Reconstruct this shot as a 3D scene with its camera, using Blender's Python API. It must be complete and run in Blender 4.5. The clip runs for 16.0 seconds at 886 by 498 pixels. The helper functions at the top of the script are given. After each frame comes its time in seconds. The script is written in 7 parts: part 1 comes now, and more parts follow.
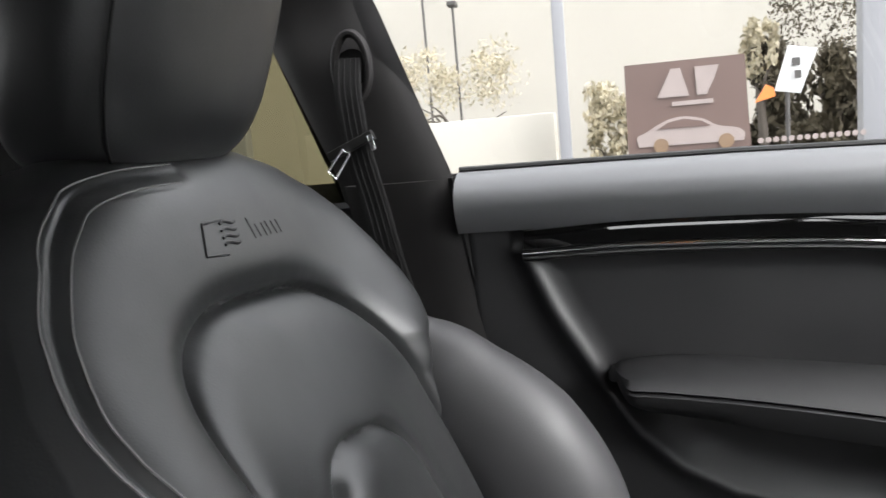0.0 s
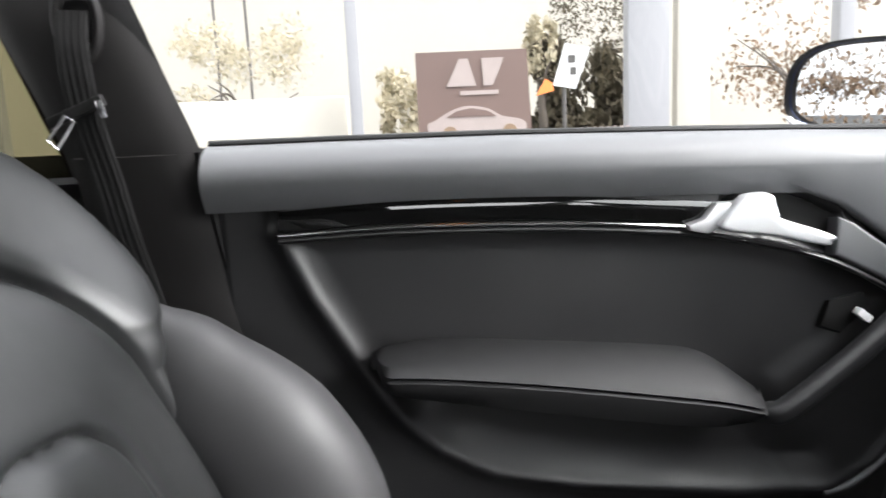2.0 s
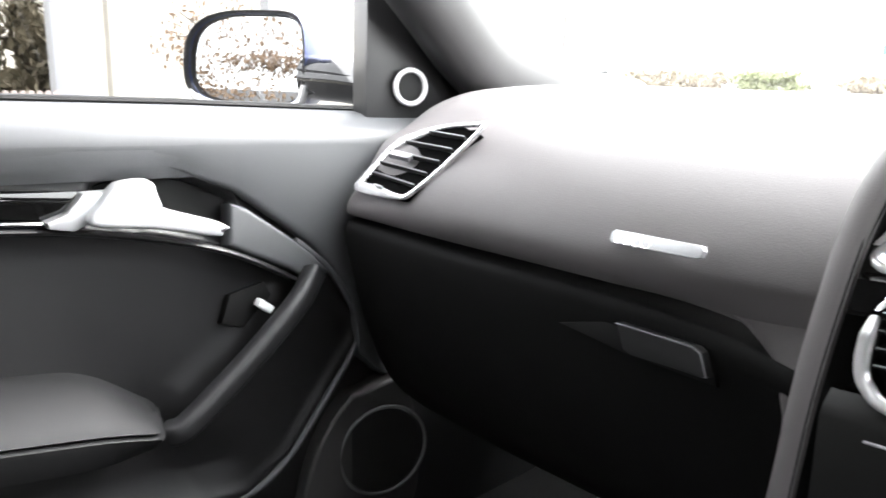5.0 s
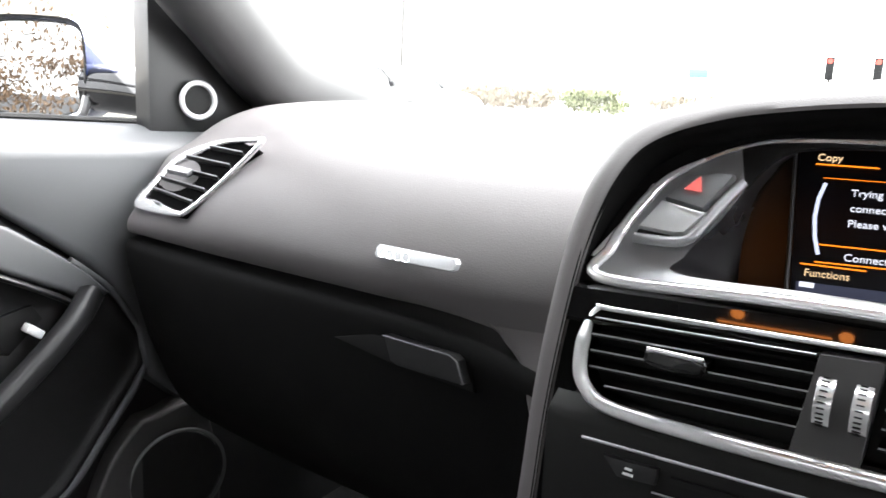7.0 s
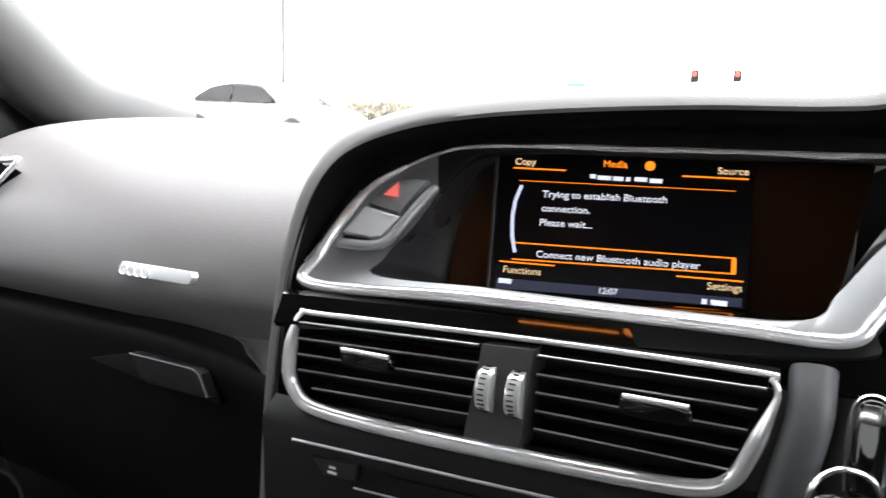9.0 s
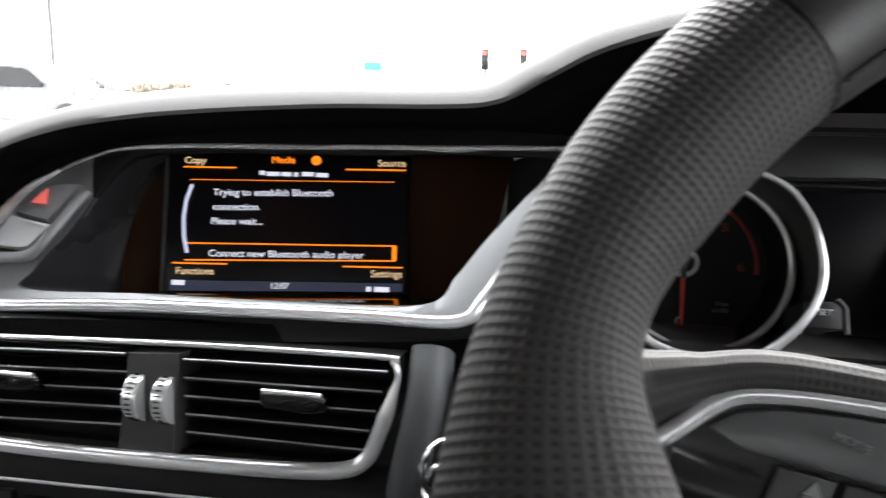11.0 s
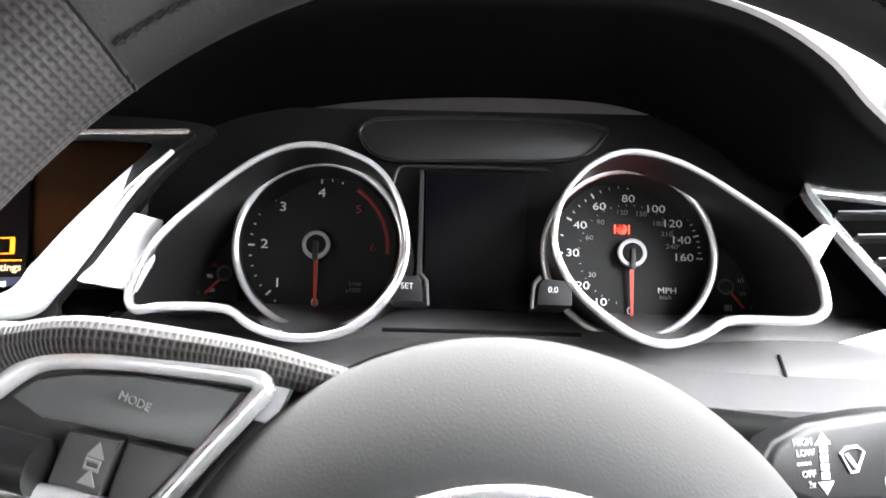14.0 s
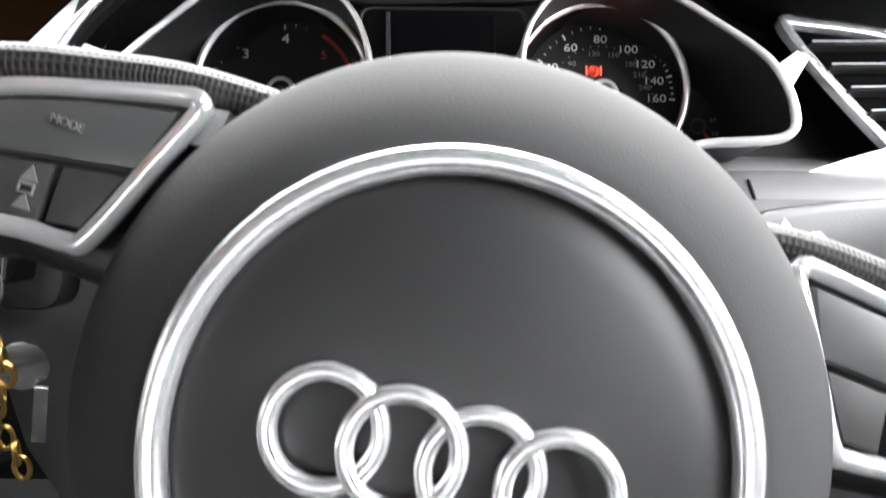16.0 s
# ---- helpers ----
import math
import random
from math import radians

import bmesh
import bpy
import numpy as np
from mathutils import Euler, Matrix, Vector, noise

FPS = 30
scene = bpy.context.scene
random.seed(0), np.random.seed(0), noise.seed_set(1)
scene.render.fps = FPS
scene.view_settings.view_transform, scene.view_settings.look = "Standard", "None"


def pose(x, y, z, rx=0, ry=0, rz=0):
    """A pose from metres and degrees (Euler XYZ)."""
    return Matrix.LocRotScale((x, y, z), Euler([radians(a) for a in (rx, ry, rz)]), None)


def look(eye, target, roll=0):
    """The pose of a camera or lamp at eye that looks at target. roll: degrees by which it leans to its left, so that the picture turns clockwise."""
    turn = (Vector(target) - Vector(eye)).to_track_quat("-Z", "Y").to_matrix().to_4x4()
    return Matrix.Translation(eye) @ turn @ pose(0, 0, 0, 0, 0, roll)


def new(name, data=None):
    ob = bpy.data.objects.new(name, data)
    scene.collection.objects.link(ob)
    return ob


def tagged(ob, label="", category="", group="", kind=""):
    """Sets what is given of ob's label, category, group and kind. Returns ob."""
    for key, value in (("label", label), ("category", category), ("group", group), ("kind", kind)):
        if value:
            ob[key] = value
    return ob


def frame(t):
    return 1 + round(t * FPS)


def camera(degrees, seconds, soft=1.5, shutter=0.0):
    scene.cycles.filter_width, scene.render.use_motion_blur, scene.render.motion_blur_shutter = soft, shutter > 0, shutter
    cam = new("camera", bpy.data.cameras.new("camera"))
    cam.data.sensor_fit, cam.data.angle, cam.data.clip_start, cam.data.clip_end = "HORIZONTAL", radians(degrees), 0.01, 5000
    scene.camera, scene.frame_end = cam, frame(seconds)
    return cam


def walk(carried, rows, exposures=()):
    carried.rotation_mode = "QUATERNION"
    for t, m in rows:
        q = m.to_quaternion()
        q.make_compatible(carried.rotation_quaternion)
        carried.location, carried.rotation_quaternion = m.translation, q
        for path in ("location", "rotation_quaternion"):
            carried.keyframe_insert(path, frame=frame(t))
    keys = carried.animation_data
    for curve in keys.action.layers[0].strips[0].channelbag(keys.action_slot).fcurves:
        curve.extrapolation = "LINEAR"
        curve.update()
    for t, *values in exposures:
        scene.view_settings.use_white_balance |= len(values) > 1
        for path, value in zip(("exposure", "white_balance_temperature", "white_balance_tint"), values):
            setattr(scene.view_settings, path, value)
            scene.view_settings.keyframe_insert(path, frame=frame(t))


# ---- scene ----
cam = camera(60.0, 16.0, shutter=0.5)
SKY, SUN, STOPS = 0.22, 2.4, 2.4
PATH = [
    (0, (0.139, -0.743, 0.996), (-1.805, -1.111, 0.701), -5.2),
    (0.5, (0.133, -0.741, 0.993), (-1.826, -1.005, 0.687), -4.4),
    (1, (0.124, -0.736, 0.99), (-1.845, -0.893, 0.675), -4.1),
    (1.5, (0.109, -0.729, 0.986), (-1.861, -0.709, 0.641), -3.0),
    (2, (0.089, -0.703, 0.982), (-1.871, -0.554, 0.614), -2.7),
    (2.5, (0.057, -0.676, 0.968), (-1.866, -0.321, 0.55), -2.2),
    (3, (0.019, -0.636, 0.976), (-1.831, -0.031, 0.515), -3.0),
    (3.5, (-0.006, -0.608, 0.977), (-1.769, 0.224, 0.529), -2.2),
    (4, (-0.02, -0.582, 0.979), (-1.672, 0.446, 0.517), -2.1),
    (4.5, (-0.019, -0.577, 0.977), (-1.544, 0.63, 0.512), -0.2),
    (7, (0.034, -0.542, 0.984), (-1.071, 1.074, 0.573), 2.9),
    (7.5, (0.049, -0.533, 0.982), (-1.009, 1.117, 0.587), 2.9),
    (8, (0.079, -0.523, 0.984), (-0.896, 1.18, 0.599), 2.8),
    (10.5, (0.196, -0.472, 0.992), (-0.398, 1.401, 0.619), 0.9),
    (11, (0.217, -0.475, 0.999), (-0.189, 1.443, 0.601), 1.1),
    (11.5, (0.255, -0.466, 0.996), (-0.098, 1.465, 0.616), 1.0),
    (12, (0.285, -0.468, 1.001), (0.045, 1.479, 0.612), 1.0),
    (12.5, (0.316, -0.461, 1.001), (0.154, 1.496, 0.62), 0.9),
    (13, (0.339, -0.457, 1.003), (0.247, 1.505, 0.625), 1.5),
    (13.5, (0.35, -0.456, 1.0), (0.289, 1.508, 0.628), 1.2),
    (14, (0.354, -0.461, 0.994), (0.301, 1.498, 0.597), 1.2),
    (14.5, (0.357, -0.463, 0.985), (0.317, 1.488, 0.546), 1.1),
    (15, (0.359, -0.464, 0.973), (0.332, 1.479, 0.499), 1.2),
    (15.5, (0.361, -0.464, 0.961), (0.343, 1.468, 0.448), 0.7),
    (16, (0.364, -0.467, 0.944), (0.352, 1.449, 0.37), 0.4),
]
walk(cam, [(t, look(eye, target, roll)) for t, eye, target, roll in PATH], [(0, STOPS + 0.08), (1.2, STOPS + 0.1), (2.0, STOPS + 0.35), (4.0, STOPS + 0.92), (8.0, STOPS + 0.8), (10.5, STOPS + 0.34), (12.0, STOPS + 0.75), (13.0, STOPS + 1.48), (14.0, STOPS + 1.96), (15.0, STOPS + 1.92), (16, STOPS + 1.46)])

# ---- light ----
world = bpy.data.worlds.new("sky")
scene.world = world
world.use_nodes = True
wn = world.node_tree
sky = wn.nodes.new("ShaderNodeTexSky")
sky.sky_type = "NISHITA"
sky.sun_disc = False
sky.sun_elevation, sky.sun_rotation = radians(40), radians(16)
sky.air_density, sky.dust_density, sky.ozone_density = 1.0, 6.0, 1.0
hsv = wn.nodes.new("ShaderNodeHueSaturation")
hsv.inputs["Saturation"].default_value = 0.18
wn.links.new(sky.outputs[0], hsv.inputs["Color"])
cloud = wn.nodes.new("ShaderNodeMix")
cloud.data_type = "RGBA"
cloud.inputs[0].default_value = 0.72
cloud.inputs[7].default_value = (8.0, 8.1, 8.3, 1)
wn.links.new(hsv.outputs[0], cloud.inputs[6])
wn.links.new(cloud.outputs[2], wn.nodes["Background"].inputs[0])
wn.nodes["Background"].inputs[1].default_value = SKY
sun = new("sun", bpy.data.lights.new("sun", "SUN"))
sun.data.energy, sun.data.angle, sun.data.color = SUN, radians(52), (1.0, 0.975, 0.985)
sun.matrix_world = look((2.4, 8.6, 8.4), (0, 0, 1))


# ---- materials ----
def nodes(name):
    m = bpy.data.materials.new(name)
    m.use_nodes = True
    return m, m.node_tree, m.node_tree.nodes["Principled BSDF"]


def surface(name, colour, rough=0.5, metal=0.0, grain=400.0, bump=0.0, vary=0.12, wear=0.08, coat=0.0, spec=0.5, blotch=9.0):
    """Colour and roughness that vary at two scales, with a fine relief."""
    m, t, p = nodes(name)
    co = t.nodes.new("ShaderNodeTexCoord")
    n1 = t.nodes.new("ShaderNodeTexNoise")
    n1.inputs["Scale"].default_value, n1.inputs["Detail"].default_value = blotch, 5
    n2 = t.nodes.new("ShaderNodeTexNoise")
    n2.inputs["Scale"].default_value, n2.inputs["Detail"].default_value = grain, 3
    for n in (n1, n2):
        t.links.new(co.outputs["Object"], n.inputs["Vector"])
    mix = t.nodes.new("ShaderNodeMix")
    mix.data_type = "RGBA"
    lo = [c * (1 - vary) for c in colour]
    hi = [min(1, c * (1 + vary)) for c in colour]
    mix.inputs[6].default_value, mix.inputs[7].default_value = (*lo, 1), (*hi, 1)
    t.links.new(n1.outputs["Fac"], mix.inputs[0])
    t.links.new(mix.outputs[2], p.inputs["Base Color"])
    r = t.nodes.new("ShaderNodeMapRange")
    r.inputs["From Min"].default_value, r.inputs["From Max"].default_value = 0.3, 0.7
    r.inputs["To Min"].default_value, r.inputs["To Max"].default_value = max(0.01, rough - wear), min(1, rough + wear)
    t.links.new(n1.outputs["Fac"], r.inputs["Value"])
    t.links.new(r.outputs[0], p.inputs["Roughness"])
    p.inputs["Metallic"].default_value = metal
    p.inputs["Coat Weight"].default_value = coat
    p.inputs["Coat Roughness"].default_value = 0.04
    p.inputs["Specular IOR Level"].default_value = spec
    if bump:
        b = t.nodes.new("ShaderNodeBump")
        b.inputs["Strength"].default_value, b.inputs["Distance"].default_value = bump, 0.0006
        t.links.new(n2.outputs["Fac"], b.inputs["Height"])
        t.links.new(b.outputs[0], p.inputs["Normal"])
    return m


def hide(name, colour, rough, cells, depth, spec=0.5):
    """Leather or grained vinyl: a skin of small cells over soft creases."""
    m = surface(name, colour, rough, grain=60, bump=0.0, spec=spec)
    t = m.node_tree
    p = t.nodes["Principled BSDF"]
    co = t.nodes.new("ShaderNodeTexCoord")
    v = t.nodes.new("ShaderNodeTexVoronoi")
    v.feature = "DISTANCE_TO_EDGE"
    v.inputs["Scale"].default_value = cells
    n = t.nodes.new("ShaderNodeTexNoise")
    n.inputs["Scale"].default_value, n.inputs["Detail"].default_value = 14, 4
    add = t.nodes.new("ShaderNodeMath")
    add.operation = "MULTIPLY_ADD"
    add.inputs[1].default_value = 0.25
    for a in (v, n):
        t.links.new(co.outputs["Object"], a.inputs["Vector"])
    t.links.new(v.outputs["Distance"], add.inputs[0])
    t.links.new(n.outputs["Fac"], add.inputs[2])
    b = t.nodes.new("ShaderNodeBump")
    b.inputs["Strength"].default_value, b.inputs["Distance"].default_value = depth, 0.002
    t.links.new(add.outputs[0], b.inputs["Height"])
    t.links.new(b.outputs[0], p.inputs["Normal"])
    return m


def glow(name, colour, strength):
    m, t, p = nodes(name)
    p.inputs["Base Color"].default_value = (0.01, 0.01, 0.01, 1)
    p.inputs["Emission Color"].default_value = (*colour, 1)
    p.inputs["Emission Strength"].default_value = strength
    p.inputs["Roughness"].default_value = 0.4
    return m


def pane_material(name, tint, gloss_rough=0.01):
    m, t, p = nodes(name)
    t.nodes.remove(p)
    out = t.nodes["Material Output"]
    tr = t.nodes.new("ShaderNodeBsdfTransparent")
    tr.inputs[0].default_value = (*tint, 1)
    gl = t.nodes.new("ShaderNodeBsdfGlossy")
    gl.inputs["Roughness"].default_value = gloss_rough
    lw = t.nodes.new("ShaderNodeLayerWeight")
    pw = t.nodes.new("ShaderNodeMath")
    pw.operation, pw.inputs[1].default_value = "POWER", 4.0
    t.links.new(lw.outputs["Facing"], pw.inputs[0])
    fr = t.nodes.new("ShaderNodeMath")
    fr.operation, fr.inputs[1].default_value, fr.inputs[2].default_value = "MULTIPLY_ADD", 0.5, 0.035
    t.links.new(pw.outputs[0], fr.inputs[0])
    mix = t.nodes.new("ShaderNodeMixShader")
    t.links.new(fr.outputs[0], mix.inputs[0])
    t.links.new(tr.outputs[0], mix.inputs[1])
    t.links.new(gl.outputs[0], mix.inputs[2])
    t.links.new(mix.outputs[0], out.inputs[0])
    return m


def grip_material():
    """Perforated leather: rows of small pits laid out along the rim."""
    m = surface("perforated_leather", (0.044, 0.0412, 0.0402), 0.66, grain=300, spec=0.26)
    t = m.node_tree
    p = t.nodes["Principled BSDF"]
    uv = t.nodes.new("ShaderNodeUVMap")
    v = t.nodes.new("ShaderNodeTexVoronoi")
    v.voronoi_dimensions = "2D"
    v.inputs["Scale"].default_value, v.inputs["Randomness"].default_value = 1.0, 0.0
    r = t.nodes.new("ShaderNodeMapRange")
    r.inputs["From Max"].default_value = 0.6
    b = t.nodes.new("ShaderNodeBump")
    b.inputs["Strength"].default_value, b.inputs["Distance"].default_value = 0.42, 0.0009
    t.links.new(uv.outputs[0], v.inputs["Vector"])
    t.links.new(v.outputs["Distance"], r.inputs["Value"])
    xyz = t.nodes.new("ShaderNodeSeparateXYZ")
    t.links.new(uv.outputs[0], xyz.inputs[0])
    turn = t.nodes.new("ShaderNodeMath")
    turn.operation, turn.inputs[1].default_value = "MULTIPLY", 2 * math.pi
    t.links.new(xyz.outputs[0], turn.inputs[0])
    rib = t.nodes.new("ShaderNodeMath")
    rib.operation = "SINE"
    t.links.new(turn.outputs[0], rib.inputs[0])
    mixed = t.nodes.new("ShaderNodeMath")
    mixed.operation, mixed.inputs[1].default_value = "MULTIPLY_ADD", 0.16
    t.links.new(rib.outputs[0], mixed.inputs[0])
    t.links.new(r.outputs[0], mixed.inputs[2])
    t.links.new(mixed.outputs[0], b.inputs["Height"])
    t.links.new(b.outputs[0], p.inputs["Normal"])
    # Shade inside the pits is multiplied into the base colour.
    pit_shade = t.nodes.new("ShaderNodeMapRange")
    pit_shade.inputs["From Min"].default_value, pit_shade.inputs["From Max"].default_value = 0.12, 0.34
    pit_shade.inputs["To Min"].default_value, pit_shade.inputs["To Max"].default_value = 0.35, 1.0
    t.links.new(v.outputs["Distance"], pit_shade.inputs["Value"])
    pits = t.nodes.new("ShaderNodeVectorMath")
    pits.operation = "MULTIPLY"
    t.links.new(p.inputs["Base Color"].links[0].from_socket, pits.inputs[0])
    t.links.new(pit_shade.outputs[0], pits.inputs[1])
    t.links.new(pits.outputs[0], p.inputs["Base Color"])
    return m


LEATHER = hide("black_leather", (0.0095, 0.0102, 0.0107), 0.40, 420, 0.18, 0.62)
RIM_HIDE = hide("smooth_rim_leather", (0.019, 0.0178, 0.0174), 0.48, 520, 0.20, 0.40)
SIDE_HIDE = hide("side_leather", (0.030, 0.0300, 0.0315), 0.56, 420, 0.16, 0.42)
SOFT = hide("soft_dash_vinyl", (0.100, 0.093, 0.094), 0.52, 520, 0.30, 0.34)
SILL = hide("soft_door_vinyl", (0.084, 0.086, 0.090), 0.50, 520, 0.16, 0.4)
DOOR_HIDE = hide("door_insert_leather", (0.0105, 0.0104, 0.0112), 0.45, 420, 0.16, 0.45)
# Corner vents are closed by a flat sheet; this black is their inner shade.
DUCT_SHADE = surface("duct_shade_black", (0.002, 0.002, 0.002), 1.0, spec=0.02)
ARM_HIDE = hide("armrest_leather", (0.0085, 0.0086, 0.0092), 0.56, 420, 0.18, 0.34)
PLASTIC = surface("black_plastic", (0.013, 0.013, 0.0135), 0.40, grain=900, bump=0.10)
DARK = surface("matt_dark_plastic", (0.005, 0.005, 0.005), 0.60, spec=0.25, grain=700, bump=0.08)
PIANO = surface("piano_black", (0.003, 0.003, 0.003), 0.03, wear=0.01, coat=0.3)
CHARCOAL = surface("charcoal_satin", (0.022, 0.022, 0.0245), 0.32, grain=900, bump=0.03)
CHROME = surface("chrome", (0.82, 0.82, 0.83), 0.17, 1.0, wear=0.05, vary=0.03)
ALU = surface("bright_satin_metal", (0.90, 0.90, 0.91), 0.23, 0.78, wear=0.03, vary=0.03, grain=1500, bump=0.008)
RING = surface("polished_silver_ring", (0.93, 0.93, 0.935), 0.18, 0.66, wear=0.05, vary=0.03)
HUB = hide("soft_hub_skin", (0.053, 0.0535, 0.0535), 0.95, 700, 0.12, 0.08)
KEY_GREY = surface("satin_key_grey", (0.085, 0.087, 0.087), 0.34, grain=900, bump=0.05)
HOOD_SHADE = surface("hood_shade_black", (0.0035, 0.0035, 0.0035), 0.9, spec=0.08, grain=700, bump=0.08)
# Dark plastic; the near-black also carries the shade under the dash pad.
LID_SHADED = surface("shaded_lid_plastic", (0.0045, 0.0045, 0.0045), 0.7, grain=900, bump=0.15, spec=0.10)
LEDGE = surface("dark_grey_ledge", (0.115, 0.112, 0.113), 0.5, grain=900, bump=0.12)
# Brown puts the amber screen's reflection into the recess panel's colour.
AMBER_BROWN = surface("amber_reflection_brown", (0.032, 0.0140, 0.0062), 0.22, wear=0.03)
CAP = surface("satin_cap_plastic", (0.024, 0.024, 0.0242), 0.42, grain=900, bump=0.05)
BEZEL = surface("silver_satin_bezel", (0.30, 0.30, 0.308), 0.46, 0.75, wear=0.05, vary=0.04, grain=1500, bump=0.01)
# Silver trim paint; its near-white also paints reflections and a glint.
BRIGHT = surface("bright_silver_and_glare", (0.93, 0.93, 0.94), 0.30, 0.15, vary=0.04)
SWITCH = surface("satin_switch_grey", (0.17, 0.17, 0.175), 0.35, 0.2, grain=900, bump=0.05)
SWITCH_PALE = surface("pale_switch_grey", (0.52, 0.52, 0.525), 0.35, 0.3, grain=900, bump=0.05)
SATIN = surface("satin_silver", (0.46, 0.47, 0.48), 0.45, 0.6, wear=0.05, vary=0.04, grain=1500, bump=0.03)
GREY_PLASTIC = surface("grey_plastic", (0.055, 0.054, 0.054), 0.45, grain=900, bump=0.08)
PILLAR = surface("dark_pillar_cloth", (0.0075, 0.0070, 0.0070), 0.72, grain=1100, bump=0.25, spec=0.18)
CARPET = surface("carpet", (0.006, 0.006, 0.006), 0.95, grain=800, bump=0.8)
HEADLINER = surface("headliner_cloth", (0.035, 0.034, 0.034), 0.95, grain=900, bump=0.4)
WEBBING = surface("belt_webbing", (0.009, 0.009, 0.009), 0.8, grain=1500, bump=0.5, spec=0.2)
DIAL = surface("dial_face", (0.006, 0.006, 0.0063), 0.55, spec=0.3, grain=1200, bump=0.03)
PRINT = surface("white_print", (0.85, 0.85, 0.85), 0.5)
PRINT_DIM = surface("grey_print", (0.22, 0.22, 0.22), 0.5)
RED = surface("red_needle", (0.75, 0.06, 0.03), 0.4)
RED_DARK = surface("red_print", (0.28, 0.015, 0.012), 0.5)
THREAD = surface("grey_thread", (0.13, 0.13, 0.13), 0.8)
GRIP = grip_material()
TINTED = pane_material("tinted_side_glass", (0.385, 0.390, 0.396))
REAR_TINT = pane_material("rear_privacy_glass", (0.26, 0.26, 0.255))
PRIVACY = pane_material("privacy_glass", (0.085, 0.080, 0.052))
GLASS = pane_material("window_glass", (0.93, 0.95, 0.94))
MIRROR = surface("mirror_silver", (0.44, 0.45, 0.45), 0.01, 1.0, wear=0.0, vary=0.0)
SCREEN = surface("screen_glass", (0.003, 0.003, 0.005), 0.30, wear=0.02, spec=0.3)
AMBER = glow("amber_backlight", (1.0, 0.24, 0.012), 0.21)
CREAM_TEXT = glow("cream_text", (1.0, 0.70, 0.40), 0.13)
WHITE_TEXT = glow("white_text", (0.85, 0.88, 1.0), 0.14)
BLUE_BAR = glow("blue_status_bar", (0.035, 0.040, 0.07), 0.12)
LED = glow("amber_light", (1.0, 0.30, 0.06), 1.0)
RED_LAMP = glow("red_warning_lamp", (1.0, 0.075, 0.04), 0.20)


# ---- mesh helpers ----
def thing(name, base, label, category, group="", kind=""):
    ob = new(name)
    ob.location = base
    ob.empty_display_size = 0.02
    return tagged(ob, label, category, group, kind)


def base_of(ob):
    p = Vector((0, 0, 0))
    while ob:
        p += Vector(ob.location)
        ob = ob.parent
    return p


def part(name, bm, material, parent=None, label="", smooth=True, mats=()):
    """Links a bmesh, drawn in world metres, as one mesh object under its thing."""
    bmesh.ops.recalc_face_normals(bm, faces=bm.faces)
    me = bpy.data.meshes.new(name)
    bm.to_mesh(me)
    bm.free()
    me.materials.append(material)
    for m in mats:
        me.materials.append(m)
    if smooth:
        me.polygons.foreach_set("use_smooth", [True] * len(me.polygons))
        me.set_sharp_from_angle(angle=radians(42))
    ob = new(name, me)
    if parent:
        ob.parent = parent
        me.transform(Matrix.Translation(-base_of(parent)))
    return tagged(ob, label)


def setting(ob, label, category):
    return tagged(ob, label, category, kind="structure")


def spline(pts, n, closed=False):
    """n points along a smooth curve through pts."""
    p = np.array(pts, float)
    k = len(p)
    if closed:
        idx = np.arange(n) / n * k
        q = lambda i: p[i % k]
    else:
        idx = np.linspace(0, k - 1, n)
        ext = np.vstack([2 * p[0] - p[1], p, 2 * p[-1] - p[-2]])
        q = lambda i: ext[np.clip(i + 1, 0, k + 1)]
    i = np.floor(idx).astype(int)
    if not closed:
        i = np.minimum(i, k - 2)
    f = (idx - i)[:, None]
    a, b, c, d = q(i - 1), q(i), q(i + 1), q(i + 2)
    return 0.5 * (2 * b + (c - a) * f + (2 * a - 5 * b + 4 * c - d) * f**2 + (3 * b - a - 3 * c + d) * f**3)


def grid(rows, closed_u=False, closed_v=False, caps=False, uv=None):
    """A skin over rows of points (nu x nv x 3)."""
    g = np.asarray(rows, float)
    nu, nv = g.shape[:2]
    bm = bmesh.new()
    vs = [[bm.verts.new(g[i, j]) for j in range(nv)] for i in range(nu)]
    lay = bm.loops.layers.uv.new("UVMap") if uv else None
    for i in range(nu if closed_u else nu - 1):
        for j in range(nv if closed_v else nv - 1):
            quad = [(i, j), (i + 1, j), (i + 1, j + 1), (i, j + 1)]
            try:
                f = bm.faces.new([vs[a % nu][b % nv] for a, b in quad])
            except ValueError:
                continue
            if uv:
                for loop, (a, b) in zip(f.loops, quad):
                    loop[lay].uv = (a / nu * uv[0], b / nv * uv[1])
    if caps and closed_v:
        for row in (vs[0], vs[-1]):
            try:
                bm.faces.new(row)
            except ValueError:
                pass
    return bm


def thick(bm, depth, out):
    """Gives a sheet depth behind the side that faces 'out'."""
    bmesh.ops.recalc_face_normals(bm, faces=bm.faces)
    o = Vector(out)
    if sum(f.normal.dot(o) * f.calc_area() for f in bm.faces) < 0:
        bmesh.ops.reverse_faces(bm, faces=bm.faces[:])
    bm.normal_update()
    faces = bm.faces[:]
    rim = [e for e in bm.edges if e.is_boundary]
    back = {v: bm.verts.new(v.co - v.normal * depth) for v in bm.verts[:]}
    for f in faces:
        bm.faces.new([back[v] for v in reversed(f.verts)])
    for e in rim:
        a, b = e.verts
        bm.faces.new((a, b, back[b], back[a]))
    return bm


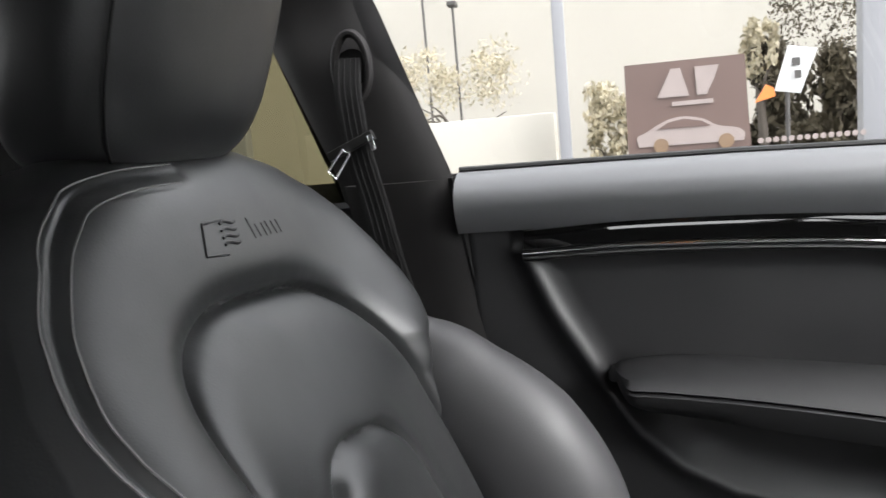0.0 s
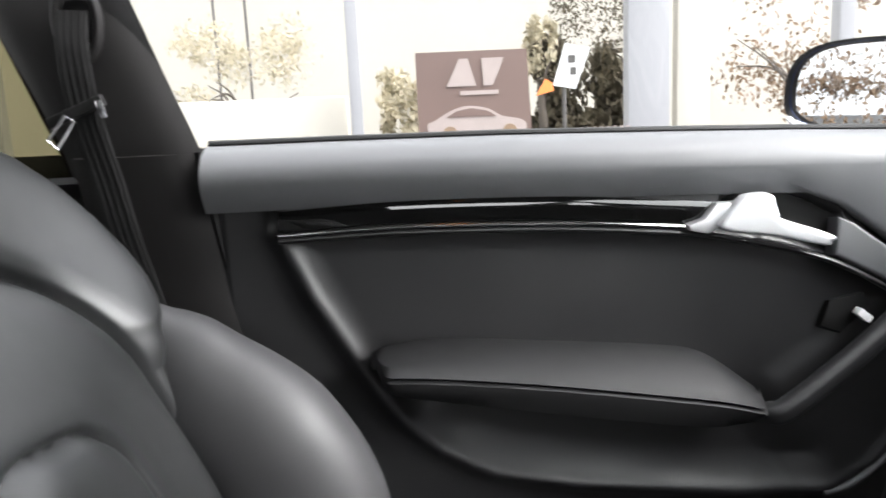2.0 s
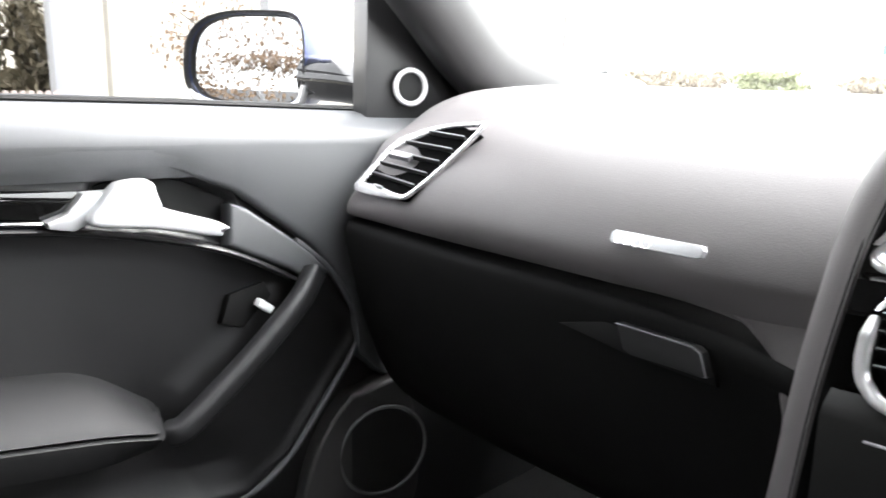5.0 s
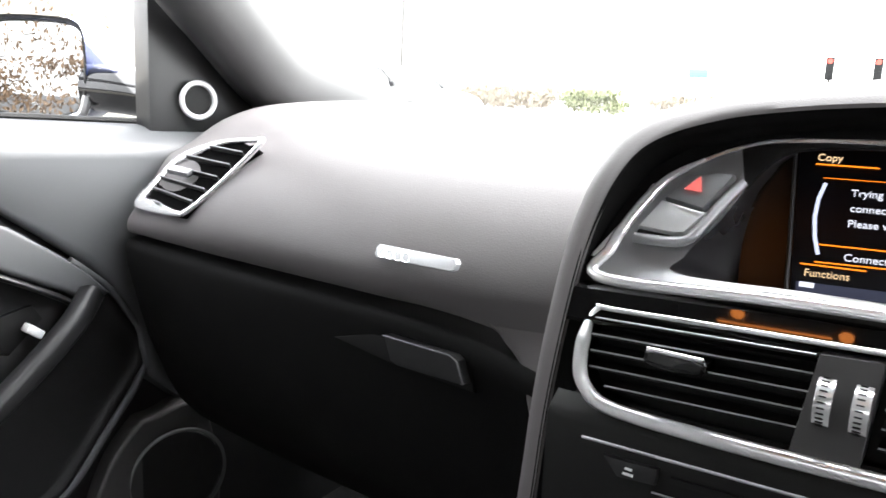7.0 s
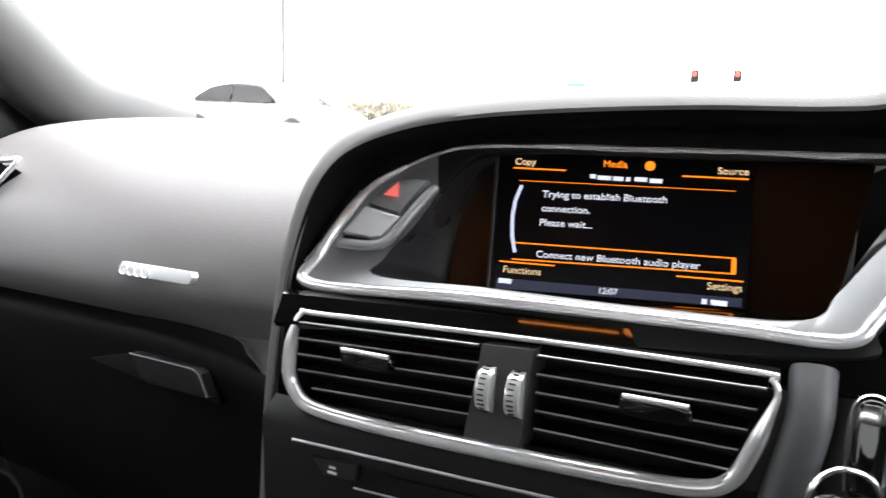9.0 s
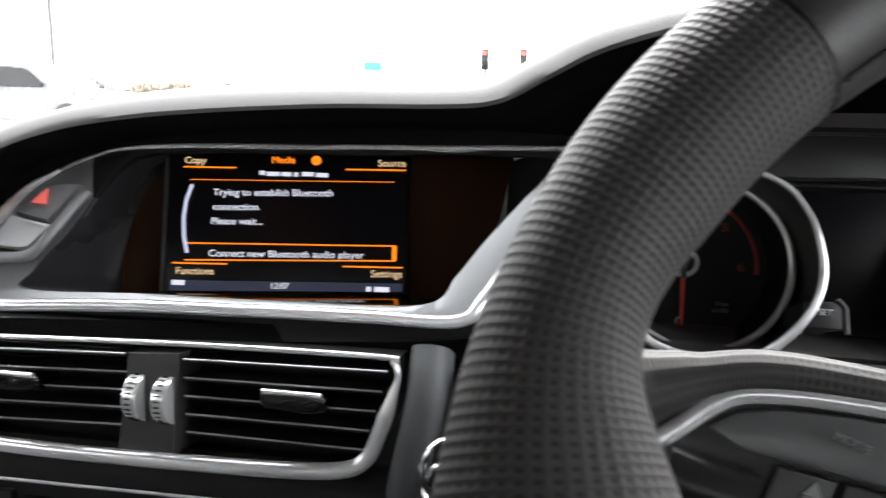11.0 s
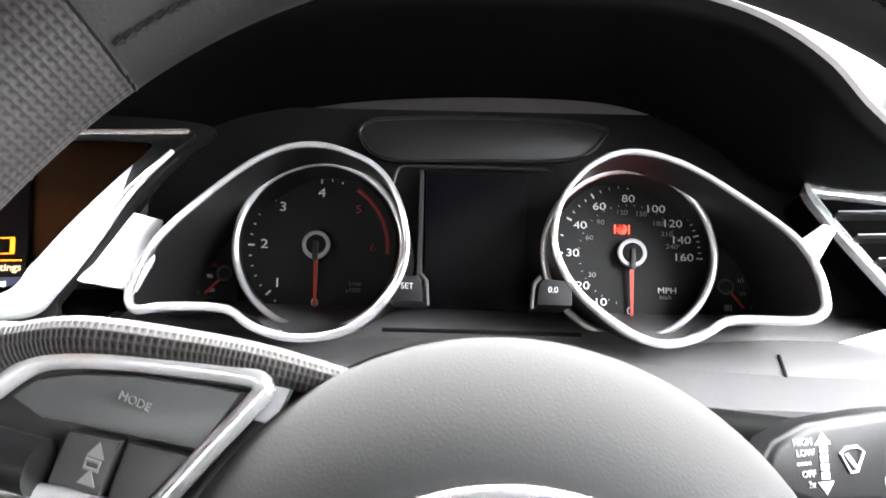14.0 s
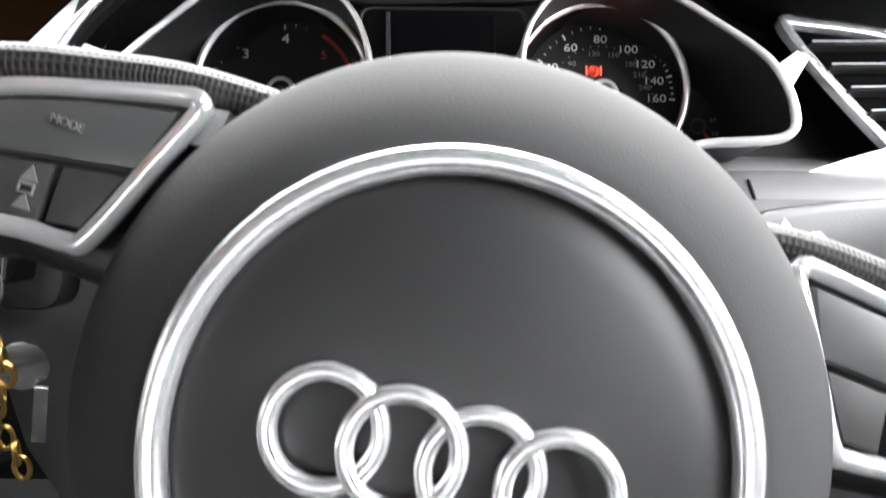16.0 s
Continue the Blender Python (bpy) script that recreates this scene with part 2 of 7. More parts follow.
def sweep(path, profile, up=(0, 0, 1), closed=False, caps=True, uv=None):
    """A profile of (side, up) offsets carried along a path."""
    p = np.array(path, float)
    pr = np.array(profile, float)
    if pr.ndim == 2:
        pr = np.repeat(pr[None], len(p), 0)
    t = (np.roll(p, -1, 0) - np.roll(p, 1, 0)) if closed else np.gradient(p, axis=0)
    t /= np.linalg.norm(t, axis=1)[:, None] + 1e-12
    u = np.array(up, float)
    u = np.repeat(u[None], len(p), 0) if u.ndim == 1 else u
    s = np.cross(t, u)
    s /= np.linalg.norm(s, axis=1)[:, None] + 1e-12
    w = np.cross(s, t)
    rows = p[:, None] + s[:, None] * pr[:, :, :1] + w[:, None] * pr[:, :, 1:]
    return grid(rows, closed_u=closed, closed_v=True, caps=caps and not closed, uv=uv)


def ring_profile(a, b, n=10, power=2.0):
    th = np.linspace(0, 2 * np.pi, n, endpoint=False)
    f = lambda x: np.sign(x) * np.abs(x) ** (2 / power)
    return np.stack([a * f(np.cos(th)), b * f(np.sin(th))], 1)


def rod(path, r, up=(0, 0, 1), n=8, closed=False):
    return sweep(path, ring_profile(r, r, n), up, closed)


def slab(outline, out, depth, bevel=0.0, seg=2):
    """A polygon of points given thickness against the direction 'out', with its front edge rounded."""
    bm = bmesh.new()
    o = Vector(out).normalized()
    top = [bm.verts.new(p) for p in outline]
    low = [bm.verts.new(Vector(p) - o * depth) for p in outline]
    f = bm.faces.new(top)
    bm.faces.new(low[::-1])
    n = len(top)
    for i in range(n):
        bm.faces.new((top[i], top[(i + 1) % n], low[(i + 1) % n], low[i]))
    if bevel:
        bmesh.ops.recalc_face_normals(bm, faces=bm.faces)
        bmesh.ops.bevel(bm, geom=list(f.edges), offset=bevel, segments=seg, affect="EDGES", profile=0.6)
    return bm


def block(c, size, rot=None, bevel=0.0):
    bm = bmesh.new()
    m = Matrix.Translation(c) @ (rot.to_4x4() if rot else Matrix()) @ Matrix.Diagonal((*size, 1))
    bmesh.ops.create_cube(bm, size=1, matrix=m)
    if bevel:
        bmesh.ops.bevel(bm, geom=bm.edges[:], offset=bevel, segments=2, affect="EDGES", profile=0.6)
    return bm


def merge(*bms):
    out = bmesh.new()
    for b in bms:
        me = bpy.data.meshes.new("tmp")
        b.to_mesh(me)
        b.free()
        out.from_mesh(me)
        bpy.data.meshes.remove(me)
    return out


def disc(c, out, r, depth, n=40, bevel=0.0):
    o, u, v = axes(out)
    th = np.linspace(0, 2 * np.pi, n, endpoint=False)
    pts = [Vector(c) + u * (r * math.cos(a)) + v * (r * math.sin(a)) for a in th]
    return slab(pts, o, depth, bevel)


def axes(out):
    """The direction out, and the right and up of a viewer who looks against it."""
    o = Vector(out).normalized()
    u = Vector((0, 0, 1)).cross(o)
    u = u.normalized() if u.length > 1e-6 else Vector((1, 0, 0))
    return o, u, o.cross(u).normalized()


def circle(c, out, r, n=64, a0=0.0, a1=360.0):
    o, u, v = axes(out)
    full = abs(a1 - a0) >= 360
    th = np.radians(np.linspace(a0, a1, n, endpoint=not full))
    return [Vector(c) + u * (r * math.cos(a)) + v * (r * math.sin(a)) for a in th]


def words(name, text, c, out, height, material, parent, right=None, align="CENTER", depth=0.0003, wide=1.0, label=""):
    cu = bpy.data.curves.new("text", "FONT")
    cu.body, cu.size, cu.extrude, cu.align_x, cu.align_y = text, height * 1.38, depth, align, "CENTER"
    ob = bpy.data.objects.new("text", cu)
    scene.collection.objects.link(ob)
    bpy.context.view_layer.update()
    me = bpy.data.meshes.new_from_object(ob.evaluated_get(bpy.context.evaluated_depsgraph_get()))
    bpy.data.objects.remove(ob)
    o, u, v = axes(out)
    if right:
        u = Vector(right).normalized()
        u = (u - o * u.dot(o)).normalized()
        v = o.cross(u)
    m = Matrix((u, v, o)).transposed().to_4x4()
    me.transform(Matrix.Translation(Vector(c)) @ m @ Matrix.Diagonal((wide, 1, 1, 1)))
    bm = bmesh.new()
    bm.from_mesh(me)
    bpy.data.meshes.remove(me)
    return part(name, bm, material, parent, label, smooth=False)


def bars(name, spans, c, out, height, material, parent, depth=0.0004, label=""):
    """Unreadable writing: plain bars, each (offset, width, row)."""
    o, u, v = axes(out)
    bm = bmesh.new()
    for x, w, row in spans:
        m = Matrix((u, v, o)).transposed().to_4x4()
        at = Vector(c) + u * x + v * row
        bmesh.ops.create_cube(bm, size=1, matrix=Matrix.Translation(at) @ m @ Matrix.Diagonal((w, height, depth, 1)))
    return part(name, bm, material, parent, label, smooth=False)


def seg_dist(x, z, line):
    """Distance of grid points to a polyline in a plane."""
    d = np.full(np.shape(x), 9.0)
    for (ax, az), (bx, bz) in zip(line[:-1], line[1:]):
        vx, vz = bx - ax, bz - az
        k = np.clip(((x - ax) * vx + (z - az) * vz) / (vx * vx + vz * vz + 1e-12), 0, 1)
        d = np.minimum(d, np.hypot(x - ax - k * vx, z - az - k * vz))
    return d


def inside(x, z, poly):
    c = np.zeros(np.shape(x), bool)
    n = len(poly)
    for i in range(n):
        (ax, az), (bx, bz) = poly[i], poly[(i + 1) % n]
        hit = ((az > z) != (bz > z)) & (x < (bx - ax) * (z - az) / (bz - az + 1e-12) + ax)
        c ^= hit
    return c


def smooth_in(x, z, poly, soft):
    """0 outside the polygon, 1 inside, with a soft edge."""
    d = seg_dist(x, z, list(poly) + [poly[0]])
    s = np.where(inside(x, z, poly), d, -d)
    k = np.clip(s / soft * 0.5 + 0.5, 0, 1)
    return k * k * (3 - 2 * k)

# ---- the car's shell ----
def sill_z(y):
    return np.interp(y, [-0.88, -0.74, -0.57, -0.39, -0.24, -0.02, 0.2], [0.949, 0.948, 0.946, 0.941, 0.936, 0.926, 0.92])


setting(part("floor", block((0, -0.9, 0.29), (1.56, 2.9, 0.02)), CARPET), "dark carpeted floor pan of the car", "floor")
for sx, nm in ((1, "wall_driver_side"), (-1, "wall_passenger_side")):
    y0, y1 = (-1.95, 0.6)
    ys = np.linspace(y0, y1, 24)
    rows = [[(sx * 0.80, y, 0.30), (sx * 0.79, y, 0.80), (sx * 0.775, y, sill_z(y) - 0.02), (sx * 0.76, y, sill_z(y)),
             (sx * (0.74 if sx > 0 or y < -0.9 else 0.776), y, sill_z(y) - 0.03 if sx < 0 else sill_z(y) - 0.004), (sx * (0.775 if sx < 0 else 0.725), y, sill_z(y) - 0.05), (sx * (0.78 if sx < 0 else 0.735), y, 0.80), (sx * (0.78 if sx < 0 else 0.74), y, 0.30)] for y in ys]
    setting(part(nm, grid(rows, closed_v=True, caps=True), SILL if sx > 0 else PLASTIC),
            "plain dark trim of the car's side below the window", "wall")
setting(part("wall_footwell", block((0, 0.52, 0.62), (1.6, 0.04, 0.64)), DARK), "dark bulkhead in front of the footwell", "wall")

# roof lining, arched, open at the windscreen and the rear window
rows = []
# Runs forward past the roof's edge, out of view, to shade the headrest.
for y in np.linspace(-1.45, -0.17, 17):
    rows.append([(x, y, 1.305 - 0.10 * (x / 0.6) ** 4 - 0.10 * ((y + 0.9) / 0.55) ** 2 * 0.5) for x in np.linspace(-0.60, 0.60, 21)])
setting(part("ceiling", thick(grid(rows), 0.03, (0, 0, -1)), HEADLINER), "grey cloth roof lining of the car", "ceiling")
rows = [[(x, y, z) for x in np.linspace(-0.78, 0.78, 9)] for y, z in ((-1.62, 0.30), (-1.64, 0.70), (-1.72, 0.90), (-1.95, 0.95))]
setting(part("wall_rear", thick(grid(rows), 0.03, (0, 1, 0.3)), DARK), "dark rear seat back and parcel shelf", "wall")


def pillar(name, path, a, b, label, mat=PLASTIC, up=(1, 0, 0)):
    p = spline(path, 24)
    k = np.linspace(0, 1, 24)
    prof = np.array([ring_profile(np.interp(t, *a), np.interp(t, *b), 20, 2.6) for t in k])
    return setting(part(name, sweep(p, prof, up), mat), label, "pillar")


for sx, nm in ((-1, "pillar_1"), (1, "pillar_2")):
    pillar(nm, [(sx * 0.70, 0.30, 0.935), (sx * 0.695, 0.15, 0.985), (sx * 0.675, 0.02, 1.075), (sx * 0.62, -0.20, 1.215), (sx * 0.56, -0.42, 1.29)],
           ([0, 0.25, 1], [0.075, 0.052, 0.05]), ([0, 0.25, 1], [0.05, 0.035, 0.03]), "dark grained windscreen pillar trim")
pillar("pillar_3", [(0.74, -0.95, 0.90), (0.73, -1.0, 1.02), (0.66, -1.08, 1.2), (0.58, -1.12, 1.29)],
       ([0, 1], [0.06, 0.055]), ([0, 1], [0.02, 0.02]), "dark door pillar trim on the driver's side")
# The driver's side one is drawn forward, out of view, to block light.
for sx, nm in ((-1, "pillar_4"), (1, "side_light_block")):
    rows = [[(sx * (0.77 - 0.16 * k**1.6), y0 - f * (1.95 + y0) - 0.02 * k, 0.92 + 0.36 * k) for f in np.linspace(0, 1, 6) for y0 in (-1.33 if sx < 0 else -0.68,)] for k in np.linspace(0, 1, 8)]
    setting(part(nm, thick(grid(rows), 0.03, (-sx, 0, 0)), DARK), "dark rear quarter panel, on the driver's side an unseen light block", "pillar")
setting(part("wall_tail", thick(grid([[(x, -1.95 + 0.06 * k, 0.93 + 0.07 * k) for x in np.linspace(-0.78, 0.78, 6)] for k in (0, 0.5, 1)]), 0.03, (0, 1, -0.3)), DARK), "dark shaded ledge below the rear window", "wall")
setting(part("ceiling_rear", block((0, -1.56, 1.245), (1.26, 0.34, 0.03)), HEADLINER), "grey cloth roof lining at the rear", "ceiling")
for sx, nm in ((-1, "roof_rail_1"), (1, "roof_rail_2")):
    pillar(nm, [(sx * 0.56, -0.40, 1.275), (sx * 0.60, -0.9, 1.285), (sx * 0.58, -1.45, 1.245)],
           ([0, 1], [0.045, 0.045]), ([0, 1], [0.03, 0.03]), "grey cloth roof edge above the door", HEADLINER)

roof_console = thing("roof_console", (-0.06, -0.56, 1.285), "roof console with amber reading lamps above the seats", "roof console")
part("housing", block((-0.06, -0.57, 1.272), (0.26, 0.17, 0.028), bevel=0.008), PLASTIC, roof_console)
part("light_bar", block((-0.076, -0.552, 1.2560), (0.128, 0.0018, 0.003), Euler((0, 0, 0.10)).to_matrix(), 0.001), LED, roof_console, "thin glowing amber light bar")
for x in (-0.117, 0.001):
    part("reading_lamp", disc((x, -0.540, 1.2560), (0, 0, -1), 0.008, 0.003, 24), LED, roof_console, "small amber reading lamp")

# the trim of the door pillar behind the passenger door
ctr = [(-0.745, -1.045, 1.16, 0.142), (-0.742, -1.0165, 1.09, 0.139), (-0.738, -0.9865, 1.01, 0.137), (-0.735, -0.9655, 0.955, 0.137), (-0.735, -0.9560, 0.925, 0.137)]
rows = []
for x, y, z, w in spline([(c[0], c[1], c[2], c[3]) for c in [(-0.70, -1.10, 1.27, 0.15)] + ctr], 26):
    s = np.linspace(-1, 1, 15)
    rows.append([(x + 0.016 * (1 - abs(k) ** 4) - 0.012, y + k * w / 2, z + 0.06 * k * w) for k in s])
upper = part("pillar_trim", thick(grid(rows), 0.02, (1, 0, 0)), PILLAR)
setting(upper, "dark upper door pillar trim with a belt guide", "pillar")
rows = []
for y, z, w in spline([(-0.945, 0.945, 0.13), (-0.938, 0.90, 0.130), (-0.925, 0.82, 0.13), (-0.905, 0.72, 0.13), (-0.87, 0.50, 0.13), (-0.86, 0.31, 0.13)], 24):
    rows.append([(-0.735 + 0.018 * (1 - abs(k) ** 4), y + k * w / 2 - 0.01, z) for k in np.linspace(-1, 1, 15)])
setting(part("pillar_foot_trim", thick(grid(rows), 0.02, (1, 0, 0)), PILLAR), "dark lower door pillar trim beside the seat", "pillar")

# glass
def glass(name, pts, label, mat=GLASS):
    bm = grid(pts)
    ob = setting(part(name, bm, mat), label, "window")
    ob.visible_shadow = False
    return ob


glass("window_1", [[(-0.765 + 0.30 * abs(z - 0.925) ** 1.4, y, z) for y in np.linspace(-0.93 - 0.25 * (z - 0.93), 0.02 - 1.15 * (z - 0.93), 14)] for z in np.linspace(0.925, 1.24, 8)],
      "lightly tinted side window of the passenger door", TINTED)
glass("window_2", [[(-0.745 + 0.25 * abs(z - 0.925) ** 1.4, y, z) for y in np.linspace(-1.36, -1.02 - 0.36 * (z - 0.93), 8)] for z in np.linspace(0.92, 1.24, 6)],
      "dark tinted rear side window", PRIVACY)
# Extra strip under the windscreen's top, added to keep light off the headrest.
rows = [[(x * (0.70 - 0.1 * k), 0.46 - 0.88 * k - 0.10 * abs(x) ** 2 * (1 - k), 0.920 + 0.345 * k + 0.03 * (1 - x * x) * k) for x in np.linspace(-1, 1, 15)] for k in np.linspace(0.72, 1.03, 8)]
setting(part("ceiling_shade", thick(grid(rows), 0.02, (0, -0.3, -1)), HEADLINER), "unseen roof strip added to shade the headrest", "ceiling")
glass("windscreen", [[(x * (0.70 - 0.1 * k), 0.46 - 0.88 * k - 0.10 * abs(x) ** 2 * (1 - k), 0.935 + 0.345 * k + 0.03 * (1 - x * x) * k) for x in np.linspace(-1, 1, 15)] for k in np.linspace(0, 1, 8)],
      "clear raked windscreen")


glass("window_3", [[(x * (0.72 - 0.12 * k), -1.90 + 0.25 * k - 0.03 * (1 - x * x), 0.99 + 0.255 * k) for x in np.linspace(-1, 1, 9)] for k in np.linspace(0, 1, 6)],
      "dark tinted rear window", REAR_TINT)


# ---- passenger door ----
door = thing("door_1", (-0.74, -0.42, 0.40), "closed black passenger door trim with leather insert and armrest", "door", kind="structure")
ys = np.linspace(-0.885, 0.20, 90)
rows = []
for y in ys:
    z = sill_z(y)
    rows.append([(-0.772, y, z - 0.012), (-0.770, y, z - 0.002), (-0.752, y, z + 0.001), (-0.735, y, z - 0.001), (-0.716, y, z - 0.007),
                 (-0.703, y, z - 0.017), (-0.6965, y, z - 0.028), (-0.6970, y, z - 0.038), (-0.700, y, z - 0.047), (-0.7055, y, z - 0.056), (-0.713, y, z - 0.066),
                 (-0.74, y, z - 0.066), (-0.772, y, z - 0.05)])
part("sill_pad", grid(rows, closed_v=True, caps=True), SILL, door, "soft grained pad along the window line")
part("window_seal", sweep([(-0.760, y, sill_z(y) + 0.003) for y in ys], ring_profile(0.006, 0.004, 8)), DARK, door, "black rubber window seal")

RIM = [(-0.818, 0.855), (-0.786, 0.781), (-0.736, 0.695), (-0.697, 0.635), (-0.653, 0.594), (-0.596, 0.563), (-0.503, 0.542), (-0.304, 0.516),
       (-0.198, 0.514), (-0.142, 0.543), (-0.095, 0.595), (-0.045, 0.655), (-0.037, 0.686), (-0.060, 0.716), (-0.087, 0.755), (-0.141, 0.802), (-0.191, 0.837)]
RIM_S = [tuple(p) for p in spline(RIM, 240)]
INSERT = [(-0.812, 0.857), (-0.69, 0.857), (-0.523, 0.851), (-0.404, 0.841), (-0.341, 0.828), (-0.277, 0.815), (-0.209, 0.794), (-0.138, 0.757),
          (-0.126, 0.742), (-0.285, 0.628), (-0.38, 0.64), (-0.60, 0.67), (-0.725, 0.690), (-0.785, 0.801)]
POCKET = [(-0.715, 0.700), (-0.682, 0.640), (-0.645, 0.603), (-0.590, 0.577), (-0.50, 0.557), (-0.31, 0.532), (-0.245, 0.532), (-0.225, 0.56), (-0.285, 0.625), (-0.50, 0.66)]
PULL_WELL = [(-0.330, 0.866), (-0.300, 0.874), (-0.268, 0.871), (-0.235, 0.861), (-0.200, 0.842), (-0.212, 0.808), (-0.270, 0.826), (-0.335, 0.836)]
gy, gz = np.meshgrid(np.linspace(-0.886, 0.03, 250), np.linspace(0.34, 0.892, 170))
gz = gz.copy()
ztop = sill_z(gy) - 0.056
gz = 0.34 + (gz - 0.34) / 0.552 * (ztop - 0.34)
fx = -0.716 + 0.0 * gy
fx -= 0.011 * smooth_in(gy, gz, INSERT, 0.030)
fx -= 0.022 * smooth_in(gy, gz, POCKET, 0.040)
fx -= 0.030 * smooth_in(gy, gz, PULL_WELL, 0.010)
fx += 0.008 * np.exp(-((seg_dist(gy, gz, RIM_S) / 0.013) ** 2))
fx += 0.012 * smooth_in(gy, gz, RIM + [(-0.20, 0.89), (-0.82, 0.89)], 0.010) - 0.012
fx -= 0.02 * np.clip((gy + 0.02) / 0.05, 0, 1)
fx -= 0.012 * np.clip((-0.872 - gy) / 0.014, 0, 1)
fx += 0.012 * np.clip((0.62 - gz) / 0.2, 0, 1) * np.clip((0.86 + gy) / 0.1, 0, 1)
part("door_panel", thick(grid(np.stack([fx, gy, gz], -1)), 0.012, (1, 0, 0)), DOOR_HIDE, door, "black moulded door panel with a leather insert")


def strip(top, bottom, x, depth, n=40):
    a, b = spline(top, n), spline(bottom, n)
    rows = [[(x - depth, p[0], p[1]), (x - 0.001, p[0], p[1] - 0.0005), (x + 0.0004, p[0], p[1] - 0.003), (x + 0.0004, (p[0] + q[0]) / 2, (p[1] + q[1]) / 2), (x - 0.0004, q[0], q[1] + 0.001), (x - depth, q[0], q[1])]
            for p, q in zip(a, b)]
    return grid(rows, closed_v=True, caps=True)


TRIM_TOP = [(-0.811, 0.882), (-0.688, 0.886), (-0.522, 0.882), (-0.404, 0.872), (-0.342, 0.866)]
TRIM_LOW = [(-0.813, 0.860), (-0.690, 0.862), (-0.523, 0.856), (-0.404, 0.846), (-0.352, 0.839)]
part("trim_strip", strip(TRIM_TOP, TRIM_LOW, -0.706, 0.02), PIANO, door, "gloss black trim strip")
part("chrome_strip", sweep([(-0.704, y, z - 0.002) for y, z in spline(TRIM_LOW[:-1] + [(-0.372, 0.842)], 40)], ring_profile(0.0022, 0.0022, 8)), CHROME, door, "thin chrome strip")
part("lower_lip", sweep([(-0.708, y, z - 0.009) for y, z in spline(TRIM_LOW + [(-0.277, 0.822), (-0.209, 0.801), (-0.14, 0.764), (-0.112, 0.742)], 60)], ring_profile(0.006, 0.0035, 8)), PLASTIC, door, "dark lip above the insert")
part("strip_end", slab([(-0.694, y, z) for y, z in [(-0.380, 0.844), (-0.362, 0.850), (-0.349, 0.866), (-0.327, 0.866), (-0.348, 0.838), (-0.358, 0.8335), (-0.378, 0.838)]], (1, 0, 0), 0.014, 0.003),
     SATIN, door, "satin chrome end of the trim strip")
HANDLE = [(-0.347, 0.839), (-0.338, 0.857), (-0.328, 0.868), (-0.318, 0.873), (-0.294, 0.873), (-0.289, 0.862), (-0.285, 0.852), (-0.279, 0.845), (-0.223, 0.825), (-0.225, 0.819), (-0.234, 0.815), (-0.29, 0.829)]
part("door_handle", slab([(-0.682, y, z) for y, z in [tuple(p) for p in spline(HANDLE, 48, True)]], (1, 0, -0.1), 0.016, 0.004, 3), SATIN, door, "satin chrome door opener")
# Dark sheet laid across the recess to stand for its shade.
part("opener_shade_sheet", slab([(-0.728, y, z) for y, z in PULL_WELL], (1, 0, 0), 0.006), DARK, door, "dark sheet for the shade behind the opener")
BAND = [(-0.208, 0.843), (-0.190, 0.836), (-0.141, 0.801), (-0.110, 0.775), (-0.089, 0.753), (-0.116, 0.743), (-0.138, 0.763), (-0.211, 0.800)]
part("trim_band", slab([(-0.702, y, z) for y, z in BAND], (1, 0, 0.2), 0.02, 0.005, 3), SILL, door, "soft grey end of the trim band")

# the soft pad runs on forwards, over the opener and down towards the speaker
PAD_LOW = ([-0.42, -0.34, -0.30, -0.26, -0.20, -0.15, -0.11, -0.085, -0.066, -0.052, -0.044, 0.0, 0.06], [0.884, 0.885, 0.884, 0.879, 0.853, 0.816, 0.784, 0.757, 0.730, 0.690, 0.640, 0.60, 0.58])
rows = []
for y in np.concatenate([np.linspace(-0.42, -0.21, 20), np.linspace(-0.205, -0.04, 40), np.linspace(-0.035, 0.055, 10)]):
    zt, zb = float(sill_z(y)) - 0.034, float(np.interp(y, *PAD_LOW))
    back = 0.020 * max(0.0, (y + 0.03) / 0.085)
    rows.append([(-0.6962 - 0.010 * k**1.5 - back, y, zt + (zb - zt) * k) for k in np.linspace(0, 0.94, 14)] + [(-0.7085 - back, y, zt + (zb - zt) * 0.985), (-0.716 - back, y, zb), (-0.735 - back, y, zb)])
part("front_pad", grid(rows), SILL, door, "soft grained pad that sweeps down to the speaker")
AT = spline([(-0.728, 0.710), (-0.708, 0.723), (-0.645, 0.728), (-0.531, 0.717), (-0.41, 0.704), (-0.350, 0.690), (-0.292, 0.648)], 50)
AS = spline([(-0.723, 0.716), (-0.700, 0.718), (-0.640, 0.712), (-0.541, 0.698), (-0.397, 0.673), (-0.345, 0.662), (-0.298, 0.648)], 50)
AB = spline([(-0.722, 0.706), (-0.700, 0.693), (-0.640, 0.681), (-0.539, 0.661), (-0.39, 0.635), (-0.34, 0.634), (-0.296, 0.640)], 50)
rows, low = [], []
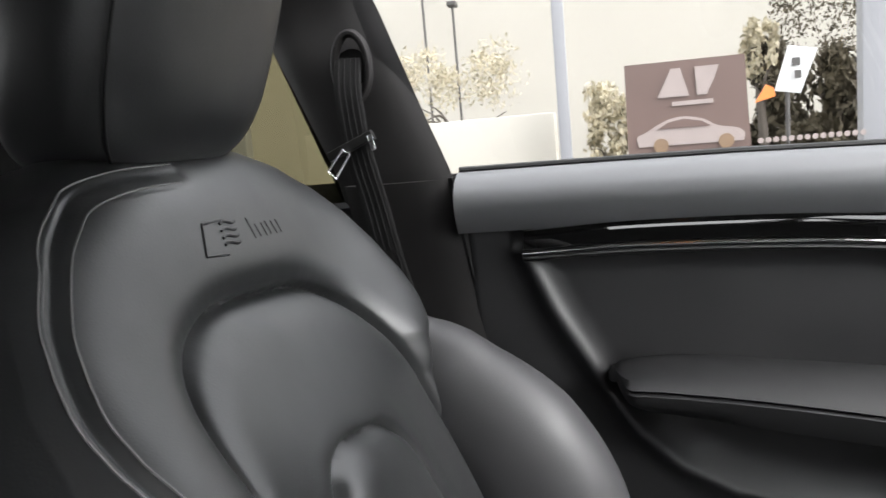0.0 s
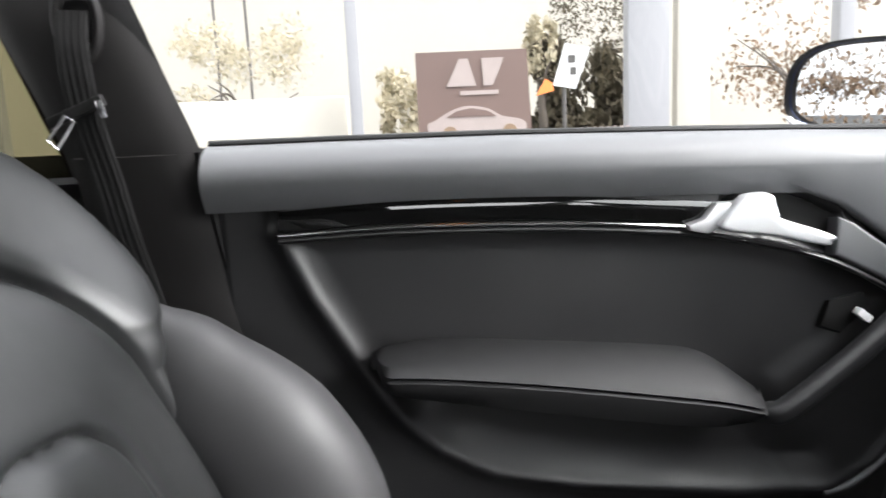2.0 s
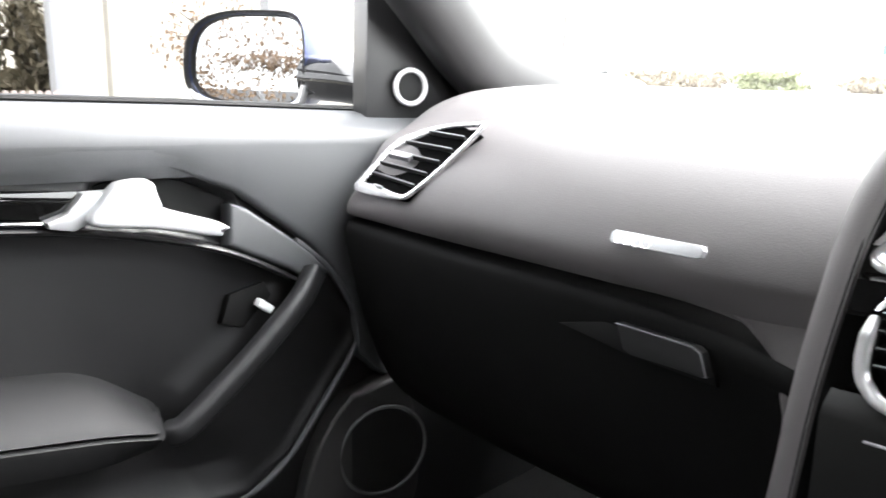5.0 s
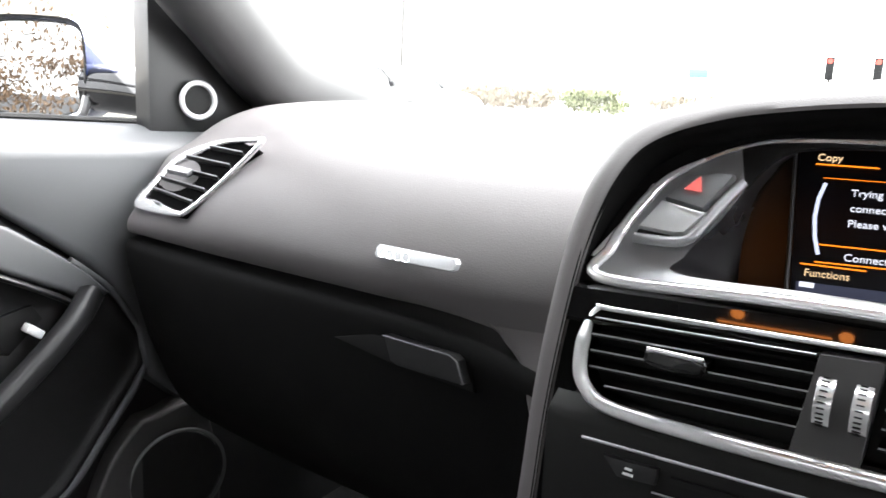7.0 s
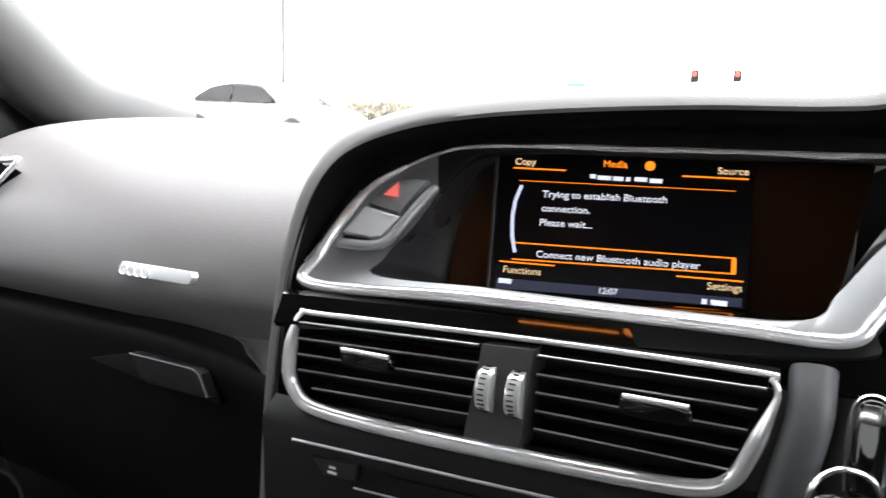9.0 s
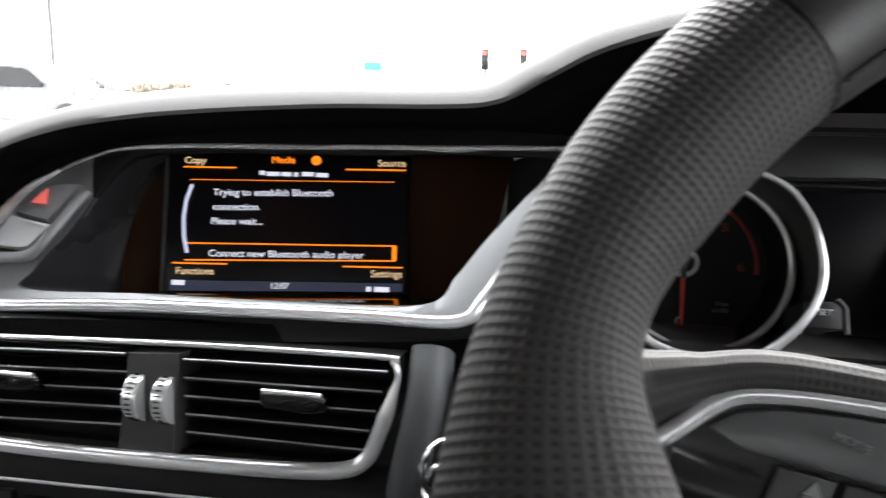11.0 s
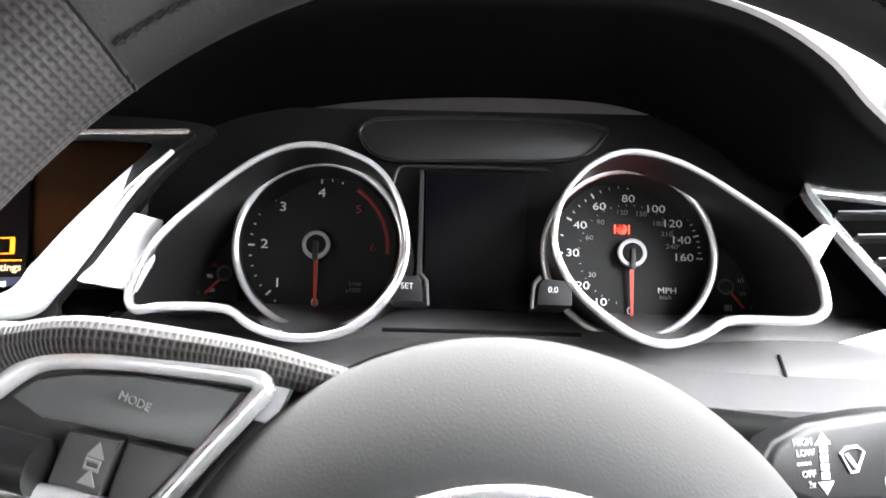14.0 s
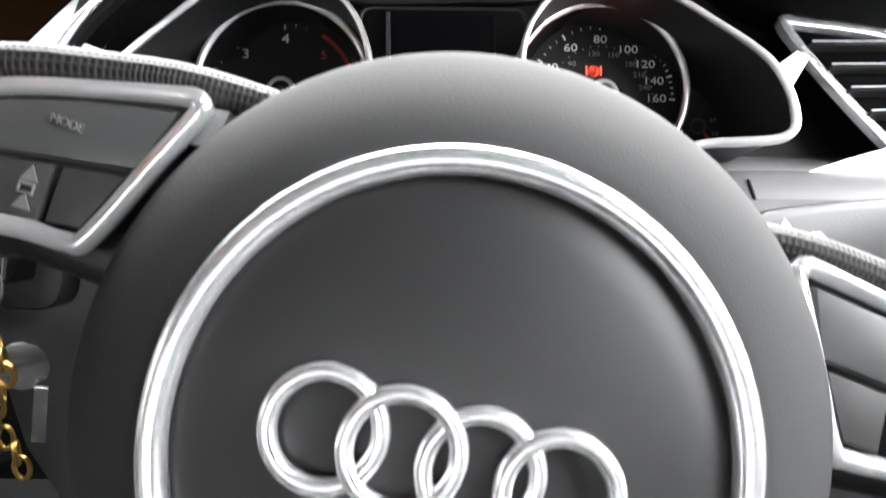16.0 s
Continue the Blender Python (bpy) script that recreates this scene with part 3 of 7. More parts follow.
for i in range(50):
    k = i / 49
    out = math.sin(min(1, k / 0.16) * math.pi / 2) ** 0.7 * (0.35 + 0.65 * math.sin(min(1, (1 - k) / 0.10) * math.pi / 2))
    xo = -0.715 + 0.082 * out
    yt, zt, ysm, zs, yb, zb = *AT[i], *AS[i], *AB[i]
    d = xo + 0.715
    rows.append([(-0.745, yt, zt), (-0.715, yt, zt + 0.001), (-0.715 + d * 0.5, yt, zt - 0.004), (-0.715 + d * 0.82, ysm, zs + 0.008), (xo, ysm, zs + 0.0015), (xo - 0.004, ysm, zs - 0.001), (-0.745, ysm, zs - 0.002)])
    low.append([(-0.745, ysm, zs - 0.002), (xo - 0.004, ysm, zs - 0.001), (xo + 0.001, ysm, zs - 0.004), (xo - 0.001, yb, zs * 0.6 + zb * 0.4), (xo - 0.010, yb, zb + 0.004), (xo - 0.022, yb, zb), (-0.745, yb, zb - 0.004)])
part("armrest_pad", grid(rows, closed_v=True, caps=True), ARM_HIDE, door, "stitched leather armrest")
part("armrest_base", grid(low, closed_v=True, caps=True), ARM_HIDE, door, "dark underside of the armrest")
bar = spline([(-0.690, -0.118, 0.760), (-0.672, -0.152, 0.735), (-0.664, -0.213, 0.690), (-0.660, -0.281, 0.644), (-0.668, -0.298, 0.636)], 26)
part("grab_handle", sweep(bar, ring_profile(0.0115, 0.012, 18, 3.0), (1, 0, 0)), DOOR_HIDE, door, "dark diagonal grab handle")
rot = Euler((radians(-38), 0, radians(0))).to_matrix()
part("switch_plate", slab([(-0.716, y, z) for y, z in [(-0.205, 0.745), (-0.165, 0.752), (-0.155, 0.735), (-0.190, 0.705), (-0.215, 0.715)]], (1, 0, 0.3), 0.02, 0.004), DARK, door, "dark window switch plate")
# Chrome tip in near-white paint: its glint is put into the colour.
part("window_switch", block((-0.707, -0.1710, 0.7280), (0.012, 0.019, 0.009), rot, 0.002), BRIGHT, door, "window switch, its chrome glint put into near-white paint")
# Paler rod laid along the moulded ridge as its painted edge highlight.
part("ridge_highlight", rod([(-0.7085 - 0.010 * max(0.0, min(1.0, (y + 0.06) / 0.03)), y, z) for y, z in RIM_S[118:222]], 0.0042, (1, 0, 0), 10), SILL, door, "pale rod for the highlight on the pocket ridge")
POD = [(-0.130, 0.430), (-0.128, 0.490), (-0.100, 0.553), (-0.066, 0.588), (-0.045, 0.594), (0.030, 0.582), (0.045, 0.420), (-0.06, 0.40)]
part("speaker_pod", slab([(-0.700, y, z) for y, z in [tuple(p) for p in spline(POD, 60, True)]], (1, -0.1, 0), 0.03, 0.005, 3), GREY_PLASTIC, door, "rounded speaker housing")
part("speaker_grille", disc((-0.690, -0.02, 0.515), (1, -0.25, 0), 0.054, 0.02, 48), PLASTIC, door, "round perforated speaker grille")
part("speaker_ring", rod(circle((-0.688, -0.02, 0.515), (1, -0.25, 0), 0.058), 0.0022, (1, -0.25, 0), 8, True), SWITCH, door, "thin bright speaker ring")
part("door_edge_trim", rod([(-0.735, y, z) for y, z in spline([(-0.890, 0.946), (-0.874, 0.831), (-0.853, 0.724), (-0.83, 0.55), (-0.82, 0.35)], 24)], 0.006, (1, 0, 0)), DARK, door, "rubber door seal")

sail = thing("tweeter_panel", (-0.72, 0.05, 0.92), "black triangular tweeter panel at the foot of the windscreen pillar", "tweeter")
part("panel", slab([(-0.722, -0.022, 1.075), (-0.722, -0.022, 0.920), (-0.715, 0.19, 0.915), (-0.715, 0.17, 0.96), (-0.718, 0.06, 1.06), (-0.72, 0.0, 1.11)], (1, -0.1, 0.1), 0.03, 0.004), PLASTIC, sail)
part("tweeter_grille", disc((-0.712, 0.032, 0.956), (1, -0.25, 0.0), 0.017, 0.012), DARK, sail, "dark mesh tweeter")
part("tweeter_ring", sweep(circle((-0.708, 0.032, 0.956), (1, -0.25, 0.0), 0.0195), ring_profile(0.0032, 0.003, 10), (1, -0.25, 0), True), SWITCH_PALE, sail, "satin chrome ring")

# ---- passenger seat ----
seat = thing("passenger_seat", (-0.36, -0.85, 0.30), "black leather sports passenger seat with embossed logo and stitched seams", "seat")
CX = -0.36


def recline(z):
    return -0.983 - (z - 0.948) * 0.362


half1 = [(0.225, 0.56), (0.195, 0.66), (0.170, 0.74), (0.156, 0.795), (0.138, 0.838), (0.108, 0.869), (0.062, 0.888), (0.0, 0.893)]
half2 = [(0.11, 0.45), (0.09, 0.64), (0.070, 0.72), (0.055, 0.765), (0.030, 0.786), (0.0, 0.790)]
wide1 = [(0.232, 0.56), (0.212, 0.69), (0.194, 0.765), (0.169, 0.815), (0.153, 0.855), (0.124, 0.883), (0.076, 0.898), (0.028, 0.899)]
wide2 = [(0.12, 0.45), (0.105, 0.66), (0.094, 0.76), (0.077, 0.790), (0.042, 0.799), (0.0, 0.793)]
G1 = wide1 + [(-x, z) for x, z in half1[-2::-1]]
G2 = wide2 + [(-x, z) for x, z in half2[-2::-1]]
G1S, G2S = [tuple(p) for p in spline(G1, 60)], [tuple(p) for p in spline(G2, 50)]
STITCH = [tuple(p) for p in spline([(0.030, 0.9865), (0.074, 0.9868), (0.104, 0.985), (0.134, 0.979), (0.154, 0.968), (0.172, 0.956), (0.190, 0.940), (0.206, 0.925), (0.216, 0.912), (0.223, 0.902), (0.2286, 0.8916), (0.231, 0.880), (0.232, 0.868), (0.230, 0.840), (0.226, 0.790)], 84)]


def seat_front(x, z):
    """How far the front of the backrest stands before its plane."""
    a = np.abs(x)
    d = 0.045 * np.exp(-(((a - 0.235) / 0.075) ** 2)) * np.clip((0.97 - z) / 0.15, 0, 1)
    d = d + 0.007 * (1 - smooth_in(x, z, G1S, 0.03)) * np.clip((0.99 - z) / 0.1, 0, 1)
    d = d + 0.010 * smooth_in(x, z, G2S, 0.03)
    k = np.clip((0.91 - z) / 0.13, 0, 1)
    d = d + 0.026 * k * k * (3 - 2 * k)
    d = d - 0.011 * np.exp(-((seg_dist(x, z, G1S) / 0.0042) ** 2)) - 0.009 * np.exp(-((seg_dist(x, z, G1S) / 0.016) ** 2))
    d = d - 0.008 * np.exp(-((seg_dist(x, z, G2S) / 0.0040) ** 2)) - 0.005 * np.exp(-((seg_dist(x, z, G2S) / 0.012) ** 2))
    d = d - 0.003 * np.exp(-((seg_dist(x, z, STITCH) / 0.0028) ** 2))
    return d


zs = np.concatenate([np.linspace(0.36, 0.60, 24), np.linspace(0.604, 0.97, 160), 1.004 - 0.034 * np.cos(np.linspace(0.05, 1, 14) * np.pi / 2)])
th = np.concatenate([np.linspace(-2.6, -1.35, 14), np.linspace(-1.33, 1.33, 270), np.linspace(1.35, 2.6, 14)])
wz = lambda z: np.interp(z, [0.36, 0.6, 0.80, 0.86, 0.90, 0.95, 0.98, 0.995, 1.004], [0.25, 0.262, 0.272, 0.268, 0.255, 0.215, 0.165, 0.12, 0.085])
wo = lambda z: np.interp(z, [0.36, 0.6, 0.78, 0.81, 0.83, 0.85, 0.87, 0.90, 0.93, 0.956, 0.98, 0.995, 1.004], [0.18, 0.18, 0.186, 0.202, 0.224, 0.246, 0.263, 0.269, 0.253, 0.224, 0.174, 0.12, 0.085])
rows = []
for z in zs:
    w, tk = wz(z), 0.055 * (1 if z < 0.96 else math.sqrt(max(0.02, 1 - ((z - 0.96) / 0.0455) ** 2)))
    s, c = np.sin(th), np.cos(th)
    x = np.where(s < 0, wo(z), w) * np.sign(s) * np.abs(s) ** 0.75
    yo = tk * (np.sign(c) * np.abs(c) ** 0.55 - 1) - (0.055 - tk) * 0.6
    y = recline(z) + yo + seat_front(x, np.full_like(x, z)) * np.clip(c * 3, 0, 1)
    rows.append(np.stack([CX + x, y, np.full_like(x, z)], 1))
part("backrest", grid(rows, closed_v=True, caps=True), LEATHER, seat, "black leather backrest with deep quilted seams")


def on_seat(x, z, off=0.0):
    s = (abs(x) / float(wz(z) if x > 0 else wo(z))) ** (1 / 0.75)
    c = math.sqrt(max(0, 1 - min(1, s) ** 2))
    return Vector((CX + x, recline(z) + 0.055 * (c**0.55 - 1) + float(seat_front(np.array(x), np.array(z))) * min(1, c * 3) + off, z))


# double rows of stitches beside the inner seam
bm = bmesh.new()
for side in (-0.006, 0.006):
    pts = STITCH
    for i in range(2, len(pts) - 1):
        for f in (0.0, 0.5):
            x = pts[i][0] * (1 - f) + pts[i + 1][0] * f
            z = pts[i][1] * (1 - f) + pts[i + 1][1] * f
            dx, dz = pts[i + 1][0] - pts[i][0], pts[i + 1][1] - pts[i][1]
            ln = math.hypot(dx, dz)
            a, b = x - dz / ln * side, z + dx / ln * side
            if b > 0.998:
                continue
            p, q = on_seat(a, b, 0.0006), on_seat(a + dx / ln * 0.003, min(0.999, b + dz / ln * 0.003), 0.0006)
            m = Matrix.Translation((p + q) / 2) @ (q - p).to_track_quat("X", "Z").to_matrix().to_4x4() @ Matrix.Diagonal((0.0032, 0.0009, 0.0009, 1))
            bmesh.ops.create_cube(bm, size=1, matrix=m)
tagged(part("stitching", bm, THREAD, seat, "double row of grey stitches"), kind="stuff")

# embossed mark and word, drawn as low ridges of leather
nrm = (0, 0.94, 0.34)
bm = bmesh.new()
for ln in ([(0.022, 0.953), (0.049, 0.953), (0.063, 0.934), (0.036, 0.931)],):
    bm = merge(bm, rod([on_seat(x, z, 0.0002) for a, b in zip(ln[:-1], ln[1:]) for x, z in (np.array(a) + (np.array(b) - a) * f for f in np.linspace(0, 1, 8))], 0.0009, (0, 1, 0), 6))
for k in range(4):
    x0, z0 = 0.028 + 0.0022 * k, 0.9505 - 0.0045 * k
    bm = merge(bm, rod([on_seat(x0 - f, z0 + 0.0012 * math.sin(f * 260), 0.0003) for f in np.linspace(0, 0.022, 10)], 0.0011, (0, 1, 0), 6))
part("embossed_mark", bm, LEATHER, seat, "small embossed emblem")
for dx, z0, z1 in ((-0.012, 0.935, 0.950), (-0.021, 0.935, 0.944), (-0.031, 0.934, 0.944), (-0.039, 0.934, 0.944), (-0.049, 0.933, 0.943), (-0.058, 0.933, 0.943)):
    part("embossed_bar", rod([on_seat(dx, z, 0.0002) for z in (z0, z1)], 0.0008, (0, 1, 0), 6), LEATHER, seat)

# the outer bolster
path = spline([(-0.598, -0.938, 0.822), (-0.604, -0.925, 0.785), (-0.610, -0.887, 0.735), (-0.612, -0.833, 0.675), (-0.610, -0.795, 0.60), (-0.605, -0.785, 0.50)], 40)
k = np.linspace(0, 1, 40)
ra = np.interp(k, [0, 0.08, 0.3, 0.6, 1], [0.006, 0.028, 0.056, 0.078, 0.084])
rb = np.interp(k, [0, 0.08, 0.3, 0.6, 1], [0.006, 0.022, 0.044, 0.062, 0.07])
part("outer_bolster", sweep(path, np.array([ring_profile(a, b, 28, 2.3) for a, b in zip(ra, rb)]), (1, 0, 0)), SIDE_HIDE, seat, "firm leather side bolster")
path2 = [(2 * CX - x + 0.02, y - 0.02, z) for x, y, z in path]
part("inner_bolster", sweep(path2, np.array([ring_profile(a, b, 28, 2.3) for a, b in zip(ra * 0.9, rb * 0.8)]), (1, 0, 0)), SIDE_HIDE, seat, "firm leather side bolster")
rows = []
for y in np.linspace(-0.86, -0.36, 20):
    e = math.sqrt(max(0.05, 1 - (max(0, y + 0.44) / 0.085) ** 2))
    rows.append([(CX + 0.255 * sx, y, 0.50 + 0.05 * abs(sx) ** 3 - 0.05 * (1 - e) + h) for sx, h in [(-1, -0.16), (-1, -0.03), (-0.92, 0.0), (-0.6, 0.0), (0, -0.01), (0.6, 0.0), (0.92, 0), (1, -0.03), (1, -0.16)]])
part("seat_cushion", grid(rows, closed_v=True, caps=True), LEATHER, seat, "black leather seat cushion")
part("seat_base", block((CX, -0.62, 0.345), (0.42, 0.44, 0.09), bevel=0.01), DARK, seat)

# headrest
rows = []
HC = Vector((-0.360, -1.018, 1.078))
for v in np.linspace(-1, 1, 44):
    z = HC.z + 0.088 * v
    e = (1 - abs(v) ** 4) ** (1 / 2.4)
    w = (0.126 + 0.002 * v - 0.012 * v * v) * (0.50 + 0.50 * e)
    d = 0.050 * (0.45 + 0.55 * e)
    t = np.linspace(0, 2 * np.pi, 72, endpoint=False)
    cx, cy = np.cos(t), np.sin(t)
    x = w * np.sign(cx) * np.abs(cx) ** 0.56
    y = d * np.sign(cy) * np.abs(cy) ** 0.56 + 0.34 * (z - HC.z) - 0.006 * (cx**2) * (cy > 0)
    rows.append(np.stack([HC.x + x, HC.y + y, np.full_like(x, z)], 1))
part("headrest", grid(rows, closed_v=True, caps=True), LEATHER, seat, "padded black leather headrest")
hs = []
for v in np.linspace(-0.95, 0.97, 40):
    z = HC.z + 0.088 * v
    e = (1 - abs(v) ** 4) ** (1 / 2.4)
    w, d = (0.126 + 0.002 * v - 0.012 * v * v) * (0.50 + 0.50 * e), 0.050 * (0.45 + 0.55 * e)
    a = radians(34)
    hs.append((HC.x + w * math.cos(a) ** 0.56, HC.y + d * math.sin(a) ** 0.56 + 0.34 * (z - HC.z), z))
part("headrest_seam", rod(hs, 0.0010, (0, 1, 0), 6), DARK, seat, "piped seam of the headrest")
for dx in (-0.05, 0.05):
    part("headrest_post", rod([(HC.x + dx, -1.04, 0.96), (HC.x + dx, -1.025, 1.03)], 0.006), CHROME, seat, "chrome headrest post")

# ---- seat belt ----
belt = thing("seat_belt", (-0.74, -1.0, 0.88), "black webbing seat belt with a silver tongue on the door pillar", "seat belt")
bp = spline([(-0.722, -0.996, 1.090), (-0.714, -0.997, 1.05), (-0.709, -0.990, 0.985), (-0.707, -0.976, 0.92), (-0.706, -0.965, 0.86), (-0.71, -0.94, 0.74), (-0.715, -0.93, 0.6)], 30)
part("webbing", sweep(bp, ring_profile(0.0160, 0.0012, 12, 4), (1, 0, 0)), WEBBING, belt, "ribbed black webbing")
part("tongue", merge(rod([(-0.694, -1.023, 0.966), (-0.694, -1.015, 0.957), (-0.694, -0.996, 0.983), (-0.694, -1.004, 0.989)], 0.0019, (1, 0, 0), 8, True), block((-0.695, -0.970, 0.994), (0.005, 0.006, 0.018), Euler((0.25, 0, 0)).to_matrix(), 0.001)), CHROME, belt, "bright steel buckle tongue")
part("tongue_grip", slab([(-0.698, y, z) for y, z in [(-1.026, 0.986), (-0.972, 1.008), (-0.968, 0.998), (-1.022, 0.976)]], (1, 0, 0), 0.010, 0.002), DARK, belt, "black plastic grip")
for k in (-0.010, -0.0035, 0.0035, 0.010):
    part("webbing_rib", rod([(x + 0.0014, y + k, z) for x, y, z in bp[:22]], 0.0008, (1, 0, 0), 6), WEBBING, belt)
part("belt_guide", sweep([(-0.726, -0.993 + 0.020 * math.cos(a), 1.080 + 0.038 * math.sin(a)) for a in np.linspace(0, 2 * np.pi, 40, endpoint=False)], ring_profile(0.005, 0.007, 10), (1, 0, 0), True), PILLAR, belt, "oval belt guide")
# Solid dark disc in place of the shaded slot within the ring.
part("guide_shade_disc", disc((-0.727, -0.993, 1.080), (1, 0, 0), 0.021, 0.004, 30), DARK, belt, "dark disc for the shade inside the guide")

# ---- dashboard, passenger side ----
dash = thing("dashboard", (-0.40, 0.10, 0.60), "grained soft dark dashboard with glovebox on the passenger side", "dashboard")


def dash_row(x):
    """The section of the dashboard at x, from the windscreen to the glovebox."""
    end = np.clip((-0.50 - x) / 0.20, 0, 1) ** 1.6
    mid = np.clip((x + 0.32) / 0.14, 0, 1)
    drop = 0.02 * mid**2
    prof = [(0.47, 0.935), (0.38, 0.950), (0.26, 0.960), (0.14, 0.966), (0.06, 0.962), (0.0, 0.947), (-0.045, 0.923), (-0.075, 0.898),
            (-0.096, 0.872), (-0.106, 0.850), (-0.104, 0.836), (-0.094, 0.8245 - drop), (-0.088, 0.8215 - drop)]
    e2 = np.clip((-0.668 - x) / 0.024, 0, 1)
    roll = 1 - math.sqrt(max(0.0, 1 - e2 * e2))
    return [(x, y + 0.05 * end * (0.15 + 0.85 * np.clip((z - 0.822) / 0.035, 0, 1)) + 0.030 * roll * (y < 0.2) + 0.02 * mid * (y < 0.05), z - 0.012 * end * (z > 0.9) - 0.016 * roll * (z > 0.9)) for y, z in prof]


xs = np.concatenate([np.linspace(-0.692, -0.668, 14), np.linspace(-0.663, -0.13, 56)])
rows = [spline(dash_row(x), 46) for x in xs]
part("upper_pad", thick(grid(rows), 0.012, (0, -1, 1)), SOFT, dash, "soft grained upper dashboard pad")
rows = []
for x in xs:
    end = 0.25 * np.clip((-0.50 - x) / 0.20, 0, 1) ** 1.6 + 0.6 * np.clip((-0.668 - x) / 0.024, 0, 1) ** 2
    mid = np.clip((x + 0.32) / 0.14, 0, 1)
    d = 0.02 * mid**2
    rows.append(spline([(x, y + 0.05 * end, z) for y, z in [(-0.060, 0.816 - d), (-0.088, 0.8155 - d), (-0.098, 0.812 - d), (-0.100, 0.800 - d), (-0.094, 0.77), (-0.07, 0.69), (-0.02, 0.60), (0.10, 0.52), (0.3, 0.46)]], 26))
part("glovebox_lid", thick(grid(rows), 0.012, (0, -1, -0.3)), LID_SHADED, dash, "closed dark plastic glovebox lid, blackened further for shade")
part("glovebox_handle", slab([(-0.3125, -0.110, 0.8000), (-0.249, -0.110, 0.7990), (-0.2440, -0.109, 0.7960), (-0.2390, -0.107, 0.7790), (-0.244, -0.107, 0.7770), (-0.300, -0.107, 0.7770), (-0.3070, -0.108, 0.7800)], (0, -1, 0.15), 0.012, 0.003), PLASTIC, dash, "small dark glovebox handle")
# Nothing is cut here: a dark slab stands for the handle's shade.
part("handle_shade_patch", slab([(-0.375, -0.0985, 0.781), (-0.33, -0.0998, 0.795), (-0.24, -0.1000, 0.797), (-0.236, -0.0985, 0.770), (-0.31, -0.0985, 0.773)], (0, -1, 0.1), 0.01, 0.003), DARK, dash, "dark patch for the shade behind the handle")
part("handle_edge", rod([(-0.3115, -0.1115, 0.8000), (-0.250, -0.1115, 0.7990), (-0.2445, -0.1105, 0.7955), (-0.2395, -0.1085, 0.7790)], 0.0006, (0, -1, 0.15), 8), SWITCH, dash, "thin bright edge of the handle")
part("pad_end", slab([(-0.262, -0.076, 0.828), (-0.247, -0.083, 0.822), (-0.226, -0.088, 0.815), (-0.215, -0.093, 0.810), (-0.206, -0.094, 0.802), (-0.198, -0.097, 0.787), (-0.191, -0.099, 0.765), (-0.188, -0.096, 0.70), (-0.160, -0.096, 0.70), (-0.160, -0.078, 0.828)], (0, -1, 0.15), 0.012, 0.004, 3), SOFT, dash, "grained end of the upper pad beside the console")
part("badge_plate", slab([(-0.322, -0.1055, 0.8675), (-0.253, -0.1065, 0.8680), (-0.251, -0.108, 0.8650), (-0.252, -0.1092, 0.8605), (-0.256, -0.1098, 0.8592), (-0.322, -0.109, 0.8585), (-0.3245, -0.108, 0.8600), (-0.3245, -0.106, 0.865)], (0, -1, 0.25), 0.006, 0.001), SATIN, dash, "brushed metal badge plate")
bm = bmesh.new()
for i in range(4):
    bm = merge(bm, rod(circle((-0.3145 + i * 0.0072, -0.1110, 0.8630), (0, -1, 0.25), 0.0036, 24), 0.0005, (0, -1, 0.25), 6, True))
part("badge_rings", bm, ALU, dash, "four plain raised rings")
bars("embossed_letters", [(0, 0.026, 0)], (-0.515, -0.1005, 0.8545), (-0.1, -1, 0.55), 0.004, DARK, dash)

# corner vent on the passenger side
vent = thing("air_vent", (-0.58, -0.07, 0.85), "corner dashboard air vent with silver frame and dark slats", "air vent", "dashboard vents")
vo = Vector((-0.30, -1, 0.85)).normalized()
VO = [(-0.655, -0.079, 0.853), (-0.610, -0.090, 0.8545), (-0.566, -0.103, 0.857), (-0.553, -0.101, 0.861), (-0.530, -0.084, 0.886), (-0.498, -0.062, 0.926), (-0.510, -0.060, 0.928), (-0.56, -0.050, 0.922), (-0.600, -0.047, 0.911), (-0.636, -0.048, 0.896), (-0.652, -0.060, 0.875), (-0.660, -0.074, 0.858)]
VO = [Vector(p) + vo * 0.004 + Vector((0, 0.002, -0.002)) for p in VO]
loop = [Vector(p) for p in spline(VO, 72, True)]
part("vent_frame", sweep(loop, np.array([ring_profile(0.0022 + 0.0042 * w, 0.0024 + 0.0020 * w, 12, 3) for w in [max(0.0, min(1.0, (-0.560 - p.x) / 0.06)) for p in loop]]), vo, True), ALU, vent, "satin silver frame")
mid_vent = sum(loop, Vector()) / len(loop)
# Flat sheet over the pad: the duct's shade is put into its colour.
part("vent_dark_sheet", slab([p.lerp(mid_vent, 0.12 * max(0.0, min(1.0, (p.x + 0.535) / 0.03))) - vo * 0.0015 for p in loop], vo, 0.02), DUCT_SHADE, vent, "near-black sheet that closes the air duct")
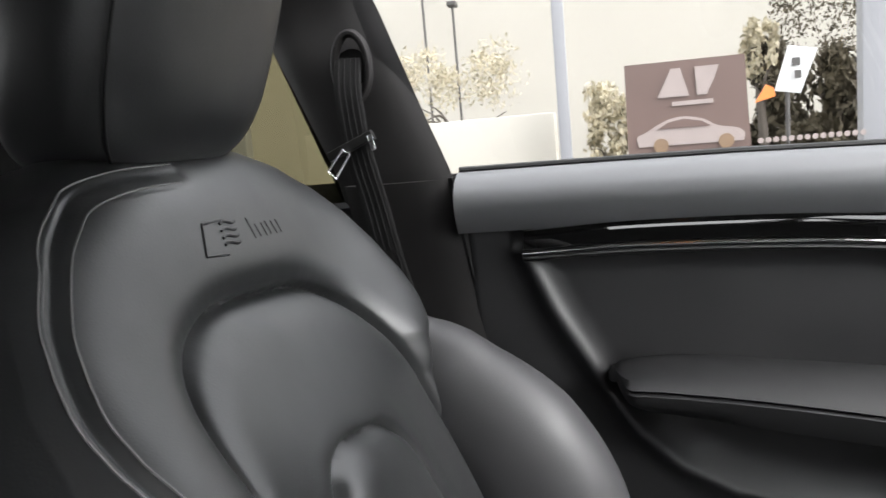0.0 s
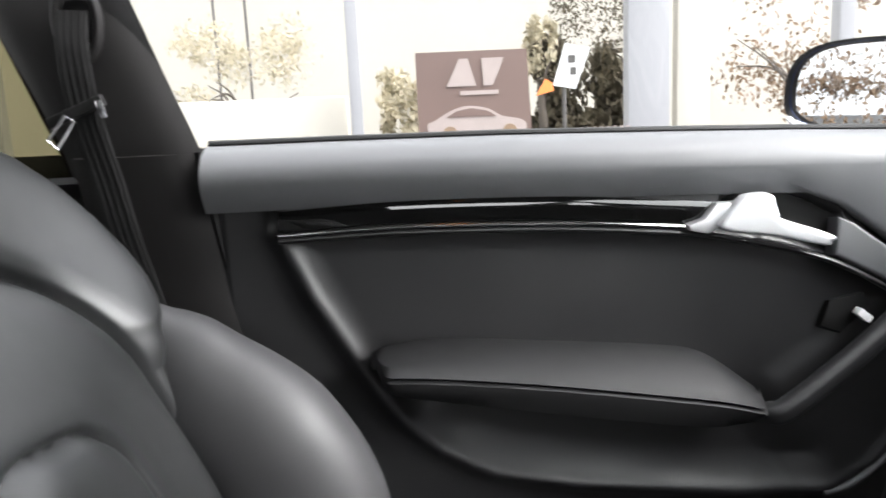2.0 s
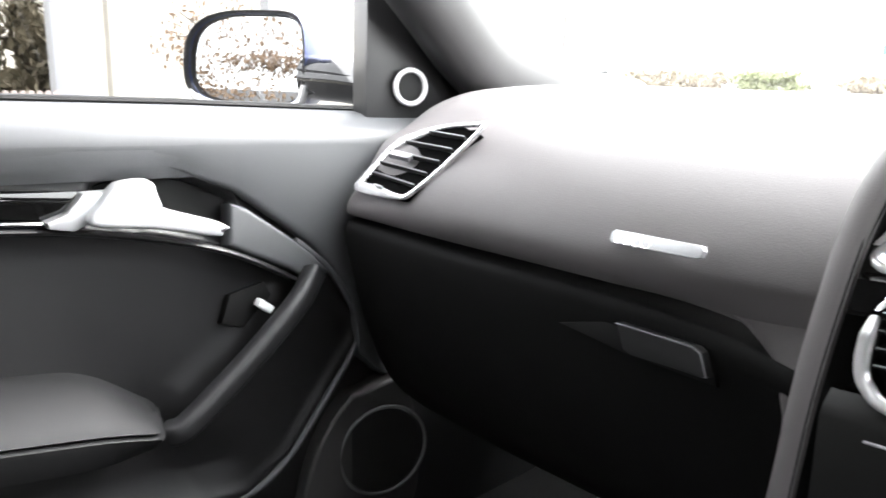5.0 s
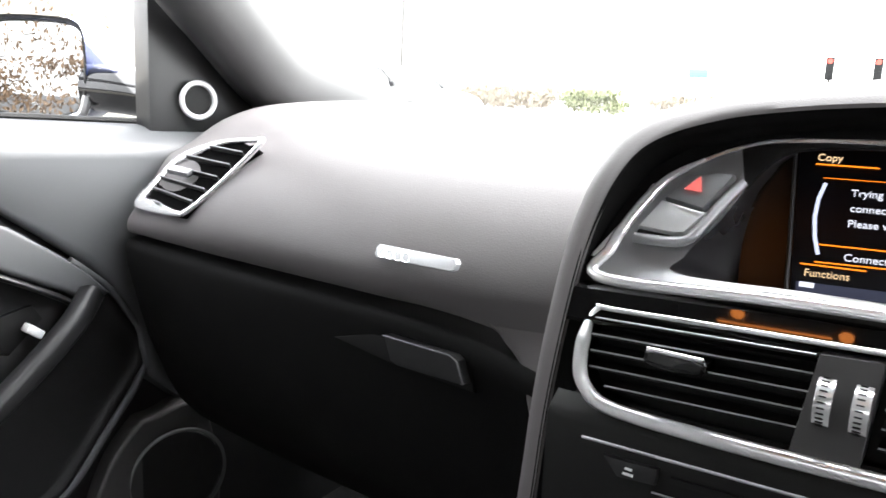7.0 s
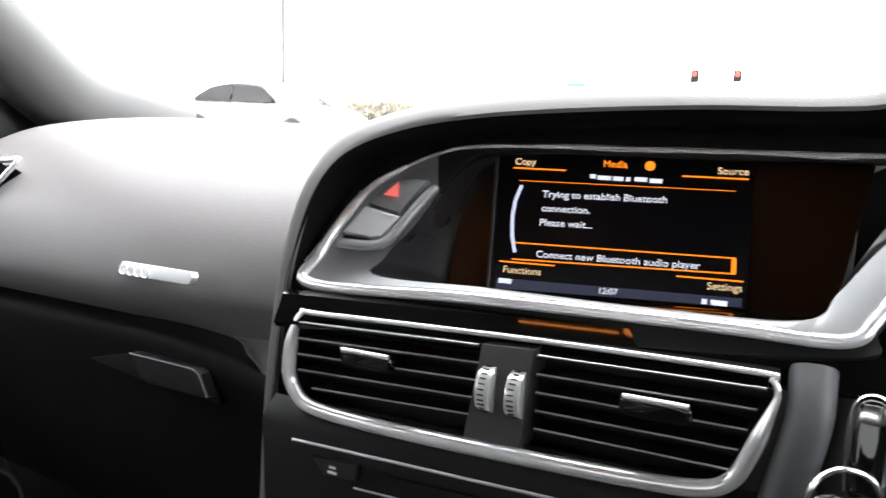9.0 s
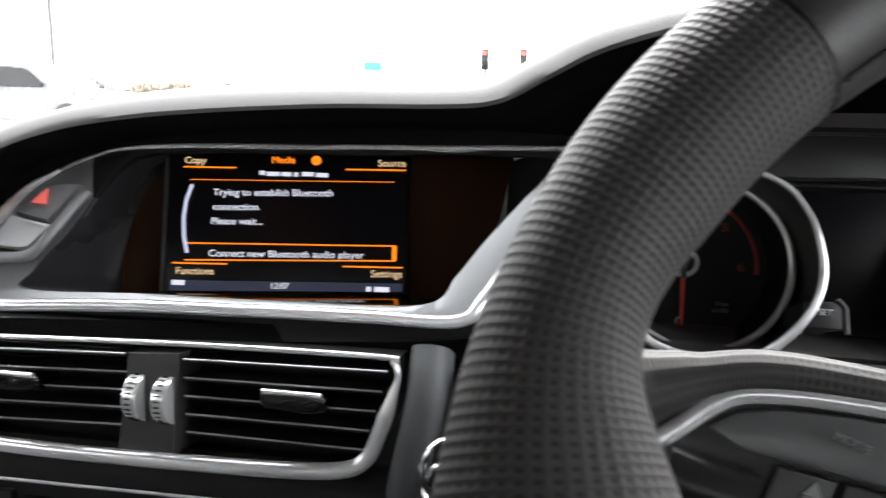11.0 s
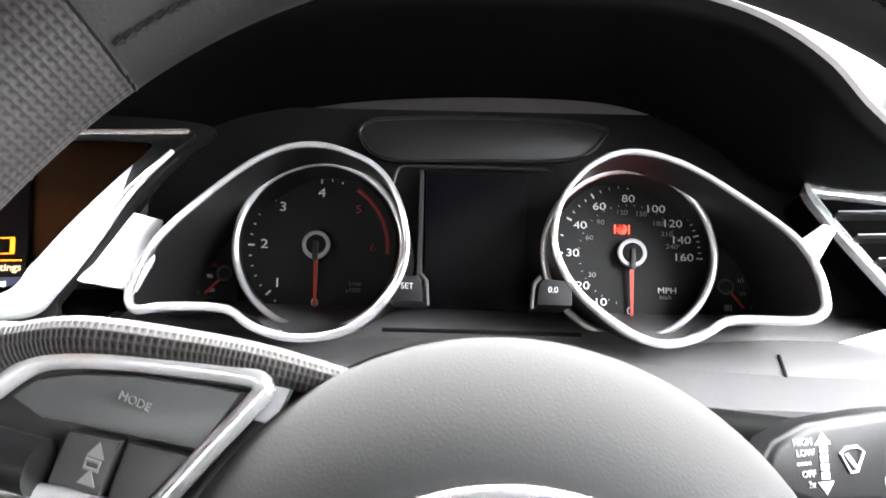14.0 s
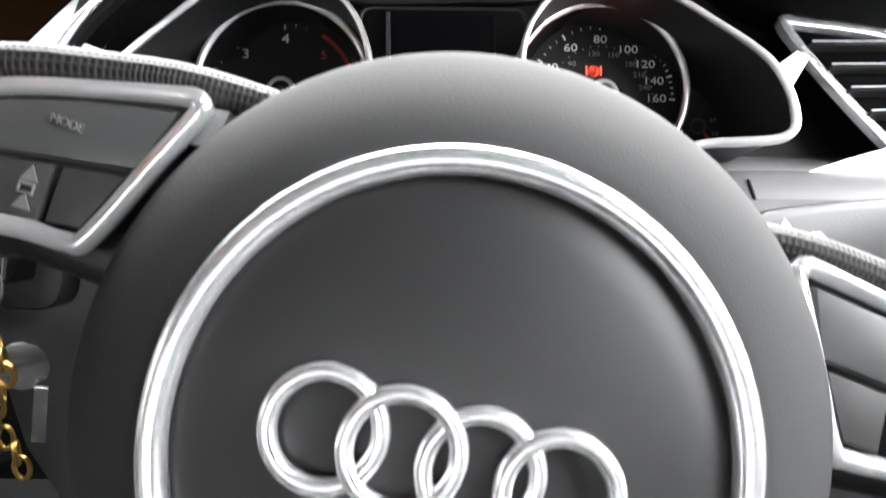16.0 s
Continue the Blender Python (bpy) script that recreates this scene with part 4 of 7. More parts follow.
for i, f in enumerate((0.16, 0.33, 0.50, 0.67, 0.84)):
    z = 0.857 + (0.926 - 0.857) * f
    xl = np.interp(z, [0.853, 0.875, 0.896, 0.911, 0.922, 0.928], [-0.655, -0.650, -0.632, -0.598, -0.56, -0.51])
    xr = np.interp(z, [0.857, 0.886, 0.926], [-0.556, -0.533, -0.502])
    yl, yr = np.interp(z, [0.853, 0.928], [-0.076, -0.048]), np.interp(z, [0.857, 0.926], [-0.103, -0.062])
    slat = part("slat", slab([Vector(p) + vo * 0.0032 for p in ((xl + 0.006, yl, z + 0.0014), (xr - 0.003, yr, z + 0.0014), (xr - 0.003, yr, z - 0.0014), (xl + 0.006, yl, z - 0.0014))], vo, 0.004, 0.0004, 1), DARK, vent)
    # Pale rod stands in for light caught along the slat's edge.
    part("slat_lit_edge", rod([Vector(p) + vo * 0.0034 for p in ((xl + 0.006, yl, z + 0.001), (xr - 0.003, yr, z + 0.001))], 0.0008, vo, 6), SWITCH, slat)
part("thumb_tab", block((-0.592, -0.080, 0.893), (0.026, 0.010, 0.006), Euler((0.4, 0.1, 0.2)).to_matrix(), 0.002), SWITCH, vent, "grey thumb tab")
part("vent_symbol", block((-0.612, -0.0915, 0.8605), (0.018, 0.002, 0.006), Euler((0.7, 0.0, -0.25)).to_matrix(), 0.0008), PRINT_DIM, vent)

# ---- centre console ----
console = thing("centre_console", (0.01, -0.05, 0.60), "driver-facing black centre console with a grained leather-look rim", "console")
EDGE = [(-0.183, -0.125, 0.60), (-0.170, -0.130, 0.72), (-0.164, -0.132, 0.79), (-0.156, -0.133, 0.85), (-0.148, -0.130, 0.90), (-0.137, -0.124, 0.938), (-0.122, -0.112, 0.962),
        (-0.090, -0.098, 0.978), (-0.050, -0.088, 0.986), (0.0, -0.082, 0.991), (0.07, -0.080, 0.995), (0.13, -0.079, 0.996), (0.160, -0.082, 0.999), (0.185, -0.092, 1.011), (0.215, -0.100, 1.025),
        (0.265, -0.110, 1.037), (0.33, -0.118, 1.043), (0.40, -0.120, 1.044), (0.445, -0.120, 1.041), (0.480, -0.120, 1.031), (0.510, -0.118, 1.014), (0.535, -0.112, 0.993), (0.565, -0.100, 0.978), (0.63, -0.07, 0.970), (0.72, -0.03, 0.966)]
e = spline(EDGE, 130)
t = np.gradient(e, axis=0)
outw = np.stack([-t[:, 2], 0 * t[:, 0], t[:, 0]], 1)
outw /= np.linalg.norm(outw, axis=1)[:, None]
Y = np.array([0, 1.0, 0])
top = np.clip((e[:, 2] - 0.955) / 0.03, 0, 1)[:, None] * np.clip((e[:, 0] + 0.15) / 0.05, 0, 1)[:, None]
right = np.clip((e[:, 0] - 0.16) / 0.03, 0, 1)[:, None]
side = np.clip((e[:, 0] - 0.36) / 0.06, 0, 1)[:, None]
left = np.clip((-0.09 - e[:, 0]) / 0.06, 0, 1)[:, None]
flat = np.array([1, 1, 0.0])
dz = np.array([0, 0, 1.0])
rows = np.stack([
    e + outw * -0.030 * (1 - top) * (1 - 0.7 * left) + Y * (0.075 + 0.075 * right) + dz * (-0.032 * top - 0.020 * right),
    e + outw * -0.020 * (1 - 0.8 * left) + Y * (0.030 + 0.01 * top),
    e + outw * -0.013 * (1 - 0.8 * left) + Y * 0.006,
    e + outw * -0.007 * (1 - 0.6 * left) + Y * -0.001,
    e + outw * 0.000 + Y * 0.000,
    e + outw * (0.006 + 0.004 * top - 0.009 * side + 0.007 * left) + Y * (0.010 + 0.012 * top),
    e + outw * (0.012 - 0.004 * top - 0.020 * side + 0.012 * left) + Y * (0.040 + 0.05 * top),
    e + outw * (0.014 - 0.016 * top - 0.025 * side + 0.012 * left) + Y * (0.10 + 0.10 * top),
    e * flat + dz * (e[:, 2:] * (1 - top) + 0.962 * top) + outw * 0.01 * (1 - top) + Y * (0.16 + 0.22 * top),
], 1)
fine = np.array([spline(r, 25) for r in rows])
# One skin in two parts: the underside's shade is put into near black.
part("rim_underside_shade", thick(grid(fine[:, :11]), 0.003, (0, -0.5, -1)), HOOD_SHADE, console, "black plastic underside, darkened further for the overhang's shade")
part("console_rim", thick(grid(fine[:, 10:]), 0.003, (0, -0.5, 1)), SOFT, console, "grained rim that sweeps over the screen and dials")

# piano black fascia behind the bezels
BO = Vector((0, -1, 0.70)).normalized()
fas = [(-0.150, -0.128, 0.870), (-0.147, -0.108, 0.905), (-0.128, -0.088, 0.940), (-0.09, -0.068, 0.965), (-0.04, -0.058, 0.976), (0.10, -0.055, 0.980), (0.216, -0.060, 0.976), (0.210, -0.068, 0.962), (0.192, -0.084, 0.941), (0.178, -0.099, 0.919), (0.164, -0.116, 0.896), (0.152, -0.125, 0.884), (0.02, -0.130, 0.872)]

BEZ = [(-0.134, -0.128, 0.879), (-0.135, -0.117, 0.895), (-0.128, -0.103, 0.915), (-0.115, -0.089, 0.936), (-0.097, -0.080, 0.949), (-0.078, -0.073, 0.958), (-0.057, -0.070, 0.963), (-0.007, -0.068, 0.966),
       (0.041, -0.067, 0.967), (0.089, -0.066, 0.968), (0.134, -0.066, 0.969), (0.163, -0.065, 0.970), (0.212, -0.065, 0.971), (0.205, -0.071, 0.961), (0.188, -0.084, 0.942), (0.175, -0.099, 0.920), (0.162, -0.114, 0.899), (0.150, -0.121, 0.889), (0.106, -0.122, 0.888), (0.063, -0.123, 0.887), (-0.032, -0.125, 0.884)]
OPEN = [(-0.094, -0.121, 0.8885), (-0.093, -0.115, 0.898), (-0.088, -0.109, 0.907), (-0.082, -0.103, 0.915), (-0.075, -0.094, 0.928), (-0.071, -0.088, 0.937), (-0.060, -0.0775, 0.953), (-0.045, -0.072, 0.960), (-0.005, -0.0695, 0.9635),
        (0.041, -0.0690, 0.9645), (0.089, -0.0685, 0.965), (0.134, -0.0675, 0.967), (0.180, -0.0675, 0.967), (0.192, -0.068, 0.966), (0.190, -0.071, 0.961), (0.175, -0.082, 0.945), (0.158, -0.096, 0.925), (0.146, -0.107, 0.909), (0.132, -0.1165, 0.896), (0.061, -0.119, 0.8925), (-0.02, -0.120, 0.891)]


def loop_strip(outer, inner, out, lift, sink, n=140):
    """A frame between two closed outlines, its inner edge sunk."""
    o = np.array(Vector(out).normalized())
    a, b = spline(outer, n, True), spline(inner, n, True)
    rows = [a - o * 0.005, a, a + o * lift, a * 0.75 + b * 0.25 + o * lift, a * 0.3 + b * 0.7 + o * lift * 0.6, b, b - o * 0.002 + np.array([0, sink, 0])]
    return grid(np.stack(rows, 1), closed_u=True)


infotainment = thing("infotainment_display", (0.02, -0.05, 0.88), "infotainment display glowing amber and white in a silver bezel", "display")
bez = part("bezel", loop_strip(BEZ, OPEN, BO, 0.002, 0.003), BEZEL, infotainment, "satin silver bezel, darkened above for the hood it reflects", mats=(DARK,))
# Upper faces take dark plastic: the hood's dark reflection put into colour.
column = spline(BEZ, 140, True)
for i, face_ in enumerate(bez.data.polygons):
    face_.material_index = int(column[i // 6][2] > (0.9360 if column[i // 6][0] > 0.0 else 0.9570))
ol = spline(OPEN, 140, True) - np.array(BO) * 0.001
drop = np.stack([0 * ol[:, 0], 0 * ol[:, 0], np.interp(ol[:, 2], [0.893, 0.905, 0.95, 0.966], [-0.34, -0.25, 0.0, 0.03])], 1)
narrow = np.stack([np.maximum(0, -0.076 - ol[:, 0]), 0 * ol[:, 0], 0 * ol[:, 0]], 1)
part("display_tunnel", grid(np.stack([ol, ol + np.array([0, 0.02, 0.0]) + drop * 0.02 + narrow * 0.3, ol + np.array([0, 0.060, 0.0]) + drop * 0.060 + narrow, ol + np.array([0, 0.075, 0.0]) + drop * 0.075 + narrow], 1), closed_u=True), CHARCOAL, infotainment, "satin charcoal walls of the display recess")
low_edge = [BEZ[i] for i in (4, 3, 2, 1, 0, 20, 19, 18, 17, 16, 15, 14, 13)]
part("bezel_edge", sweep([Vector(p) + BO * 0.003 for p in spline(low_edge, 90)], np.array([ring_profile(0.0036 * f, 0.0034 * f, 10) for f in np.interp(np.arange(90), [0, 12, 75, 89], [0.3, 1, 1, 0.4])]), BO), RING, infotainment, "polished bezel edge")
part("bezel_wing", slab([Vector(p) - BO * 0.002 for p in ((-0.1475, -0.121, 0.8915), (-0.1358, -0.121, 0.8920), (-0.1320, -0.112, 0.9088), (-0.1175, -0.096, 0.9360), (-0.1225, -0.0965, 0.9355), (-0.1355, -0.1115, 0.9105))], BO, 0.004), BRIGHT, infotainment, "bright silver wing beside the bezel")
part("bezel_top_edge", sweep([Vector(p) + BO * 0.001 for p in spline(BEZ[3:13], 50)], ring_profile(0.0019, 0.0019, 8), BO), ALU, infotainment, "thin bright upper edge")
SCR = [Vector(p) for p in ((-0.0563, -0.0294, 0.9623), (-0.0445, -0.0640, 0.8766), (0.1025, -0.0405, 0.8800), (0.0955, -0.0060, 0.9650))]
SO = (SCR[1] - SCR[0]).cross(SCR[3] - SCR[0]).normalized()
back = [SCR[0].lerp(SCR[3], u).lerp(SCR[1].lerp(SCR[2], u), v) - SO * 0.006 for u, v in ((-0.20, 1.06), (-0.17, -0.18), (1.45, -0.18), (1.30, 1.06))]
# Amber glow mirrored in dark gloss, painted as this panel's brown.
part("display_recess", slab(back, SO, 0.01), AMBER_BROWN, infotainment, "dark panel behind the screen, browned for an amber reflection")
scr = SCR
part("screen", slab(scr, SO, 0.004, 0.0008), SCREEN, infotainment, "dark glass screen")
part("screen_left_edge", rod([scr[0] + Vector((-0.002, 0, 0)), scr[1] + Vector((-0.002, 0, 0))], 0.0012, SO), GREY_PLASTIC, infotainment)


def at_screen(u, v, lift=0.0008):
    """A place on the screen: u from its left edge, v from its top, 0 to 1."""
    a = scr[0].lerp(scr[3], u)
    b = scr[1].lerp(scr[2], u)
    return a.lerp(b, v) + SO * lift


right_dir = scr[3] - scr[0]
right_dir = right_dir / right_dir.length


def line_on_screen(name, pts, r, mat):
    return part(name, rod([at_screen(u, v) for u, v in pts], r, SO, 6), mat, infotainment)


TH = 0.0045
words("menu_copy", "Copy", at_screen(0.065, 0.10), SO, TH, CREAM_TEXT, infotainment, right_dir, "LEFT")
words("menu_media", "Media", at_screen(0.43, 0.095), SO, TH, AMBER, infotainment, right_dir, "LEFT")
part("media_icon", disc(at_screen(0.615, 0.095), SO, 0.0030, 0.0006, 20), AMBER, infotainment)
words("menu_source", "Source", at_screen(0.985, 0.115), SO, TH, CREAM_TEXT, infotainment, right_dir, "RIGHT")
bars("device_name_bar", [(-0.0195, 0.0035, 0.0006), (-0.0125, 0.0082, 0), (-0.0040, 0.0062, 0), (0.0020, 0.0024, 0), (0.0095, 0.0075, 0.0004), (0.0185, 0.0075, 0)], at_screen(0.52, 0.195), SO, 0.0026, WHITE_TEXT, infotainment)
words("message_1", "Trying to establish Bluetooth", at_screen(0.19, 0.325), SO, TH, WHITE_TEXT, infotainment, right_dir, "LEFT", wide=1.04)
words("message_2", "connection.", at_screen(0.19, 0.425), SO, TH, WHITE_TEXT, infotainment, right_dir, "LEFT", wide=1.04)
words("message_3", "Please wait...", at_screen(0.185, 0.525), SO, TH, WHITE_TEXT, infotainment, right_dir, "LEFT", wide=1.04)
words("choice", "Connect new Bluetooth audio player", at_screen(0.18, 0.745), SO, TH, WHITE_TEXT, infotainment, right_dir, "LEFT", wide=1.04)
words("menu_functions", "Functions", at_screen(0.045, 0.865), SO, TH, CREAM_TEXT, infotainment, right_dir, "LEFT")
words("menu_settings", "Settings", at_screen(0.985, 0.875), SO, TH, CREAM_TEXT, infotainment, right_dir, "RIGHT")
part("status_bar", slab([at_screen(0.02, 0.925, 0.0004), at_screen(0.02, 0.995, 0.0004), at_screen(0.985, 0.99, 0.0004), at_screen(0.985, 0.935, 0.0004)], SO, 0.0003), BLUE_BAR, infotainment, "dim blue status bar")
words("clock", "12:07", at_screen(0.48, 0.96), SO, 0.0038, WHITE_TEXT, infotainment, right_dir)
for dx, w in ((-0.066, 0.008), (0.060, 0.009), (0.052, 0.003)):
    bars("status_mark", [(dx, w, 0)], at_screen(0.5, 0.96), SO, 0.0030, WHITE_TEXT, infotainment)
line_on_screen("amber_line", [(0.06, 0.145), (0.28, 0.150)], 0.00045, AMBER)
line_on_screen("amber_line", [(0.74, 0.158), (0.985, 0.162)], 0.00045, AMBER)
line_on_screen("amber_line", [(0.09, 0.235), (0.94, 0.245)], 0.0002, AMBER)
line_on_screen("amber_line", [(0.03, 0.81), (0.26, 0.815)], 0.00045, AMBER)
line_on_screen("amber_line", [(0.74, 0.825), (0.985, 0.83)], 0.00045, AMBER)
line_on_screen("choice_frame", [(0.09, 0.675), (0.955, 0.685), (0.955, 0.785), (0.08, 0.79)], 0.0004, AMBER)
part("choice_block", slab([at_screen(0.94, 0.69), at_screen(0.94, 0.78), at_screen(0.957, 0.78), at_screen(0.957, 0.69)], SO, 0.0004), AMBER, infotainment)
line_on_screen("scroll_arc", [(0.10, 0.27), (0.078, 0.38), (0.070, 0.5), (0.075, 0.63), (0.09, 0.74)], 0.0011, glow("scroll_grey", (0.12, 0.13, 0.17), 0.8))

# hazard and locking switches in the bezel
pod = [(-0.117, -0.110, 0.905), (-0.107, -0.098, 0.922), (-0.096, -0.089, 0.936), (-0.082, -0.087, 0.938), (-0.072, -0.087, 0.938), (-0.081, -0.101, 0.917), (-0.090, -0.110, 0.905), (-0.096, -0.1105, 0.904)]
pod = [(x - 0.005, y, z + 0.003) for x, y, z in pod]
hz = thing("hazard_switch", (-0.095, -0.10, 0.905), "dark hazard and locking switches with a red triangle", "switch")
mid = [(-0.112, -0.098, 0.925), (-0.089, -0.1005, 0.9215)]
part("hazard_key", slab([Vector(p) + BO * 0.006 for p in [mid[0], pod[2], pod[3], pod[4], mid[1]]], BO, 0.01, 0.002), SWITCH, hz, "upper key with a red triangle")
part("lock_key", slab([Vector(p) + BO * 0.006 for p in [pod[0], (-0.113, -0.0995, 0.9235), (-0.090, -0.102, 0.920), pod[5], pod[6], pod[7]]], BO, 0.01, 0.002), SWITCH_PALE, hz)
part("key_rail", sweep(spline([Vector(p) + BO * 0.003 for p in ((-0.072, -0.0885, 0.9385), (-0.078, -0.096, 0.9290), (-0.0845, -0.105, 0.9170), (-0.0915, -0.1125, 0.9065), (-0.101, -0.1150, 0.9035), (-0.122, -0.1155, 0.9030))], 30), ring_profile(0.0032, 0.0030, 10), BO), BEZEL, hz, "satin silver rail round the keys")
tri = [Vector(p) + BO * 0.0075 for p in ((-0.1015, -0.0955, 0.9300), (-0.0915, -0.0958, 0.9295), (-0.0945, -0.0900, 0.9375))]
part("red_triangle", slab(tri, BO, 0.0008), glow("red_triangle_glow", (0.95, 0.16, 0.14), 0.12), hz, "red warning triangle")
# Dark slab put in as the shadow below the lower key.
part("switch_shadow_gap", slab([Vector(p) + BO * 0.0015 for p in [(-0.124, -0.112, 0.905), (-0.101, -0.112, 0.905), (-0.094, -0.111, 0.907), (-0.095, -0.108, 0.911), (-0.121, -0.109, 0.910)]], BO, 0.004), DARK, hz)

# gloss strip between screen and vents, over the whole width to the dials
def gloss(x, z):
    return (x, -0.133 + 0.06 * x + 0.558 * (z - 0.8745), z)


rows = []
for x in np.linspace(-0.146, 0.186, 26):
    zt, zb = 0.8800 + 0.034 * x, 0.8640 + 0.030 * x
    a, b = gloss(x, zt), gloss(x, zb)
    rows.append([(x, a[1] + 0.05, zt + 0.002), (x, a[1] + 0.004, zt + 0.001), a, ((a[0] + b[0]) / 2, (a[1] + b[1]) / 2, (a[2] + b[2]) / 2), b, (x, b[1] + 0.002, zb - 0.003), (x, b[1] + 0.02, zb - 0.004)])
part("fascia_strip", thick(grid(rows), 0.004, (0, -1, 0.5)), PIANO, console, "gloss black strip below the display")
part("fascia_panel", loop_strip(fas, BEZ, BO, 0.0, 0.01), DARK, console, "black panel around the display")

# centre vents
cvent = thing("air_vent", (0.0, -0.14, 0.815), "wide pair of centre air vents with a chrome surround", "air vent", "dashboard vents")
CV = [(-0.1285, -0.145, 0.8665), (-0.134, -0.147, 0.853), (-0.135, -0.149, 0.832), (-0.130, -0.150, 0.820), (-0.116, -0.151, 0.8125), (-0.07, -0.152, 0.8115), (0.0, -0.152, 0.8135), (0.07, -0.151, 0.8165), (0.100, -0.150, 0.8195), (0.112, -0.149, 0.826), (0.118, -0.148, 0.838), (0.1255, -0.146, 0.862), (0.1268, -0.1455, 0.869), (0.1240, -0.1445, 0.8745), (0.116, -0.144, 0.8765), (0.014, -0.1435, 0.8735), (-0.115, -0.1445, 0.8675)]
VP = Vector((0, -1, 0.10)).normalized()
cl = spline(CV, 150, True)
wgt = np.clip((0.878 - cl[:, 2]) / 0.030, 0.35, 1.0)
part("vent_frame", sweep(cl, np.array([ring_profile(0.0042 * w, 0.0042 * w, 10, 2.4) for w in wgt]), VP, True), RING, cvent, "polished chrome surround")
part("vent_dark_sheet", slab([Vector(p) - VP * 0.024 for p in cl], VP, 0.02), DARK, cvent, "near-black sheet that closes the air duct")
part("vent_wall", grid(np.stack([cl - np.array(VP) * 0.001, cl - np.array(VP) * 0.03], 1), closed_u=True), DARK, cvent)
for side, x0, x1 in (("l", -0.130, -0.015), ("r", 0.017, 0.124)):
    for i in range(5):
        f = (i + 0.6) / 5.4
        zl = 0.8665 - 0.052 * f if side == "l" else 0.8725 - 0.052 * f
        zr = 0.8725 - 0.052 * f if side == "l" else 0.8765 - 0.055 * f
        a = x0 + (0.010 if f > 0.75 and side == "l" else 0.0)
        b = x1 - (0.016 * f if side == "r" else 0.0)
        slat = part("slat", slab([(a, -0.1470, zl + 0.0008), (b, -0.1470, zr + 0.0008), (b, -0.1475, zr - 0.0012), (a, -0.1475, zl - 0.0012)], VP, 0.018, 0.0005, 1), DARK, cvent, "slim dark slat, its lit edge put in as a pale rod")
        part("slat_lit_edge", rod([(a, -0.1476, zl + 0.0006), (b, -0.1476, zr + 0.0006)], 0.0005, VP, 6), SATIN, slat)
for xk, zk in ((-0.0805, 0.8480), (0.0765, 0.8530)):
    tab = part("thumb_tab", slab([Vector((xk + 0.017 * math.copysign(abs(math.cos(a)) ** 0.5, math.cos(a)), -0.154, zk + 0.0055 * math.copysign(abs(math.sin(a)) ** 0.6, math.sin(a)) + 0.0)) for a in np.linspace(0, 2 * np.pi, 32, endpoint=False)], VP, 0.018, 0.003, 3), PIANO, cvent, "gloss black thumb tab")
    part("tab_edge", rod([(xk - 0.0150, -0.1535, zk + 0.0044), (xk + 0.0150, -0.1535, zk + 0.0048)], 0.0014, VP, 12), RING, tab, "bright chrome edge")
part("wheel_bridge", slab([(-0.0135, -0.1475, 0.868), (0.0145, -0.1465, 0.8695), (0.0110, -0.1515, 0.8165), (-0.0205, -0.1515, 0.8155)], VP, 0.022, 0.001), GREY_PLASTIC, cvent, "grey bridge between the vents")
for xk in (-0.0085, 0.0075):
    wh = part("thumbwheel", disc((xk - 0.0036, -0.146, 0.845), (-1, 0, 0.0), 0.0125, 0.0078, 40, 0.001), RING, cvent, "ribbed silver thumbwheel")
    bm = bmesh.new()
    for i in range(28):
        a = i / 28 * 2 * math.pi
        bmesh.ops.create_cube(bm, size=1, matrix=Matrix.Translation((xk, -0.146 + 0.0126 * math.cos(a), 0.845 + 0.0126 * math.sin(a))) @ Euler((a, 0, 0)).to_matrix().to_4x4() @ Matrix.Diagonal((0.0034, 0.0008, 0.0007, 1)))
    part("ribs", bm, DARK, wh, "dark grooves")
# lower stack with disc slot
part("lower_fascia", thick(grid([[(x, y, z + 0.03 * (x + 0.15)) for y, z in [(-0.143, 0.812), (-0.152, 0.806), (-0.156, 0.800), (-0.154, 0.74), (-0.150, 0.60)]] for x in np.linspace(-0.150, 0.145, 16)]), 0.01, (0, -1, 0)), DARK, console, "matt black lower fascia")
part("stack_seam", rod([(-0.126, -0.158, 0.7935), (0.13, -0.158, 0.803)], 0.0009, VP), SATIN, console, "thin bright seam")
part("eject_key", slab([(-0.112, -0.1595, 0.787), (-0.081, -0.1595, 0.789), (-0.0815, -0.1595, 0.779), (-0.103, -0.1595, 0.777)], VP, 0.006, 0.0012), PLASTIC, console, "eject key of the disc slot")
bars("eject_symbol", [(0, 0.006, -0.002), (0, 0.004, 0.001)], (-0.0965, -0.1602, 0.783), VP, 0.0014, PRINT, console)
part("disc_slot", slab([(-0.074, -0.1590, 0.7865), (0.12, -0.1590, 0.7940), (0.12, -0.1590, 0.7905), (-0.074, -0.1590, 0.7830)], VP, 0.003), DARK, console, "dark disc slot")
part("slot_edge", rod([(-0.083, -0.1585, 0.7745), (0.12, -0.1585, 0.7825)], 0.0006, VP), SATIN, console)
# rim on the driver's side of the console
part("side_rim", sweep(spline([(0.140, -0.128, 0.876), (0.140, -0.140, 0.855), (0.132, -0.145, 0.81), (0.124, -0.147, 0.75), (0.12, -0.147, 0.6)], 30), ring_profile(0.010, 0.014, 14, 2.6), (0, 1, 0)), SILL, console, "grained rim on the driver's side")

# ---- instrument cluster ----
cluster = thing("instrument_cluster", (0.36, 0.0, 0.85), "instrument cluster with chrome-ringed dials and red needles", "instrument panel")
NC = Vector((0, -0.94, 0.34)).normalized()
